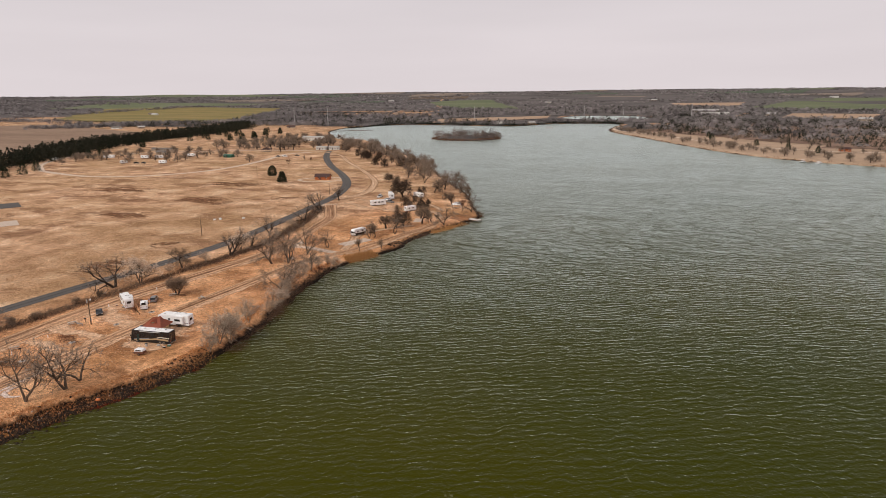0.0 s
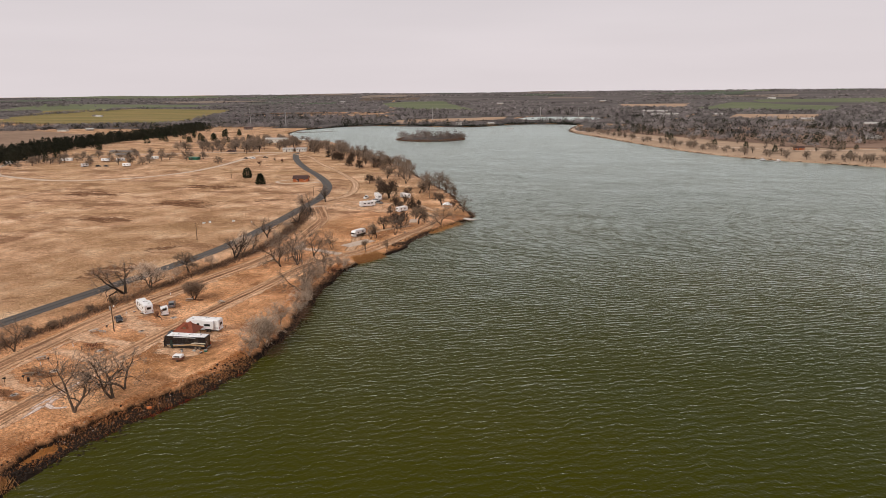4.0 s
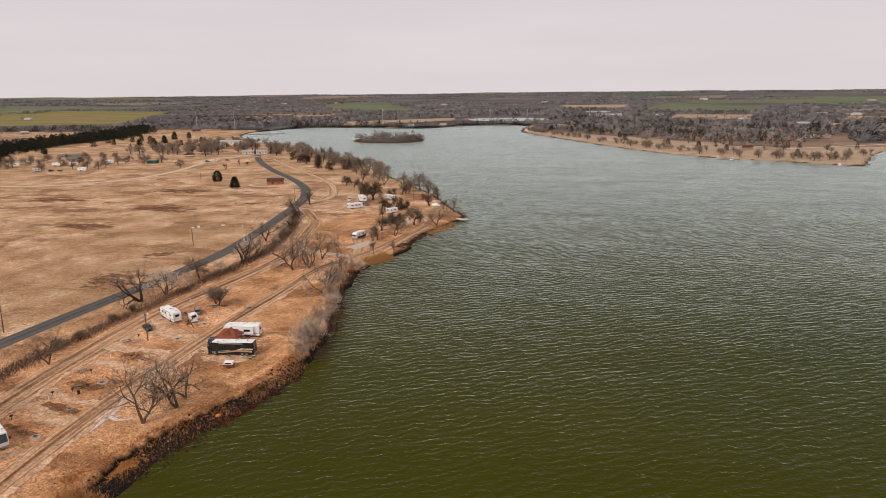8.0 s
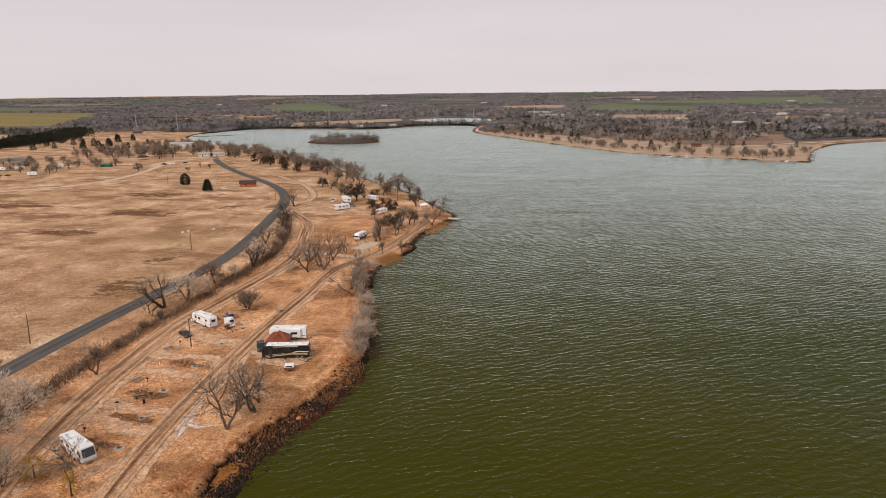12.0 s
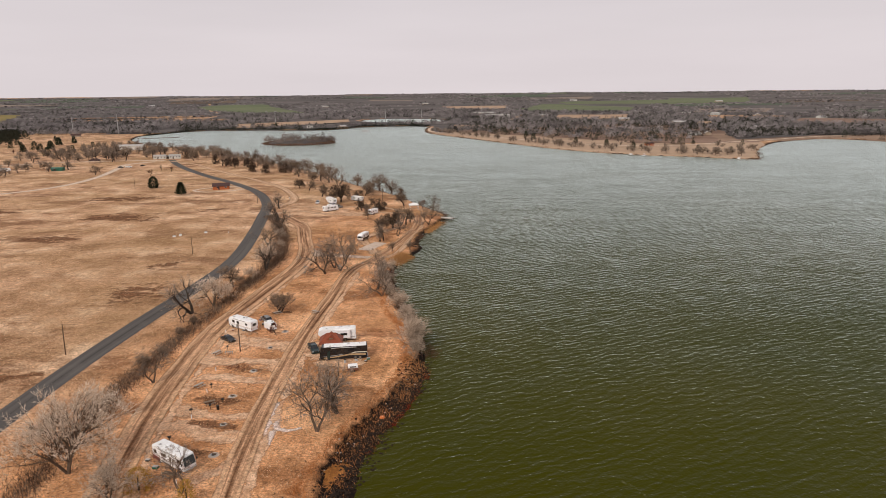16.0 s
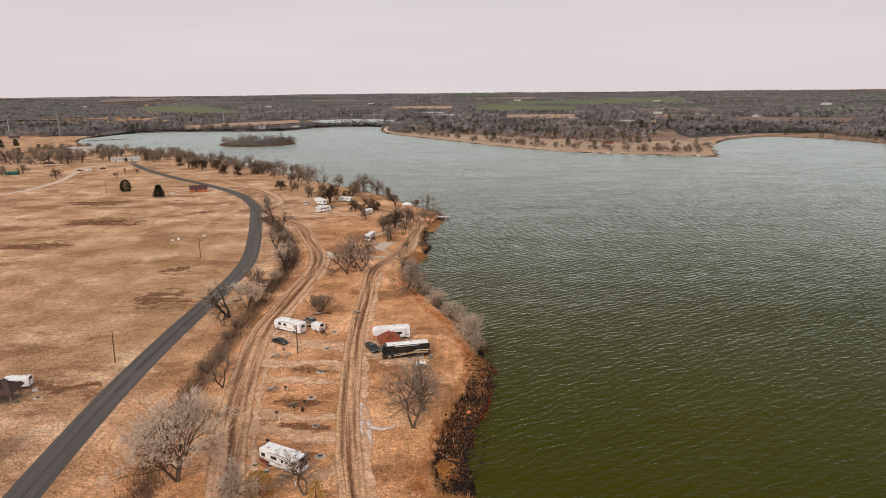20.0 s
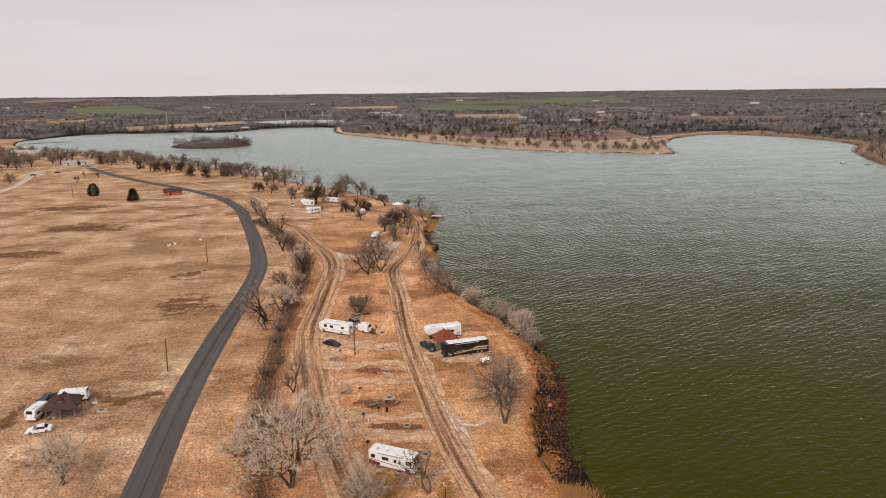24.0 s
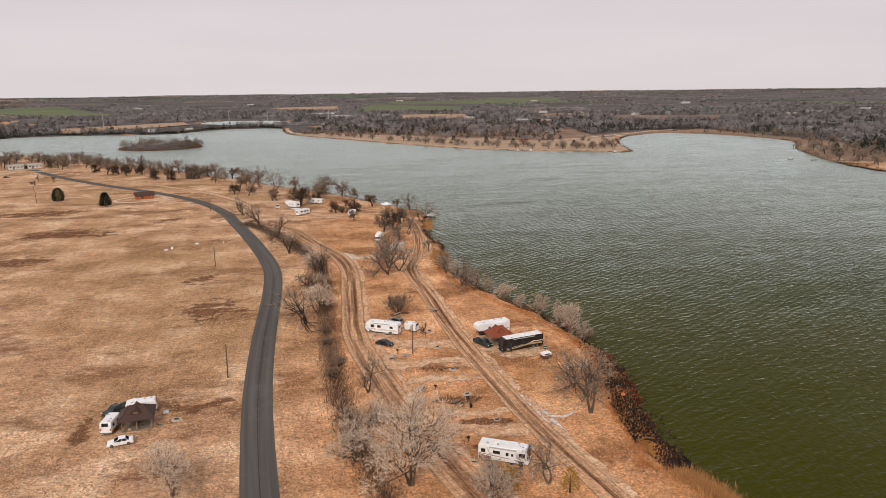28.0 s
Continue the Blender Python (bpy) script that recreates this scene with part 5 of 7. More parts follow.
def slab(corners, thick, bm=None):
    """A flat plate with those four top corners, thick downwards."""
    bm = bm or bmesh.new()
    top = [bm.verts.new(c) for c in corners]
    low = [bm.verts.new((c[0], c[1], c[2] - thick)) for c in corners]
    bm.faces.new(top)
    bm.faces.new(list(reversed(low)))
    k = len(corners)
    for i in range(k):
        j = (i + 1) % k
        bm.faces.new((top[j], top[i], low[i], low[j]))
    return bm


M_WHITE = worn("white_gelcoat", (0.90, 0.90, 0.90), (0.55, 0.51, 0.46), 0.2, 0.35, 0, 0.5, 0.05, 0.5)
M_ROOF_WHITE = worn("chalky_white_roof", (0.88, 0.87, 0.86), (0.42, 0.37, 0.31), 0.4, 0.7, 0, 0.7, 0.1, 0.3)
M_CREAM = worn("cream_paint", (0.66, 0.60, 0.50), (0.3, 0.24, 0.18), 0.4, 0.45, 0, 0.8, 0.08)
M_TAN = worn("tan_paint", (0.46, 0.31, 0.17), (0.25, 0.17, 0.1), 0.3, 0.4, 0, 0.9, 0.05)
M_BLACK = worn("black_paint", (0.012, 0.013, 0.015), (0.06, 0.05, 0.04), 0.25, 0.22, 0, 0.8, 0.04, 0.6)
M_GREEN_PAINT = worn("dark_green_paint", (0.014, 0.032, 0.03), (0.05, 0.05, 0.04), 0.3, 0.25, 0, 0.8, 0.04, 0.6)
M_SILVER = worn("grey_car_paint", (0.27, 0.27, 0.27), (0.13, 0.11, 0.09), 0.35, 0.3, 0.4, 0.8, 0.04)
M_MAROON = worn("maroon_paint", (0.18, 0.04, 0.03), (0.08, 0.05, 0.04), 0.4, 0.4, 0, 0.9, 0.05)
M_GREY_STRIPE = worn("grey_stripe", (0.30, 0.31, 0.33), (0.2, 0.18, 0.16), 0.3, 0.4)
M_RUBBER = worn("tyre_rubber", (0.02, 0.019, 0.018), (0.14, 0.10, 0.07), 0.4, 0.9, 0, 5)
M_CHROME = worn("dull_chrome", (0.55, 0.55, 0.54), (0.2, 0.18, 0.16), 0.3, 0.25, 0.9, 4)
M_PLASTIC = worn("grey_plastic", (0.45, 0.44, 0.42), (0.2, 0.17, 0.14), 0.4, 0.6)
M_DARK_METAL = worn("black_iron", (0.03, 0.028, 0.026), (0.11, 0.06, 0.035), 0.5, 0.6, 0.4, 4)
M_LAMP_RED = worn("red_lens", (0.30, 0.02, 0.015), (0.1, 0.02, 0.02), 0.2, 0.25)
M_LAMP_CLEAR = worn("headlight_lens", (0.75, 0.75, 0.72), (0.4, 0.38, 0.34), 0.2, 0.15, 0, 3, 0.02, 0.7)
M_WOOD = worn("weathered_wood", (0.26, 0.19, 0.13), (0.11, 0.085, 0.065), 0.6, 0.85, 0, 3.0, 0.4, 0.2, 0.2)
M_WOOD_GREY = worn("grey_planks", (0.44, 0.38, 0.32), (0.22, 0.17, 0.13), 0.5, 0.85, 0, 3.0, 0.4, 0.2, 0.2)
M_POLE = worn("creosoted_pole", (0.15, 0.095, 0.06), (0.06, 0.045, 0.035), 0.6, 0.9, 0, 2.0, 0.4, 0.2)
M_DOCK = worn("bleached_deck", (0.66, 0.62, 0.57), (0.36, 0.31, 0.26), 0.4, 0.85, 0, 2.0, 0.3, 0.2)
M_CONCRETE = worn("pale_concrete", (0.60, 0.48, 0.385), (0.30, 0.22, 0.16), 0.6, 0.9, 0, 0.6, 0.2, 0.2)
M_RUST_ROOF = worn("rust_red_metal_roof", (0.27, 0.062, 0.024), (0.13, 0.034, 0.018), 0.6, 0.55, 0, 0.7, 0.1, 0.4)
M_BROWN_ROOF = worn("dark_brown_roof", (0.07, 0.032, 0.025), (0.05, 0.03, 0.025), 0.5, 0.65, 0, 0.7, 0.15)
M_ORANGE_BRICK = worn("orange_block_wall", (0.42, 0.125, 0.042), (0.28, 0.09, 0.04), 0.4, 0.85, 0, 1.2, 0.3)
M_TARP_GREEN = worn("green_tarp", (0.03, 0.14, 0.09), (0.02, 0.07, 0.05), 0.4, 0.6)
M_YELLOW_PAINT = worn("orange_yellow_paint", (0.55, 0.30, 0.08), (0.3, 0.16, 0.06), 0.4, 0.6)
M_ASH = worn("ash", (0.06, 0.05, 0.045), (0.25, 0.23, 0.2), 0.5, 0.95, 0, 6)
M_BLUE = worn("blue_plastic", (0.10, 0.12, 0.28), (0.06, 0.06, 0.12), 0.3, 0.5)
M_SIDING = worn("white_siding", (0.70, 0.68, 0.63), (0.4, 0.36, 0.3), 0.4, 0.6, 0, 0.35)
M_SIDING_TAN = worn("tan_siding", (0.42, 0.33, 0.24), (0.22, 0.17, 0.12), 0.4, 0.7, 0, 0.35)
M_ROOF_GREY = worn("grey_shingle_roof", (0.17, 0.15, 0.135), (0.08, 0.07, 0.06), 0.5, 0.8, 0, 0.5)
M_ROOF_PALE = worn("pale_metal_roof", (0.50, 0.48, 0.45), (0.35, 0.31, 0.27), 0.45, 0.45, 0.2, 0.3)
n = Nodes("dark_tinted_glass")
M_GLASS = n.finish(n.ramp(n.noise(n.place(local=True), 0.8, 2), (0.3, (0.010, 0.011, 0.012)), (0.7, (0.03, 0.03, 0.03))), 0.06, 0, None, spec=0.6)

# tyres and rims share their meshes
bm = rod((0, -0.5, 0), (0, 0.5, 0), 1.0, None, 18)
bmesh.ops.bevel(bm, geom=[e for e in bm.edges if abs(e.verts[0].co.y - e.verts[1].co.y) < 1e-4], offset=0.16, segments=2, affect="EDGES", profile=0.5)
TYRE = bpy.data.meshes.new("wheel")
bm.to_mesh(TYRE)
bm.free()
TYRE.materials.append(M_RUBBER)
bm = rod((0, -0.53, 0), (0, 0.53, 0), 0.58, None, 14)
for k in range(5):
    a = k * 1.2566
    rod((0.2 * math.cos(a), 0.52, 0.2 * math.sin(a)), (0.2 * math.cos(a), 0.57, 0.2 * math.sin(a)), 0.07, None, 6, bm)
RIM = bpy.data.meshes.new("rim")
bm.to_mesh(RIM)
bm.free()
RIM.materials.append(M_CHROME)


def wheel(parent, x, y, r=0.36, w=0.24):
    tyre = new("wheel", TYRE)
    tyre.parent = parent
    tyre.matrix_basis = pose(x, y, r) @ Matrix.Diagonal((r, w if y > 0 else -w, r, 1))
    new("rim", RIM).parent = tyre


def panels(parent, name, spots, y, material, proud=0.02, bevel=0.015, label=""):
    """Flat plates on a flank: each spot is x, z (middle), width, height; both flanks where y is a pair."""
    for x, z, w, h in spots:
        for side in (y if isinstance(y, tuple) else (y,)):
            part(name, box((w, proud * 2, h), (x, side, z - h / 2), bevel), material, parent, label)


def house(name, x, y, turn, size, eave, rise, wall_m, roof_m, label, windows=2, group="", flat=False):
    """A gabled building: four walls, two roof slopes, gables, doors and windows."""
    L, W = size
    h = thing(name, x, y, turn, label, "house" if name == "house" else "building", group)
    for s in (-1, 1):
        part("wall", box((L, 0.2, eave), (0, s * (W / 2 - 0.1), -0.1)), wall_m, h)
        part("wall", prism([(-W / 2 + 0.2, -0.1), (W / 2 - 0.2, -0.1), (W / 2 - 0.2, eave - 0.1), (0, eave + rise - 0.18), (-W / 2 + 0.2, eave - 0.1)], 0.2, (0, 0, 0)), wall_m, h).matrix_basis = pose(s * (L / 2 - 0.1), 0, 0, 0, 0, 90)
        o = 0.5
        part("roof", slab([(-L / 2 - o, s * (W / 2 + o), eave - rise * o * 2 / W), (L / 2 + o, s * (W / 2 + o), eave - rise * o * 2 / W), (L / 2 + o, 0, eave + rise), (-L / 2 - o, 0, eave + rise)], 0.14), roof_m, h)
        for k in range(windows):
            wx = (k + 0.5) / windows * L - L / 2 + (0.4 if windows > 1 else -L / 4)
            win = part("window", box((1.3, 0.1, 1.1), (wx, s * (W / 2 + 0.01), eave * 0.42), 0.02), M_WHITE, h)
            part("pane", box((1.1, 0.1, 0.9), (wx, s * (W / 2 + 0.03), eave * 0.42 + 0.1)), M_GLASS, win)
        part("door", box((1.0, 0.1, 2.05), (-L * 0.02 + s * L * 0.12, s * (W / 2 + 0.02), 0), 0.02), M_BROWN_ROOF, h)
    return h


# ---------------------------------------------------------------- vehicles
def caravan(name, x, y, turn, label, L=10.0, W=2.45, H=3.4, nose="flat", paint=None, roof=None, windows=(), stripes=(), axles=(), motor=False,
            awning=False, slide=None, door=0.5, wheel_r=0.38, floor=0.5, group="", ac=(0.1,), door_side=-1, skirt=None):
    """A motorhome or travel trailer; it faces along +x."""
    v = thing(name, x, y, turn, label, "motorhome" if motor else "trailer", group)
    paint, roof = paint or M_WHITE, roof or M_ROOF_WHITE
    h, top = L / 2, H - 0.12
    if nose == "bus":
        side = [(-h, floor), (h - 0.25, floor), (h, floor + 0.35), (h - 0.06, floor + 1.0), (h - 0.55, top), (-h + 0.06, top), (-h, top - 0.2)]
    elif nose == "fifth":
        side = [(-h, floor), (h - 2.6, floor), (h - 2.4, floor + 1.05), (h - 0.5, floor + 1.05), (h, floor + 1.6), (h - 0.15, top - 0.35), (h - 0.9, top), (-h, top)]
    elif nose == "slant":
        side = [(-h, floor), (h - 0.7, floor), (h, floor + 0.9), (h - 0.05, top - 0.7), (h - 0.75, top), (-h + 0.1, top), (-h, top - 0.3)]
    else:
        side = [(-h, floor), (h - 0.1, floor), (h, floor + 0.3), (h, top - 0.3), (h - 0.2, top), (-h + 0.2, top), (-h, top - 0.25)]
    part("body", prism(side, W, bevel=0.09), paint, v)
    part("roof", box((L - (1.3 if nose in ("bus", "slant", "fifth") else 0.5), W - 0.16, 0.14), (-0.45 if nose in ("bus", "slant", "fifth") else 0, 0, top - 0.03), 0.05), roof, v)
    for f in ac:
        unit = part("air_conditioner", box((0.95, 0.75, 0.28), (f * L, 0, top + 0.1), 0.08), M_WHITE, v)
        part("grille", box((0.04, 0.5, 0.14), (f * L - 0.48, 0, top + 0.16)), M_DARK_METAL, unit)
    for f in (-0.33, 0.27, -0.12):
        part("roof_vent", box((0.42, 0.42, 0.12), (f * L, 0.35 * W * (1 if f > 0 else -0.6), top + 0.1), 0.03), M_PLASTIC, v)
    for wx, wz, ww, wh in windows:
        for s in (-1, 1):
            win = part("window", box((ww, 0.05, wh), (wx, s * (W / 2 + 0.012), wz - wh / 2), 0.02), M_DARK_METAL, v)
            part("pane", box((ww - 0.1, 0.03, wh - 0.1), (wx, s * (W / 2 + 0.035), wz - wh / 2 + 0.05)), M_GLASS, win)
    for pts, m in stripes:
        for s in (-1, 1):
            bm = prism(pts, 0.02, (0, s * (W / 2 + 0.012), 0))
            part("stripe", bm, m, v)
    part("entry_door", box((0.7, 0.05, 1.9), (door * h, door_side * (W / 2 + 0.015), floor + 0.12), 0.02), paint if paint is not M_BLACK else M_GREEN_PAINT, v)
    part("entry_step", box((0.65, 0.35, 0.06), (door * h, door_side * (W / 2 + 0.2), floor - 0.1), 0.01), M_DARK_METAL, v)
    part("chassis", box((L * 0.8, W * 0.7, 0.28), (-0.3, 0, floor - 0.26)), M_DARK_METAL, v)
    part("bumper", box((0.16, W * 0.92, 0.22), (-h - 0.06, 0, floor - 0.05), 0.04), M_CHROME, v)
    for s in (-1, 1):
        part("tail_light", box((0.05, 0.16, 0.4), (-h - 0.01, s * W * 0.42, floor + 0.5), 0.02), M_LAMP_RED, v)
    back = part("window", box((0.05, 1.2, 0.7), (-h - 0.005, 0, floor + 1.35), 0.02), M_DARK_METAL, v)
    part("pane", box((0.03, 1.1, 0.6), (-h - 0.03, 0, floor + 1.4)), M_GLASS, back)
    bm = bmesh.new()
    for s in (-0.22, 0.22):
        rod((-h - 0.14, 0.8 + s, floor + 0.4), (-h - 0.14, 0.8 + s, top), 0.02, None, 6, bm)
    for k in range(6):
        rod((-h - 0.14, 0.58, floor + 0.6 + k * 0.35), (-h - 0.14, 1.02, floor + 0.6 + k * 0.35), 0.016, None, 6, bm)
    part("ladder", bm, M_CHROME, v)
    if motor:
        z0, z1 = (floor + 0.95, top - 0.25) if nose == "bus" else (floor + 1.1, top - 0.75)
        lean = 0.5 if nose == "bus" else 0.1
        bm = slab([(h - 0.02, -W * 0.44, z0), (h - 0.02, W * 0.44, z0), (h + 0.01 - lean * 0.85, W * 0.42, z1), (h + 0.01 - lean * 0.85, -W * 0.42, z1)], 0.02)
        bmesh.ops.translate(bm, vec=(0.05, 0, 0.02), verts=bm.verts)
        part("windshield", bm, M_GLASS, v)
        part("front_bumper", box((0.22, W * 0.96, 0.34), (h - 0.02, 0, floor - 0.12), 0.06), M_DARK_METAL if paint is M_BLACK else M_CHROME, v)
        for s in (-1, 1):
            part("headlight", box((0.08, 0.42, 0.2), (h + 0.0, s * W * 0.36, floor + 0.32), 0.03), M_LAMP_CLEAR, v)
            arm = part("mirror", box((0.12, 0.3, 0.42), (h - 0.15, s * (W / 2 + 0.26), floor + 1.3), 0.04), M_BLACK, v)
            part("mirror_arm", rod((h - 0.2, s * W / 2, floor + 1.75), (h - 0.15, s * (W / 2 + 0.26), floor + 1.7), 0.025, None, 6), M_DARK_METAL, arm)
    else:
        part("hitch", rod((h - 0.2, 0, floor - 0.1), (h + (1.1 if nose != "fifth" else -0.9), 0, floor - (0.08 if nose != "fifth" else -1.0)), 0.07, None, 6), M_DARK_METAL, v)
        part("jack", rod((h - (2.2 if nose == "fifth" else -0.7), 0, 0.0), (h - (2.2 if nose == "fifth" else -0.7), 0, floor + 0.2), 0.05, None, 6), M_DARK_METAL, v)
    if awning:
        part("awning_roll", rod((-h * 0.55, door_side * (W / 2 + 0.1), top - 0.22), (h * 0.5, door_side * (W / 2 + 0.1), top - 0.22), 0.1, None, 8), M_PLASTIC, v)
    if slide:
        sx, sl, sd, ss = slide
        box_out = part("slide_out", box((sl, sd, H * 0.58), (sx, ss * (W / 2 + sd / 2 - 0.03), floor + 0.55), 0.05), paint if paint is not M_BLACK else M_GREEN_PAINT, v)
        part("pane", box((sl * 0.5, 0.04, 0.6), (sx, ss * (W / 2 + sd - 0.01), floor + 1.35)), M_GLASS, box_out)
        part("cover", box((sl + 0.1, sd + 0.1, 0.06), (sx, ss * (W / 2 + sd / 2), floor + 0.55 + H * 0.58), 0.02), roof, box_out)
    for ax in axles:
        for s in (-1, 1):
            wheel(v, ax, s * (W / 2 - 0.13), wheel_r, 0.28)
            part("wheel_arch", box((wheel_r * 2.5, 0.06, wheel_r * 0.5), (ax, s * (W / 2 + 0.0), wheel_r * 1.75), 0.02), M_DARK_METAL, v)
    return v


def car(name, x, y, turn, label, paint, L=4.7, W=1.8, kind="sedan", group="cars"):
    """A car or pickup that faces along +x."""
    v = thing(name, x, y, turn, label, "pickup truck" if kind == "pickup" else "car", group)
    h = L / 2
    deck = 0.92 if kind == "sedan" else 1.08
    lower = [(-h, 0.38), (-h + 0.06, deck - 0.04), (-h + 0.3, deck + 0.02), (h - 1.25, deck), (h - 0.25, deck - 0.16), (h, deck - 0.36), (h - 0.03, 0.34), (h - 0.35, 0.24), (-h + 0.35, 0.26)]
    part("body", prism(lower, W, bevel=0.07), paint, v)
    if kind == "sedan":
        glass = [(-h + 0.75, deck), (-h + 1.35, 1.36), (h - 2.15, 1.38), (h - 1.25, deck)]
        roof_x0, roof_x1, rz = -h + 1.3, h - 2.05, 1.36
    elif kind == "suv":
        glass = [(-h + 0.1, deck), (-h + 0.4, 1.66), (h - 2.1, 1.68), (h - 1.3, deck)]
        roof_x0, roof_x1, rz = -h + 0.35, h - 2.0, 1.66
    else:
        glass = [(-0.55, deck), (-0.45, 1.76), (h - 2.05, 1.78), (h - 1.35, deck)]
        roof_x0, roof_x1, rz = -0.5, h - 1.95, 1.76
    slim = lambda z: 0.94 - 0.14 * max(0, z - deck) / 0.6
    part("cabin_glass", prism(glass, W, bevel=0.04, narrow=slim), M_GLASS, v)
    part("roof", box((roof_x1 - roof_x0, W * 0.78, 0.07), ((roof_x0 + roof_x1) / 2, 0, rz - 0.02), 0.03), paint, v)
    for s in (-1, 1):
        for px in (glass[1][0], (roof_x0 + roof_x1) / 2, glass[2][0]):
            foot = glass[0][0] if px == glass[1][0] else glass[3][0] if px == glass[2][0] else px
            part("pillar", rod((foot, s * W * 0.47, deck - 0.02), (px, s * W * 0.405, rz), 0.045, None, 6), paint, v)
        part("mirror", box((0.16, 0.14, 0.12), (h - 1.75, s * (W / 2 + 0.08), deck + 0.02), 0.03), paint, v)
        part("headlight", box((0.1, 0.36, 0.14), (h - 0.05, s * W * 0.36, deck - 0.34), 0.03), M_LAMP_CLEAR, v)
        part("tail_light", box((0.06, 0.3, 0.16), (-h + 0.0, s * W * 0.37, deck - 0.24), 0.02), M_LAMP_RED, v)
        part("door_seam", box((0.02, 0.02, 0.5), (0.05, s * (W / 2 + 0.002), 0.4)), M_DARK_METAL, v)
        for wx in (-h + 0.85, h - 0.88):
            wheel(v, wx, s * (W / 2 - 0.1), 0.33 if kind == "sedan" else 0.39, 0.22)
    part("bumper", box((0.14, W * 0.94, 0.2), (h - 0.04, 0, 0.34), 0.05), M_DARK_METAL if paint is M_BLACK else paint, v)
    part("grille", box((0.06, W * 0.5, 0.14), (h - 0.01, 0, deck - 0.36), 0.02), M_DARK_METAL, v)
    if kind == "pickup":
        bed = part("cargo_bed", box((h - 0.75, W * 0.84, 0.05), (-h / 2 - 0.35, 0, deck + 0.005), 0.01), M_DARK_METAL, v)
        for s in (-1, 1):
            part("bed_rail", box((h - 0.6, 0.1, 0.14), (-h / 2 - 0.3, s * W * 0.46, deck - 0.02), 0.03), paint, bed)
        part("tailgate", box((0.1, W * 0.92, 0.5), (-h + 0.02, 0, deck - 0.38), 0.03), paint, v)
    if kind == "suv":
        for s in (-1, 1):
            part("roof_rail", rod((roof_x0 + 0.2, s * W * 0.34, rz + 0.09), (roof_x1 - 0.2, s * W * 0.34, rz + 0.09), 0.03, None, 6), M_DARK_METAL, v)
    return v


# the black coach between the shore and the track
S_GOLD = [([(-5.4, 0.95), (-1.5, 1.15), (2.2, 0.75), (4.8, 0.62), (4.8, 0.82), (2.2, 1.0), (-1.5, 1.55), (-5.4, 1.45)], M_TAN),
          ([(-5.7, 1.9), (-2.8, 2.0), (-1.6, 1.62), (-2.2, 1.6), (-3.2, 1.75), (-5.7, 1.66)], M_CREAM),
          ([(0.2, 1.35), (3.0, 1.1), (4.9, 1.0), (4.9, 1.08), (3.0, 1.25), (0.2, 1.5)], M_GREY_STRIPE)]
caravan("coach_motorhome", -9.5, 154.8, 192.5, "black coach motorhome with tan swooshes and a white roof", L=11.6, W=2.55, H=3.55, nose="bus", paint=M_BLACK,
        windows=((4.3, 2.45, 1.0, 0.8), (2.4, 2.45, 1.3, 0.7), (-0.4, 2.45, 1.6, 0.7), (-3.4, 2.5, 1.2, 0.6)), stripes=S_GOLD, axles=(4.0, -2.9, -4.0), motor=True,
        awning=True, slide=(0.6, 3.6, 0.6, -1), wheel_r=0.48, floor=0.42, ac=(0.22, -0.05, -0.3), door=0.62, door_side=1)
caravan("fifth_wheel_trailer", -14.0, 166.6, 192, "white fifth-wheel trailer beside the rust-red shelter", L=9.8, W=2.45, H=3.6, nose="fifth",
        windows=((-2.9, 2.2, 1.1, 0.7), (-0.6, 2.2, 0.8, 0.6), (1.2, 2.2, 0.6, 0.5)), axles=(-1.2, -2.1), awning=True, slide=(-1.8, 3.4, 0.7, 1), ac=(-0.02,), door=0.05, floor=0.6,
        stripes=[([(-4.6, 1.2), (3.0, 1.55), (3.0, 1.63), (-4.6, 1.42)], M_GREY_STRIPE)])
S_LINE = [([(-4.6, 1.3), (4.3, 1.3), (4.3, 1.38), (-4.6, 1.38)], M_TAN), ([(-4.6, 1.12), (4.3, 1.12), (4.3, 1.17), (-4.6, 1.17)], M_GREY_STRIPE)]
caravan("motorhome", -42.4, 173.6, 149.5, "older white motorhome with tan pinstripes parked on dirt", L=9.7, W=2.45, H=3.25, nose="slant",
        windows=((2.6, 2.1, 1.0, 0.75), (0.7, 2.1, 1.1, 0.7), (-2.9, 2.15, 0.9, 0.6)), stripes=S_LINE, axles=(3.2, -2.6), motor=True, awning=True, ac=(0.0,), door=0.28, door_side=1,
        slide=(-0.4, 2.6, 0.5, -1), wheel_r=0.4)
S_LOW = [([(-4.4, 0.52), (-2.6, 0.52), (-2.2, 1.15), (-4.4, 1.45)], M_MAROON), ([(-4.4, 1.55), (3.6, 0.95), (3.6, 1.02), (-4.4, 1.66)], M_MAROON)]
caravan("motorhome", -28.2, 104.9, -28.5, "weathered white motorhome with a maroon rear flank", L=9.0, W=2.5, H=3.3, nose="bus", roof=M_ROOF_WHITE,
        windows=((3.3, 2.15, 1.1, 0.75), (1.6, 2.0, 0.5, 0.6), (0.7, 2.0, 0.5, 0.6), (-1.2, 2.1, 1.3, 0.6), (-3.6, 2.15, 0.8, 0.7)), stripes=S_LOW, axles=(3.1, -2.7), motor=True, awning=True, ac=(-0.15,), door=0.35,
        wheel_r=0.42)
caravan("box_trailer", -34.6, 173.4, 137, "small white enclosed box trailer on dirt", L=3.7, W=2.0, H=2.3, floor=0.4, axles=(-0.2,), ac=(), door=0.0, wheel_r=0.32)
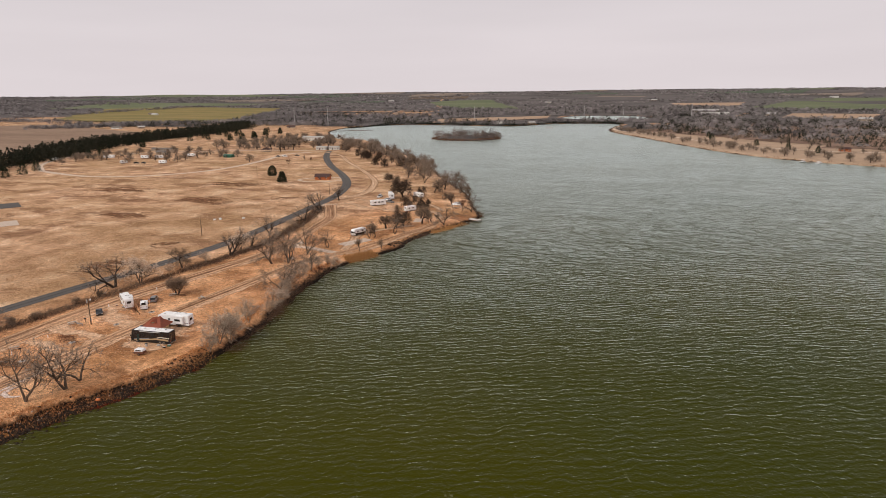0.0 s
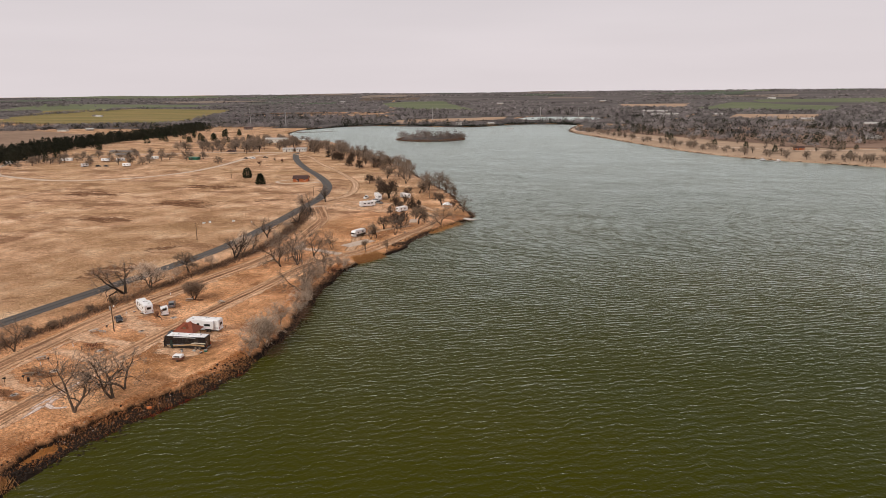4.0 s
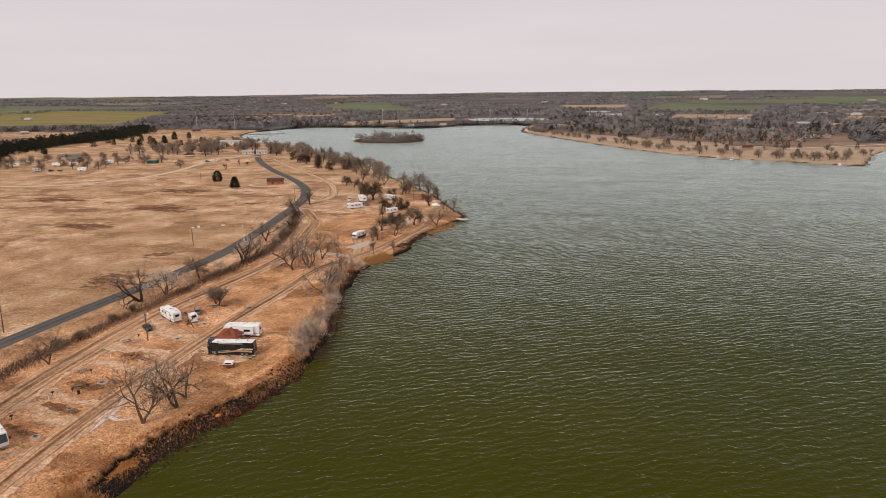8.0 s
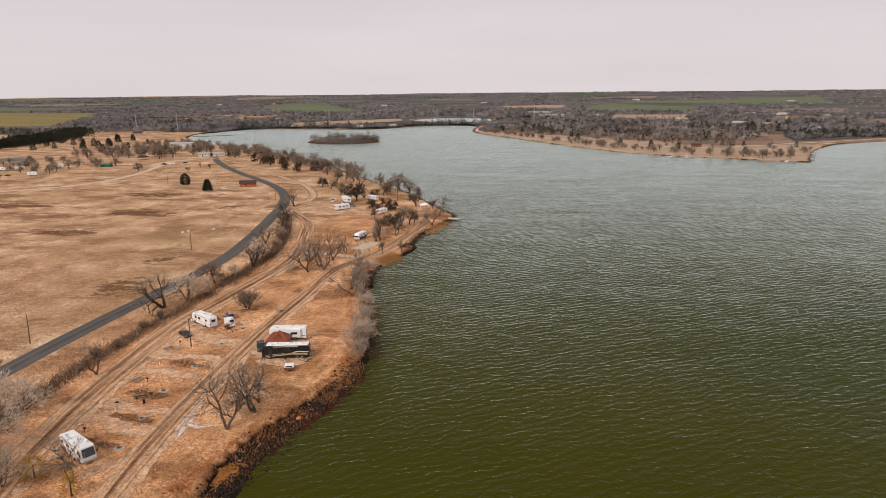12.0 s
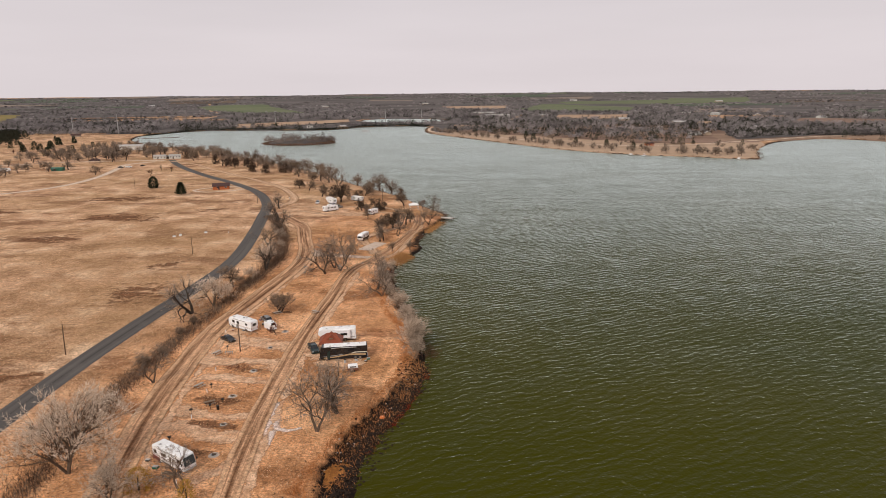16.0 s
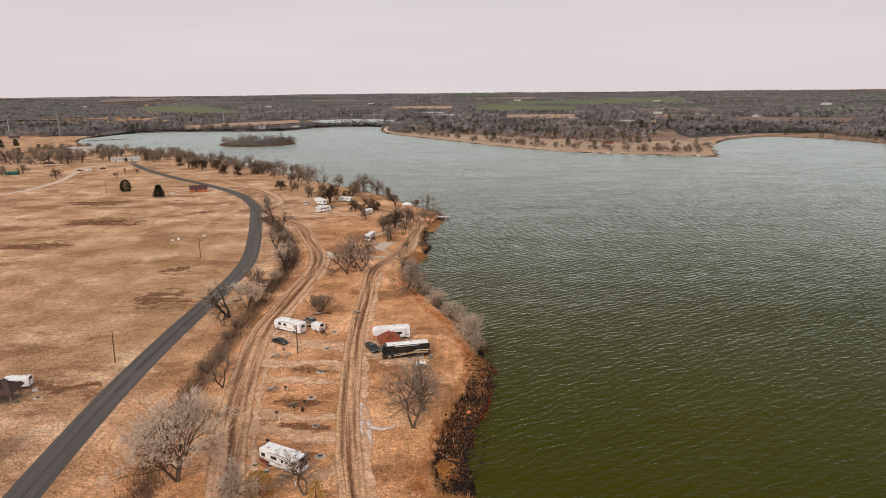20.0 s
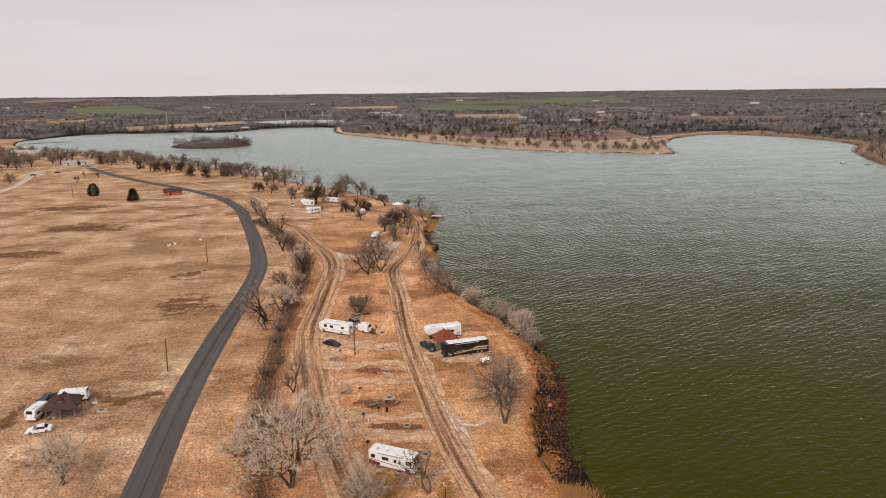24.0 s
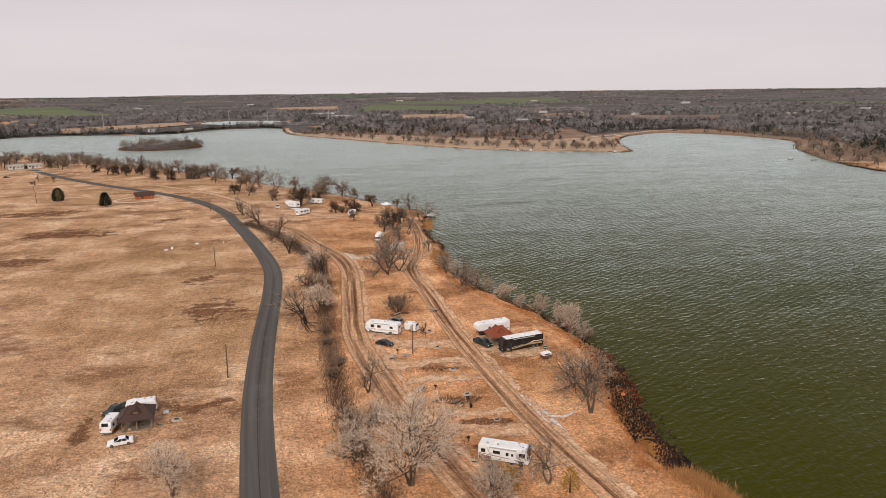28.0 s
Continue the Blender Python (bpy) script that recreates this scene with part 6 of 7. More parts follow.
caravan("bus_camper", -65.5, 361, 48, "white bus camper on the open grass", L=9.0, W=2.4, H=3.2, nose="bus", windows=((2.2, 2.1, 1.2, 0.7), (0.3, 2.1, 1.2, 0.7), (-2.0, 2.1, 1.2, 0.7)),
        axles=(2.8, -2.5), motor=True, ac=(0.0,))
caravan("fifth_wheel_trailer", -71.5, 386, 128, "tall white fifth-wheel trailer beside a dark oak", L=10.5, W=2.5, H=3.7, nose="fifth", windows=((-2.0, 2.2, 1.0, 0.7), (0.5, 2.2, 0.8, 0.6)), axles=(-1.2, -2.1), floor=0.6)
caravan("travel_trailer", -58, 396, 150, "white travel trailer half hidden by oaks", L=8.0, H=3.0, windows=((1.5, 1.9, 1.0, 0.6), (-2, 1.9, 1.0, 0.6)), axles=(-0.3, -1.1))
S_RV0 = [([(-3.6, 0.6), (2.4, 0.6), (3.2, 1.5), (-1.0, 1.35), (-3.6, 1.7)], M_BLACK), ([(-3.6, 2.4), (0.0, 2.5), (0.0, 2.62), (-3.6, 2.7)], M_GREY_STRIPE)]
caravan("camper_van", -32.2, 288.6, 258, "white and black camper on its own pad", L=7.6, W=2.35, H=3.2, nose="slant", windows=((1.4, 2.1, 0.9, 0.6), (-1.6, 2.1, 1.1, 0.6)), stripes=S_RV0,
        axles=(2.3, -2.1), motor=True, ac=(0.0, -0.3))
caravan("travel_trailer", -40, 352, 70, "white travel trailer under dark oaks", L=7.0, H=2.9, windows=((1.2, 1.9, 1.0, 0.6), (-1.6, 1.9, 0.9, 0.6)), axles=(-0.3, -1.1))
# the meadow camp beside the road
caravan("pop_up_trailer", -96.0, 138.9, 188, "low white folding trailer behind the brown shelter", L=5.8, W=2.3, H=2.5, roof=M_ROOF_WHITE, windows=((1.2, 1.6, 0.9, 0.6), (-1.2, 1.6, 0.9, 0.6)), axles=(-0.3,), ac=(), wheel_r=0.33)
caravan("travel_trailer", -100.1, 131.8, 83, "small old white travel trailer with a tan belt", L=4.8, W=2.2, H=2.6, windows=((0.9, 1.7, 0.9, 0.6), (-1.2, 1.7, 0.8, 0.6)), axles=(-0.2,), ac=(),
        stripes=[([(-2.3, 0.6), (2.2, 0.6), (2.2, 0.95), (-2.3, 0.95)], M_TAN)], wheel_r=0.33)
# the west campground
for x, y, turn, L in ((-472, 505, 20, 11), (-410, 472, 70, 6), (-374, 485, 15, 7), (-432, 515, 5, 9), (-418, 520, 60, 8), (-400, 545, 30, 8), (-506, 470, 10, 8)):
    caravan("travel_trailer", x, y, turn, "white travel trailer in the west campground", L=L, H=3.1, windows=((L * 0.2, 2.0, 1.0, 0.7), (-L * 0.2, 2.0, 1.0, 0.7)), axles=(-0.3, -1.1), group="campground trailers")

car("pickup_truck", -18.3, 158.9, -62, "dark green-black pickup truck at the shelter", M_GREEN_PAINT, 5.7, 1.95, "pickup")
car("sedan", -43.0, 164.4, -35, "black sedan parked on bare dirt", M_BLACK)
car("sport_utility_vehicle", -38.2, 180.2, 130, "grey sport utility vehicle behind the box trailer", M_SILVER, 4.8, 1.85, "suv")
car("pickup_truck", -100.9, 139.2, 225, "dark teal pickup truck at the meadow camp", M_GREEN_PAINT, 5.6, 1.9, "pickup")
car("sedan", -96.8, 125.4, 193, "white sedan at the meadow camp", M_WHITE, 4.6)
car("pickup_truck", -80, 387, 100, "white pickup truck on the grass", M_WHITE, 5.5, 1.9, "pickup")
car("sport_utility_vehicle", -69.5, 378, 150, "white sport utility vehicle by the big trailer", M_WHITE, 4.8, 1.85, "suv")
car("pickup_truck", -64, 372, 160, "grey pickup truck under the oak", M_SILVER, 5.5, 1.9, "pickup")
car("pickup_truck", -306, 577, 10, "white pickup truck beside the gravel lane", M_WHITE, 5.5, 1.9, "pickup")
car("sedan", -299, 588, 30, "dark sedan beside the gravel lane", M_BLACK)
car("sedan", -312, 574, 0, "dark sedan beside the gravel lane", M_BLACK)
car("sedan", -392, 479, 5, "dark sedan in the west campground", M_BLACK)
car("sport_utility_vehicle", -398, 476, 40, "dark sport utility vehicle in the west campground", M_BLACK, 4.8, 1.85, "suv")


def topper_cart(x, y, turn):
    """A small trailer made of a pickup bed with a white cap."""
    c = thing("utility_trailer", x, y, turn, "small rusty utility trailer with a white cap", "trailer")
    part("bed", box((2.5, 1.6, 0.55), (0, 0, 0.42), 0.05), worn("rusty_brown_steel", (0.20, 0.085, 0.05), (0.08, 0.04, 0.03), 0.6, 0.7, 0.2, 3), c)
    cap = part("cap", prism([(-1.2, 0.97), (1.2, 0.97), (1.05, 1.55), (-1.1, 1.58)], 1.5, bevel=0.08), M_WHITE, c)
    for s in (-1, 1):
        part("pane", box((1.5, 0.03, 0.3), (0, s * 0.755, 1.12)), M_GLASS, cap)
        wheel(c, -0.1, s * 0.82, 0.32, 0.2)
    part("tongue", rod((1.2, 0, 0.45), (2.4, 0, 0.4), 0.05, None, 6), M_DARK_METAL, c)
    part("jack", rod((2.1, 0, 0.0), (2.1, 0, 0.55), 0.04, None, 6), M_DARK_METAL, c)


topper_cart(-5.5, 147.2, 195)


# ---------------------------------------------------------------- shelters and buildings
def picnic_shelter(x, y, turn, roof_m, label, size=(6.6, 5.8)):
    """A hip-roofed park shelter with small gablets on posts, over a slab coloured dark as roof shade."""
    L, W = size
    s = thing("picnic_shelter", x, y, turn, label, "shelter")
    # the slab's wood brown stands in for the shade under the roof
    part("floor_slab", box((L - 1.0, W - 1.0, 0.14), (0, 0, -0.04), 0.02), M_WOOD, s)
    for px in (-L / 2 + 0.7, 0, L / 2 - 0.7):
        for py in (-W / 2 + 0.6, W / 2 - 0.6):
            part("post", box((0.16, 0.16, 2.45), (px, py, 0.08), 0.02), M_WOOD, s)
    for py in (-W / 2 + 0.6, W / 2 - 0.6):
        part("beam", box((L - 1.0, 0.14, 0.25), (0, py, 2.4), 0.02), M_WOOD, s)
    e, r, k = 2.4, 4.35, L / 2 - W * 0.36
    a = [(-L / 2, -W / 2, e), (L / 2, -W / 2, e), (L / 2, W / 2, e), (-L / 2, W / 2, e)]
    p, q = (-k, 0, r), (k, 0, r)
    for corners in ((a[0], a[1], q, p), (a[2], a[3], p, q), (a[1], a[2], q), (a[3], a[0], p)):
        part("roof_slope", slab(corners, 0.1), roof_m, s)
    part("ridge_cap", rod((-k, 0, r + 0.02), (k, 0, r + 0.02), 0.1, None, 6), roof_m, s)
    for c, top in ((a[0], p), (a[1], q), (a[2], q), (a[3], p)):
        part("hip_cap", rod((c[0], c[1], c[2] + 0.03), (top[0], top[1], top[2] + 0.03), 0.08, None, 6), roof_m, s)
    # gablets: small gabled dormers with a louvre in the front
    for sy in (-1, 1):
        y0, y1 = sy * W * 0.30, sy * 0.2
        lo, hi = r - (r - e) * abs(y0) / (W / 2), r - 0.05
        bm = bmesh.new()
        vs = [bm.verts.new(c) for c in ((-1.25, y0, lo), (1.25, y0, lo), (0, y0, hi + 0.05), (0, y1, hi + 0.05))]
        for f in ((0, 2, 3), (2, 1, 3), (0, 1, 2)):
            bm.faces.new([vs[i] for i in f])
        part("gablet", bm, roof_m, s)
        part("vent_louvre", box((0.9, 0.06, 0.35), (0, y0 + sy * 0.03, lo + 0.12)), M_WOOD, s)
    return s


def picnic_table(x, y, turn, label, material=None, dark=False):
    m = material or (M_WOOD if dark else M_WOOD_GREY)
    t = thing("picnic_table", x, y, turn, label, "picnic table", "picnic tables")
    for k in range(4):
        part("plank", box((2.3, 0.17, 0.05), (0, (k - 1.5) * 0.19, 0.72), 0.008), m, t)
    for s in (-1, 1):
        part("bench", box((2.3, 0.28, 0.05), (0, s * 0.72, 0.42), 0.008), m, t)
        frame_bm = rod((s * 0.8, -0.72, 0.02), (s * 0.8, -0.2, 0.72), 0.04, None, 6)
        rod((s * 0.8, 0.72, 0.02), (s * 0.8, 0.2, 0.72), 0.04, None, 6, frame_bm)
        rod((s * 0.8, -0.8, 0.4), (s * 0.8, 0.8, 0.4), 0.04, None, 6, frame_bm)
        part("leg_frame", frame_bm, M_DARK_METAL, t)
    return t


def fire_ring(x, y, label="round steel fire ring with pale ash and stones"):
    f = thing("fire_ring", x, y, 0, label, "fire ring", "fire rings")
    bm = bmesh.new()
    n_ = 20
    loops = [[bm.verts.new((r * math.cos(6.2832 * i / n_), r * math.sin(6.2832 * i / n_), z)) for i in range(n_)] for r, z in ((0.62, 0.0), (0.62, 0.2), (0.5, 0.2), (0.48, 0.02))]
    for a, b in zip(loops, loops[1:]):
        for i in range(n_):
            bm.faces.new((a[i], a[(i + 1) % n_], b[(i + 1) % n_], b[i]))
    part("ring", bm, M_PLASTIC, f)
    part("ash_bed", rod((0, 0, -0.02), (0, 0, 0.12), 0.47, 0.4, 14), M_ASH, f)
    part("concrete_apron", rod((0, 0, -0.03), (0, 0, 0.05), 1.05, 0.98, 18), M_CONCRETE, f)
    part("grate", box((0.9, 0.3, 0.03), (0, 0.15, 0.21), 0.0), M_POLE, f)


def grill(x, y, turn):
    g = thing("park_grill", x, y, turn, "black iron park grill on a short post", "grill", "park grills")
    part("post", rod((0, 0, -0.1), (0, 0, 0.85), 0.05, None, 8), M_DARK_METAL, g)
    bm = box((0.55, 0.42, 0.05), (0, 0, 0.84))
    for a, b, sx, sy in ((0, -0.2, 0.55, 0.03), (0, 0.2, 0.55, 0.03), (-0.26, 0, 0.03, 0.4)):
        box((sx, sy, 0.28), (a, b, 0.86), 0, bm)
    part("firebox", bm, M_DARK_METAL, g)
    part("grate", box((0.5, 0.36, 0.02), (0, 0, 1.08)), M_DARK_METAL, g)


def hydrant(x, y):
    h = thing("water_spigot", x, y, 0, "slim white water spigot post on bare ground", "post", "white posts")
    part("pipe", box((0.14, 0.14, 0.95), (0, 0, -0.05), 0.03), M_WHITE, h)
    part("tap", rod((0.05, 0, 0.75), (0.2, 0, 0.7), 0.03, None, 6), M_DARK_METAL, h)
    part("cap", box((0.17, 0.17, 0.05), (0, 0, 0.9), 0.01), M_PLASTIC, h)


def utility_pole(x, y, height, label, lamp=False, box_on=False, lean=0.0, arm=False):
    p = thing("utility_pole", x, y, 25, label, "pole", "poles")
    part("pole", rod((0, 0, -0.3), (lean, 0, height), 0.16, 0.11, 10), M_POLE, p)
    if lamp:
        a = part("lamp_arm", rod((lean, 0, height - 0.6), (lean + 0.7, 0, height - 0.2), 0.035, None, 6), M_CHROME, p)
        part("lamp_head", rod((lean + 0.7, 0, height - 0.55), (lean + 0.7, 0, height - 0.1), 0.2, 0.14, 10), M_WHITE, a)
        part("transformer", rod((lean - 0.32, 0, height - 1.3), (lean - 0.32, 0, height - 0.4), 0.22, None, 10), M_PLASTIC, p)
    if box_on:
        part("meter_box", box((0.16, 0.34, 0.5), (0.2, 0, 1.3), 0.02), M_PLASTIC, p)
    if arm:
        part("cross_arm", box((0.12, 2.2, 0.14), (lean, 0, height - 0.4), 0.01), M_POLE, p)
        for k in (-0.95, 0, 0.95):
            part("insulator", rod((lean, k, height - 0.26), (lean, k, height - 0.04), 0.05, 0.03, 6), M_PLASTIC, p)
    return p


picnic_shelter(-13.9, 160.2, 12, M_RUST_ROOF, "open picnic shelter with a rust-red hip roof", (6.0, 5.3))
picnic_shelter(-95.3, 132.6, 8, M_BROWN_ROOF, "open picnic shelter with a dark brown hip roof")
picnic_shelter(-363, 617, 20, M_BROWN_ROOF, "open picnic shelter with a brown hip roof near the hall", (10, 7))

for x, y, turn, words, is_dark in ((-42, 155, 70, "grey wooden picnic table by the hookup posts", False), (-38, 136, 65, "grey wooden picnic table on bare ground", False),
                                   (-32, 128, 35, "brown wooden picnic table tilted on bare ground", True), (-27.3, 101, 160, "brown wooden picnic table by the low motorhome", True),
                                   (-37, 186.5, 40, "grey wooden picnic table beside the round bush", False), (-94.5, 131.8, 10, "brown picnic table under the shelter roof", True),
                                   (-13, 160.2, 12, "brown picnic table under the red shelter", True), (-41, 236.5, 20, "brown wooden picnic table under bare cottonwoods", True),
                                   (-31, 240, 120, "grey wooden picnic table under bare cottonwoods", False), (-26, 188, 150, "grey wooden picnic table beside the track", False),
                                   (-20, 368, 0, "grey picnic table under the white canopy", False)):
    picnic_table(x, y, turn, words, None, is_dark)
for x, y in ((-30, 172), (-30, 160), (-29, 145.5), (-28.7, 132), (-25.5, 119.5), (-22.6, 108.4), (-88.3, 133.4), (-44.5, 241), (-24, 247)):
    fire_ring(x, y)
for x, y in ((-35, 135.6), (-29.4, 128.6), (-34, 123.6), (-40.5, 158), (-31, 126), (-33, 112.5)):
    grill(x, y, (x * 37) % 360)
for x, y in ((-38, 145), (-35, 133.4), (-33, 121.6), (-47, 189), (-25, 99), (-46, 170), (-103, 405), (-86, 398), (-99, 300)):
    hydrant(x, y)
for x, y, h, words, lamp, bx in ((-36.8, 157, 7.8, "wooden utility pole with a yard lamp and meter box", True, True), (-80.5, 152.2, 8.2, "plain weathered wooden pole on the meadow", False, False),
                                 (-97, 258.6, 7.8, "plain weathered wooden pole on the meadow", False, False), (-116, 385, 6.5, "slim pale pole beside the road", False, False),
                                 (-43, 398, 8.5, "wooden utility pole near the oaks", False, True), (-108, 496, 6.5, "wooden utility pole by the north path", False, True),
                                 (-225, 443, 8, "slim wooden pole beside a cedar", False, False), (-340, 612, 9, "wooden utility pole by the hall", False, False),
                                 (-452, 500, 8, "wooden utility pole in the campground", False, False), (-520, 455, 9, "wooden utility pole by the windbreak", False, False),
                                 (-620, 700, 9, "wooden utility pole by the windbreak", False, False)):
    utility_pole(x, y, h, words, lamp, bx, 0.2 if h > 8 else 0.0)


def hookup_rack(x, y, turn):
    r = thing("hookup_rack", x, y, turn, "low wooden rack with pale electric hookup boxes", "hookup rack")
    for k in range(4):
        post = part("post", box((0.1, 0.1, 0.9), (k * 0.55 - 0.8, 0, -0.05), 0.01), M_WOOD_GREY, r)
        part("hookup_box", box((0.28, 0.18, 0.4), (k * 0.55 - 0.8, -0.12, 0.5), 0.02), M_PLASTIC, post)
    part("rail", box((2.0, 0.06, 0.12), (0, 0, 0.75), 0.01), M_WOOD, r)


hookup_rack(-39, 155.2, 10)


def barrier(x, y, turn, label):
    """A low park gate: two posts and a rail."""
    b = thing("barrier_gate", x, y, turn, label, "gate", "barrier gates")
    for s in (-1, 1):
        part("post", rod((s * 1.5, 0, -0.2), (s * 1.5, 0, 1.1), 0.1, None, 8), M_YELLOW_PAINT, b)
    part("rail", rod((-1.5, 0, 0.85), (1.5, 0, 0.85), 0.06, None, 8), M_YELLOW_PAINT, b)


barrier(-41, 259.5, 5, "short orange-yellow gate across the campsite track")
barrier(-96, 376, 70, "short orange-yellow gate at the road junction")


def camp_chair(x, y, turn, m):
    c = thing("camp_chair", x, y, turn, "folding fabric camp chair by a fire ring", "chair", "camp chairs")
    part("seat", box((0.5, 0.5, 0.04), (0, 0, 0.42), 0.01), m, c)
    part("backrest", box((0.05, 0.5, 0.5), (-0.26, 0, 0.44), 0.01, turn=(0, -12, 0)), m, c)
    for a, b in ((1, 1), (1, -1), (-1, 1), (-1, -1)):
        part("leg", rod((a * 0.24, b * 0.24, 0), (a * 0.2, b * 0.2, 0.43), 0.018, None, 6), M_DARK_METAL, c)


for x, y, t, m in ((-45.6, 243.5, 20, M_BLUE), (-43, 242.6, 140, M_DARK_METAL), (-39.6, 179.6, 60, M_BLUE), (-40.4, 177.8, 10, M_DARK_METAL), (-91, 131, 30, M_TARP_GREEN)):
    camp_chair(x, y, t, m)


def bin_drum(x, y, m, label):
    b = thing("trash_drum", x, y, 0, label, "trash can", "trash drums")
    part("drum", rod((0, 0, 0), (0, 0, 0.88), 0.29, 0.29, 16), m, b)
    part("rim", rod((0, 0, 0.86), (0, 0, 0.91), 0.31, 0.31, 16), M_DARK_METAL, b)


bin_drum(-29.3, 125.9, M_BLACK, "black trash drum on bare ground")
bin_drum(-17, 331, M_BLACK, "black trash drum beside the shore track")
bin_drum(-8.4, 151.6, M_PLASTIC, "grey trash drum by the coach")


def clutter(x, y, turn, size, m, label, name="storage_box"):
    """A lidded box."""
    c = thing(name, x, y, turn, label, "box", "camp clutter")
    part("bin", box((size[0], size[1], size[2] * 0.85), (0, 0, 0), 0.02, taper=1.05), m, c)
    part("lid", box((size[0] * 1.08, size[1] * 1.08, size[2] * 0.15), (0, 0, size[2] * 0.85), 0.015), M_PLASTIC, c)


for x, y, t, s, m, w in ((-3.2, 154.2, 20, (0.8, 0.5, 0.45), M_TARP_GREEN, "teal storage box behind the coach"), (-3.6, 152.9, 60, (0.6, 0.5, 0.35), M_BLACK, "black storage box behind the coach"),
                         (-6.0, 153.2, 0, (0.7, 0.4, 0.4), M_PLASTIC, "grey storage box beside the coach"), (-91.0, 136.9, 15, (1.0, 0.6, 0.5), M_WHITE, "white cooler beside the brown shelter"),
                         (-41.6, 171.6, 30, (0.7, 0.5, 0.4), M_BLACK, "black storage box by the white motorhome"), (-44.8, 171.9, 10, (0.5, 0.5, 0.35), M_MAROON, "maroon storage box by the white motorhome"),
                         (-37.8, 177.0, 10, (0.9, 0.6, 0.6), M_DARK_METAL, "dark storage box by the box trailer"), (-96.4, 130.6, 0, (0.6, 0.45, 0.4), M_YELLOW_PAINT, "orange cooler in front of the brown shelter"),
                         (-31, 103.4, 0, (0.9, 0.6, 0.5), M_TARP_GREEN, "dark green storage box by the low motorhome"), (-33.6, 105.6, 0, (0.7, 0.5, 0.4), M_BLACK, "black storage box by the low motorhome"),
                         (-20.0, 344.0, 30, (1.4, 0.7, 0.7), M_BLACK, "black deck box near the dock"), (-110, 300, 0, (1.2, 0.8, 0.7), M_WHITE, "white utility cabinet alone on the meadow"),
                         (-121, 291, 30, (1.4, 0.9, 0.6), M_WHITE, "white utility cabinet alone on the meadow"), (-119, 293, 10, (0.9, 0.9, 1.0), M_WHITE, "white utility cabinet alone on the meadow")):
    clutter(x, y, t, s, m, w)

# restroom block with its gravel loop
house("restroom_block", -163.6, 444.4, 20, (10.6, 6.0), 2.7, 1.7, M_ORANGE_BRICK, M_BROWN_ROOF, "orange block restroom with a dark brown gable roof", 2)
# white hall of two wings with a dark porch between
for off, L in ((-7.0, 11.5), (7.4, 11.0)):
    a = radians(20)
    house("white_hall", -312 + off * math.cos(a), 660 + off * math.sin(a), 20, (L, 8), 3.4, 0.8, M_SIDING, M_ROOF_PALE, "long low white hall at the end of the road", 4, "hall wings")
house("porch", -312 + 0.4, 661.4, 20, (3.2, 6), 2.9, 0.5, M_BLACK, M_ROOF_GREY, "dark entrance porch between the white wings", 1)
house("long_shed", -411, 768, 12, (29, 10), 5.0, 1.4, M_SIDING, M_ROOF_PALE, "long white shed by the far water", 5)
house("green_shed", -357, 553, 10, (9, 6), 2.4, 0.7, M_TARP_GREEN, M_TARP_GREEN, "low green shed beside the gravel lane", 1)
house("bath_house", -480, 583, 10, (30, 8), 2.8, 1.2, M_SIDING_TAN, M_ROOF_GREY, "long low tan bath house in the campground", 3)
house("bath_house", -452, 555, 10, (12, 7), 2.8, 1.2, M_SIDING_TAN, M_ROOF_GREY, "low tan cabin in the campground", 2)
FAR_HOUSES = [  # x, y, turn, length, width, wall, roof
    (-960, 905, 20, 16, 10, 0, 0), (-925, 930, 60, 12, 9, 1, 1), (-640, 1010, 30, 14, 9, 1, 2), (-205, 1150, 0, 12, 8, 0, 1), (-330, 1240, 15, 10, 7, 0, 1), (-270, 1250, 40, 12, 8, 1, 1),
    (200, 806, 20, 9, 6, 2, 2), (300, 985, 30, 16, 10, 0, 1), (322, 1000, 80, 12, 9, 1, 1), (262, 1040, 10, 11, 8, 1, 0), (438, 1145, 60, 18, 12, 0, 1), (400, 1290, 10, 24, 12, 3, 3), (366, 1335, 0, 24, 12, 1, 1),
    (285, 1469, 5, 22, 12, 1, 1), (16, 1698, 10, 60, 15, 0, 1), (-22, 1910, 10, 64, 16, 1, 1), (130, 1720, 0, 22, 12, 1, 1), (470, 590, 60, 13, 9, 1, 0), (500, 560, 20, 12, 8, 0, 1), (452, 612, 30, 10, 7, 1, 0),
    (430, 505, 40, 12, 8, 3, 3), (545, 1015, 10, 20, 14, 3, 3), (607, 1042, 50, 18, 13, 3, 3), (1136, 1463, 0, 26, 14, 1, 1), (1388, 1564, 10, 40, 16, 1, 1), (992, 1339, 5, 24, 14, 1, 1), (700, 1500, 30, 20, 12, 0, 1),
    (620, 1640, 70, 20, 12, 1, 1), (760, 1620, 10, 18, 12, 1, 0), (820, 1560, 40, 16, 10, 0, 1), (560, 1760, 20, 20, 12, 0, 1), (500, 1800, 0, 22, 12, 1, 1), (-1480, 1450, 10, 18, 10, 0, 1), (-1530, 1480, 60, 14, 10, 1, 0),
    (-700, 2760, 0, 24, 12, 1, 1), (-1450, 2760, 20, 26, 12, 0, 1), (-300, 2900, 10, 26, 12, 1, 1), (350, 3150, 0, 30, 14, 0, 1), (900, 2850, 15, 30, 14, 1, 1), (1300, 2300, 0, 30, 14, 0, 1),
]
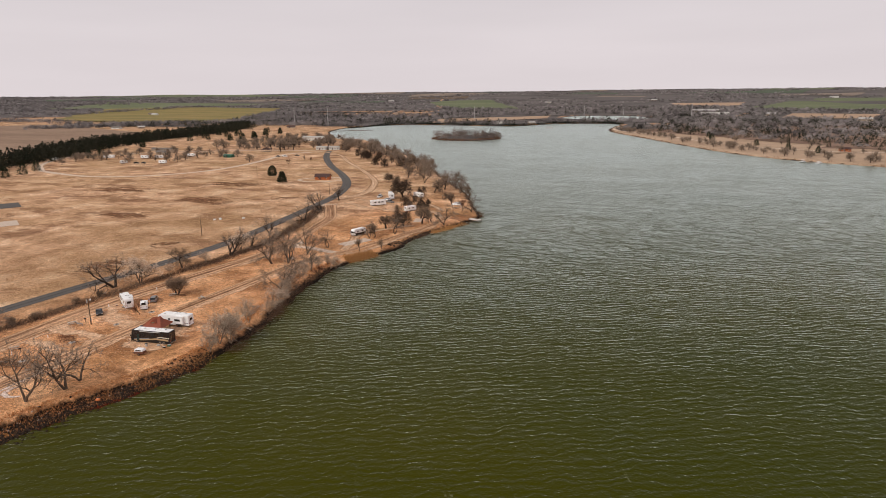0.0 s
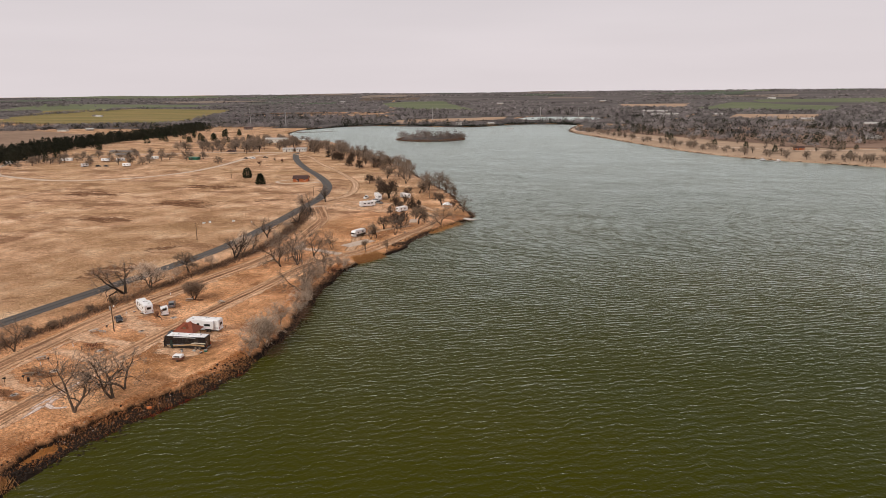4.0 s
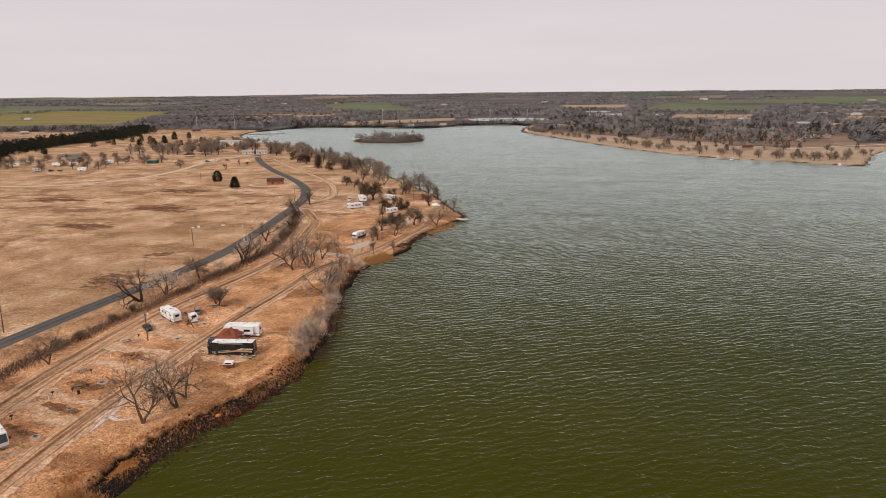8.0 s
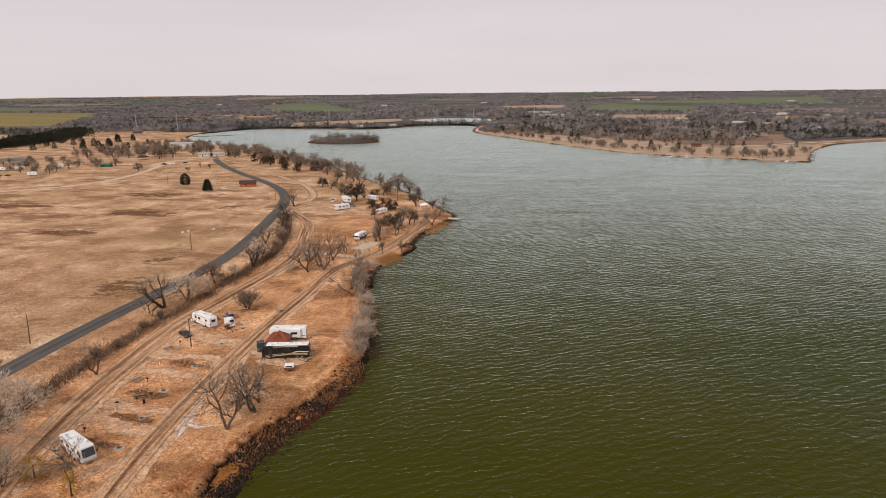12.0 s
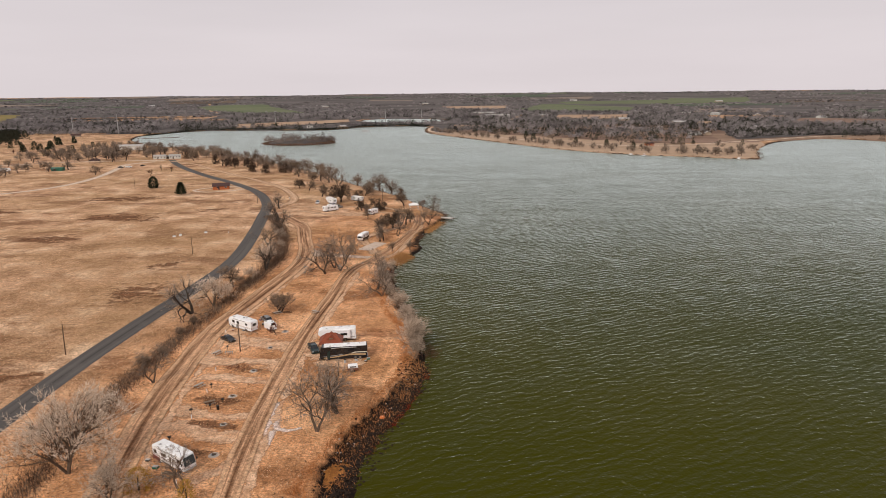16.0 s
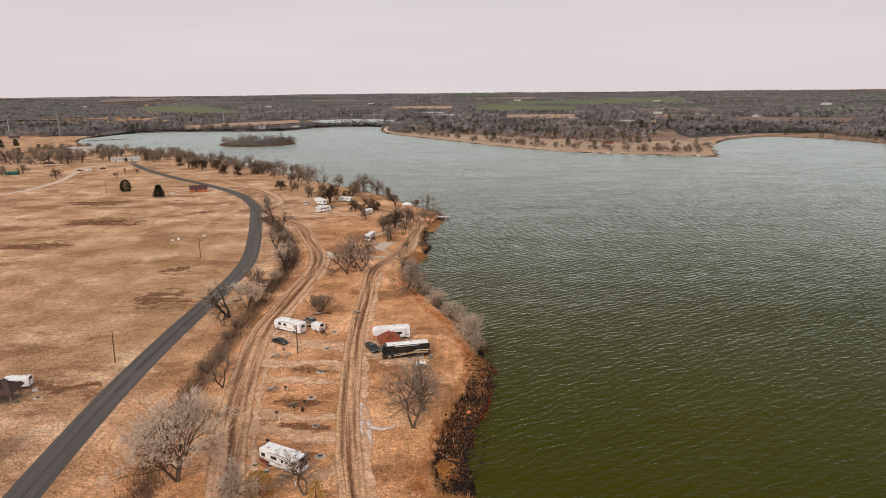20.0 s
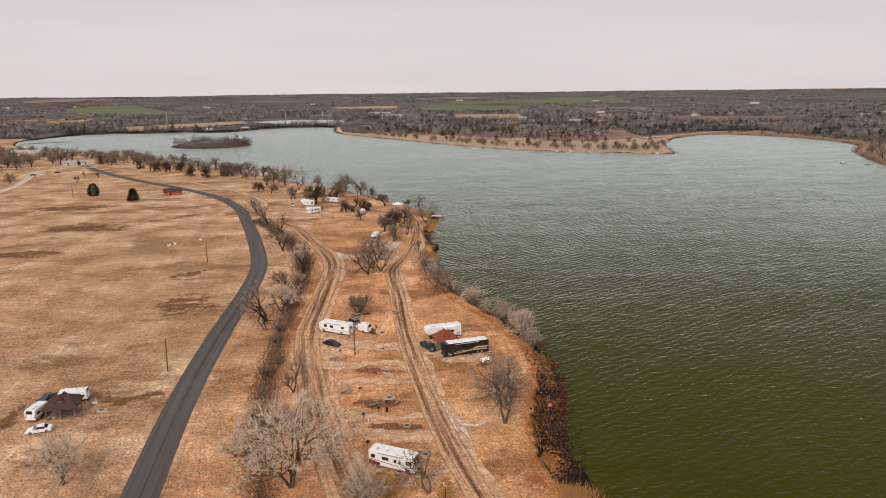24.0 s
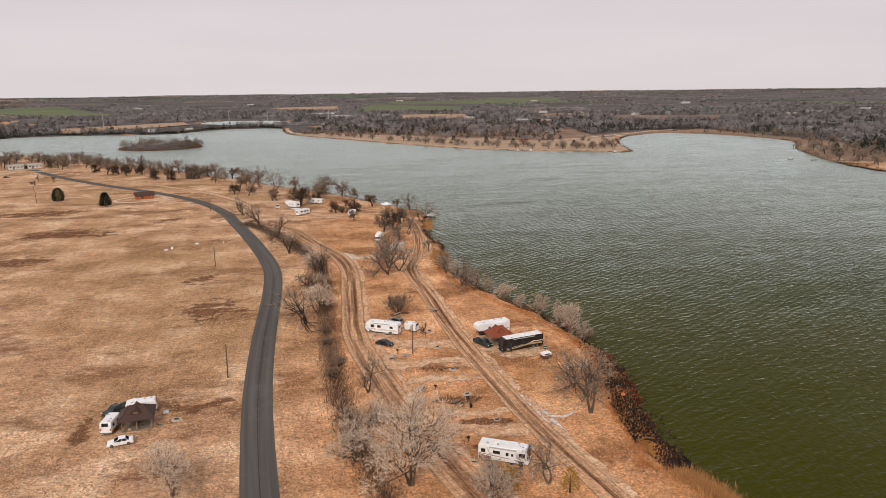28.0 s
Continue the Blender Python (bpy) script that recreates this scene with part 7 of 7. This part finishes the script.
walls, roofs = (M_SIDING, M_SIDING_TAN, M_ORANGE_BRICK, M_FIELD_TAN), (M_ROOF_GREY, M_ROOF_PALE, M_BROWN_ROOF, M_FIELD_TAN)
wall_words, roof_words = ("white", "tan", "orange", "straw-coloured"), ("grey", "pale", "brown", "straw-coloured")
for x, y, turn, L, W, a, b in FAR_HOUSES:
    far_away = math.hypot(x, y) > 1400
    house("barn" if far_away else "house", x, y, turn, (L, W), 4.5 if far_away else 3.0, W * 0.22, walls[a], roofs[b],
          f"{wall_words[a]} {'barn' if far_away else 'house'} with a {roof_words[b]} gable roof among trees", 3 if L > 15 else 2, "far houses")


def lattice_mast(x, y, height):
    """A tall steel power pole with arms."""
    m = thing("power_pylon", x, y, 35, "tall pale steel power pole with short arms", "pylon", "power pylons")
    part("shaft", rod((0, 0, -0.5), (0, 0, height), 0.9, 0.35, 8), M_PLASTIC, m)
    for k in range(3):
        arm = part("arm", rod((0, -3.4, height - 2 - k * 4), (0, 3.4, height - 2 - k * 4), 0.22, 0.22, 6), M_PLASTIC, m)
        for s in (-1, 1):
            part("insulator", rod((0, s * 3.3, height - 3.6 - k * 4), (0, s * 3.3, height - 2.1 - k * 4), 0.12, 0.12, 6), M_DARK_METAL, arm)


for x, y, h in ((-712, 1112, 33), (-618, 1092, 33), (-225, 1462, 30), (-150, 1500, 30), (-20, 1560, 30), (-450, 1400, 28)):
    lattice_mast(x, y, h)

# canopy and dock at the point
can = thing("canopy_pavilion", -20, 369, 15, "square white canopy on four posts by the shore", "canopy")
for sx in (-2.3, 2.3):
    for sy in (-2.3, 2.3):
        part("post", rod((sx, sy, 0), (sx, sy, 2.5), 0.07, None, 8), M_WHITE, can)
for i in range(4):
    c4 = [(-2.7, -2.7, 2.5), (2.7, -2.7, 2.5), (2.7, 2.7, 2.5), (-2.7, 2.7, 2.5)]
    part("canopy_panel", slab([c4[i], c4[(i + 1) % 4], (0, 0, 3.8)], 0.05), M_WHITE, can)
    part("valance", slab([c4[i], c4[(i + 1) % 4], (c4[(i + 1) % 4][0], c4[(i + 1) % 4][1], 2.46), (c4[i][0], c4[i][1], 2.46)], 0.2), M_CREAM, can)

dock = thing("boat_dock", -4.6, 348.5, -20, "pale wooden boat dock reaching into the lake", "dock", z=WATER_Z)
part("gangway", box((13, 1.7, 0.14), (-4.2, 0, 1.0), 0.02), M_DOCK, dock)
for k in range(12):
    part("plank", box((0.52, 3.4, 0.06), (2.6 + k * 0.55, -0.2, 0.95), 0.01), M_DOCK, dock)
part("platform_frame", box((6.6, 3.3, 0.3), (5.6, -0.2, 0.62), 0.03), M_WOOD, dock)
for px in (-9, -5, -1, 2.7, 8.6):
    for py in (-0.8, 0.8) if px < 2 else (-1.8, 1.5):
        part("pile", rod((px, py, -2.5), (px, py, 1.6), 0.12, None, 8), M_POLE, dock)
for s in (-0.8, 0.8):
    part("handrail", rod((-10, s, 1.95), (2.0, s, 1.95), 0.05, None, 6), M_WOOD, dock)
    for k in range(7):
        part("baluster", rod((-10 + k * 2, s, 1.05), (-10 + k * 2, s, 1.98), 0.04, None, 6), M_WOOD, dock)

# small boats and docks on the far shores, pier at the north end
def far_dock(x, y, turn, L, label):
    d = thing("boat_dock", x, y, turn, label, "dock", "far docks", z=WATER_Z)
    part("deck", box((L, 2.2, 0.2), (0, 0, 0.6), 0.03), M_WOOD_GREY, d)
    for k in (-0.4, 0, 0.4):
        for s in (-0.9, 0.9):
            part("pile", rod((k * L, s, -2), (k * L, s, 1.1), 0.12, None, 6), M_POLE, d)


def far_boat(x, y, turn):
    b = thing("pontoon_boat", x, y, turn, "white pontoon boat moored at the far shore", "boat", "far boats", z=WATER_Z)
    for s in (-0.9, 0.9):
        part("pontoon", rod((-3.2, s, 0.15), (3.4, s, 0.15), 0.32, 0.3, 10), M_CHROME, b)
    part("deck", box((6.4, 2.5, 0.12), (0, 0, 0.45), 0.02), M_PLASTIC, b)
    part("railing", box((6.0, 2.3, 0.6), (0, 0, 0.57), 0.05), M_WHITE, b)
    part("bimini", box((3.0, 2.4, 0.12), (-0.6, 0, 2.2), 0.05), M_WHITE, b)
    for sx in (-2.0, 0.8):
        for s in (-1.1, 1.1):
            part("strut", rod((sx, s, 1.1), (sx, s, 2.25), 0.03, None, 6), M_CHROME, b)


for x, y, t, L in ((166, 700, 60, 9), (258, 655, 70, 8), (384, 530, 20, 9), (402, 520, 10, 7), (-60, 1030, 20, 14), (505, 860, 40, 9)):
    far_dock(x, y, t, L, "small grey boat dock at the far shore")
for x, y, t in ((160, 702, 60), (172, 694, 60), (252, 658, 80), (372, 545, 20), (396, 510, 10)):
    far_boat(x, y, t)
pier = thing("breakwater_pier", -496, 993, 37, "long dark breakwater pier at the north end", "pier", z=WATER_Z)
part("deck", box((62, 2.4, 0.5), (0, 0, 0.3), 0.05), M_WOOD, pier)
for k in range(9):
    part("pile", rod((-28 + k * 7, 0, -2), (-28 + k * 7, 0, 1.4), 0.25, None, 8), M_POLE, pier)

# ---------------------------------------------------------------- lesser tracks, bare ground and pads
LANES = [
    ("brown_stain", [(-36, 146), (-31, 146), (-26, 145)], [3, 6, 3], M_STAIN, "dark brown thatch across the campsite"),
    ("brown_stain", [(-38, 131), (-32, 130), (-26, 129)], [3, 6, 3], M_STAIN, "dark brown thatch across the campsite"),
    ("brown_stain", [(-33, 120.5), (-28, 119.5), (-22, 118.5)], [2, 4, 2], M_STAIN, "dark brown thatch across the campsite"),
    ("brown_stain", [(-40, 187), (-36, 188), (-32, 187)], [3, 7, 3], M_STAIN, "dark reddish leaf litter under the round bush"),
    ("brown_stain", [(-33, 110.5), (-27, 110), (-21, 109)], [2, 4, 2], M_STAIN, "dark brown thatch by the low motorhome"),
    ("worn_ground", [(-12, 170), (-11, 158), (-11, 148)], [10, 17, 9], M_BARE, "patchy bare earth round the coach"),
    ("worn_ground", [(-80, 372), (-62, 362), (-45, 345)], [12, 20, 12], M_BARE, "patchy bare earth between the parked campers"),
    ("faint_track", [(-50, 262), (-44, 259.5), (-36, 259), (-27, 257), (-20, 256)], 4.6, M_GRAVEL, "pale gravel link between the two dirt tracks"),
    ("gravel_apron", [(-52, 270), (-47.5, 263), (-43, 257)], [4, 8, 4], M_GRAVEL, "pale gravel apron at the fork of the tracks"),
    ("faint_track", [(-48, 180), (-42, 168), (-34, 162), (-25, 160), (-18, 161)], 11.0, M_BARE, "bare worn earth around the parked motorhome"),
    ("faint_track", [(-46, 152), (-38, 150), (-30, 151), (-20, 146)], 8.0, M_BARE, "bare worn earth across the campsite"),
    ("faint_track", [(-42, 141), (-34, 141.5), (-28, 140), (-20, 139)], 5.0, M_BARE, "bare worn earth across the campsite"),
    ("faint_track", [(-37, 118), (-31, 117), (-25, 114.5), (-18, 115)], 7.0, M_BARE, "pale sandy bare ground across the campsite"),
    ("faint_track", [(-40, 126), (-33, 124), (-24, 123), (-18, 124)], 5.5, M_BARE, "bare worn earth across the campsite"),
    ("faint_track", [(-24, 98), (-20, 103), (-17, 108)], 5.0, M_BARE, "bare worn earth by the low motorhome"),
    ("chalk_spill", [(-17.8, 130), (-17.0, 125.5), (-15.9, 120), (-14.9, 116), (-13.8, 111.5)], [0.8, 2.6, 4.6, 2.8, 0.8], M_CHALK, "chalky white spill beside the dirt track"),
    ("chalk_spill", [(-16.5, 119.5), (-12, 118), (-9.5, 119.5)], [1.4, 1.6, 0.8], M_CHALK, "chalky white spill across the grass"),
    ("track_shoulder", [(-22.8, 235), (-21.8, 205), (-20.6, 168), (-17.8, 138), (-14.8, 112), (-11.6, 94), (-6, 62)], 2.6, M_BARE, "bare pale shoulder of the dirt track"),
    ("faint_track", [(-21, 167), (-19, 158), (-12, 152.5), (-3, 152)], 10.0, M_BARE, "bare worn earth round the coach"),
    ("track_shoulder", [(-46.6, 262), (-43.8, 240), (-44.8, 205), (-45.8, 178), (-42.6, 150), (-38.6, 125), (-32.8, 102), (-23.5, 74)], 2.8, M_BARE, "bare pale shoulder of the dirt track"),
    ("faint_track", [(-97, 352), (-84, 360), (-66, 352), (-50, 352), (-36, 356), (-24, 352), (-14, 338)], 4.0, M_TRACK_FAINT, "faint wheel track across the point"),
    ("faint_track", [(-100, 372), (-97, 392), (-106, 420), (-128, 458), (-168, 505), (-216, 556), (-262, 610), (-300, 636)], [7.0, 6.0, 4.6, 4.6, 4.6], M_TRACK_FAINT, "pale worn path along the north shore"),
    ("faint_track", [(-92, 376), (-70, 372), (-44, 376), (-24, 360)], 4.0, M_TRACK_FAINT, "faint wheel track past the oaks"),
    ("faint_track", [(-22, 262), (-27, 276), (-32, 288), (-30, 300), (-20, 318)], 5.0, M_TRACK_FAINT, "faint wheel track past the camper pad"),
    ("faint_track", [(-20, 254), (-14, 262), (-12, 280), (-12, 300), (-10, 322)], 3.4, M_TRACK_FAINT, "faint wheel track along the shore"),
    ("gravel_loop", [(-152, 452), (-160, 458), (-174, 450), (-180, 438), (-170, 430), (-156, 434), (-146, 446)], 3.2, M_GRAVEL, "pale gravel loop round the restroom"),
    ("road_apron", [(-98, 350), (-93, 351), (-88, 352)], 6.0, M_GRAVEL, "pale gravel apron where the track meets the road"),
    ("brown_stain", [(-93, 138.4), (-86, 137.4), (-81, 139.6), (-77.5, 140.5)], [7, 7, 5, 3], M_STAIN, "dark brown churned earth beside the meadow camp"),
    ("brown_stain", [(-104, 126), (-106, 132), (-105, 139)], 5.0, M_STAIN, "brown wheel marks round the meadow camp"),
    ("brown_stain", [(-86, 192), (-90, 205), (-84, 216)], [19, 31, 18], M_STAIN, "dark reddish bare patch on the meadow"),
    ("brown_stain", [(-150, 330), (-170, 338), (-196, 334)], [19, 31, 18], M_STAIN, "dark reddish bare patch on the meadow"),
    ("brown_stain", [(-186, 396), (-205, 402), (-228, 396)], [19, 36, 19], M_STAIN, "dark reddish bare patch on the meadow"),
    ("brown_stain", [(-128, 372), (-134, 362), (-136, 350)], [10, 19, 13], M_STAIN, "dark reddish bare patch on the meadow"),
    ("brown_stain", [(-160, 280), (-176, 284), (-192, 280)], [13, 22, 13], M_STAIN, "dark reddish bare patch on the meadow"),
    ("brown_stain", [(-92, 246), (-98, 240), (-106, 242)], [10, 18, 10], M_STAIN, "dark reddish bare patch on the meadow"),
    ("brown_stain", [(-240, 345), (-262, 350), (-285, 344)], [18, 31, 18], M_STAIN, "dark reddish bare patch on the meadow"),
    ("peninsula_road", [(-100, 1200), (-88, 1110), (-60, 1060), (0, 990), (85, 868), (150, 815), (220, 800), (300, 850), (374, 897), (455, 950), (532, 984), (631, 1013), (733, 1007)], 6.5, M_GRAVEL, "pale gravel road along the far shore"),
]
for i, (name, pts, width, m, words) in enumerate(LANES):
    strip(name, pts, width, m, 0.055 + 0.004 * (i % 12) + (0.4 if "peninsula" in name else 0), words, "bare ground" if "track" not in name and "road" not in name else "track", cap=1.0 if m in (M_STAIN, M_CHALK, M_BARE) else 0.0, cols=9)

for (x, y, turn, sx, sy, m, words) in ((-25.6, 276, -18, 6.0, 15, M_CONCRETE, "pale concrete camper pad"), (-270, 276, 62, 15, 20, M_ASPHALT, "dark asphalt court on the meadow"),
                                       (-214, 240, 62, 14, 16, M_CONCRETE, "pale dirt infield pad on the meadow"), (-23.5, 330, 20, 4, 9, M_CONCRETE, "pale concrete camper pad under bare trees")):
    ob = thing("pad", x, y, turn, words, "pad")
    ob["kind"] = "structure"
    part("slab", box((sx, sy, 0.14), (0, 0, 0.0), 0.02), m, ob)

# amber water standing in the basin behind the reeds
pool_x, pool_y = steps((-3, 3, 0.5)), steps((-8, 8, 0.8))
pool_u, pool_v = np.meshgrid(pool_x, pool_y)
pool = grid_object("amber_pool", pool_x, pool_y, 0.012 * ripple(pool_u, pool_v, 0.6, 0.3), M_POOL)
pool.matrix_basis = pose(-1.3, 102, WATER_Z + 0.13, 0, 0, -9)
tagged(pool, "amber brown shallow pool behind the reeds", "pool", kind="structure")

# an orange float stranded on the muddy bank
def stranded_float(x, y):
    f = thing("mooring_float", x, y, 30, "orange plastic float stranded on the muddy bank", "float")
    bm = bmesh.new()
    bmesh.ops.create_uvsphere(bm, u_segments=16, v_segments=10, radius=0.42)
    bmesh.ops.scale(bm, vec=(1.35, 1.0, 0.9), verts=bm.verts)
    bmesh.ops.translate(bm, vec=(0, 0, 0.3), verts=bm.verts)
    part("shell", bm, M_FLOAT, f)
    part("eyelet", rod((0.5, 0, 0.32), (0.72, 0, 0.32), 0.07, None, 8), M_DARK_METAL, f)
    part("seam_band", rod((-0.03, 0, 0.3), (0.03, 0, 0.3), 0.4, None, 18), M_CREAM, f)


M_FLOAT = worn("faded_orange_plastic", (0.70, 0.20, 0.05), (0.35, 0.14, 0.06), 0.4, 0.5)
stranded_float(5.0, 127.0)
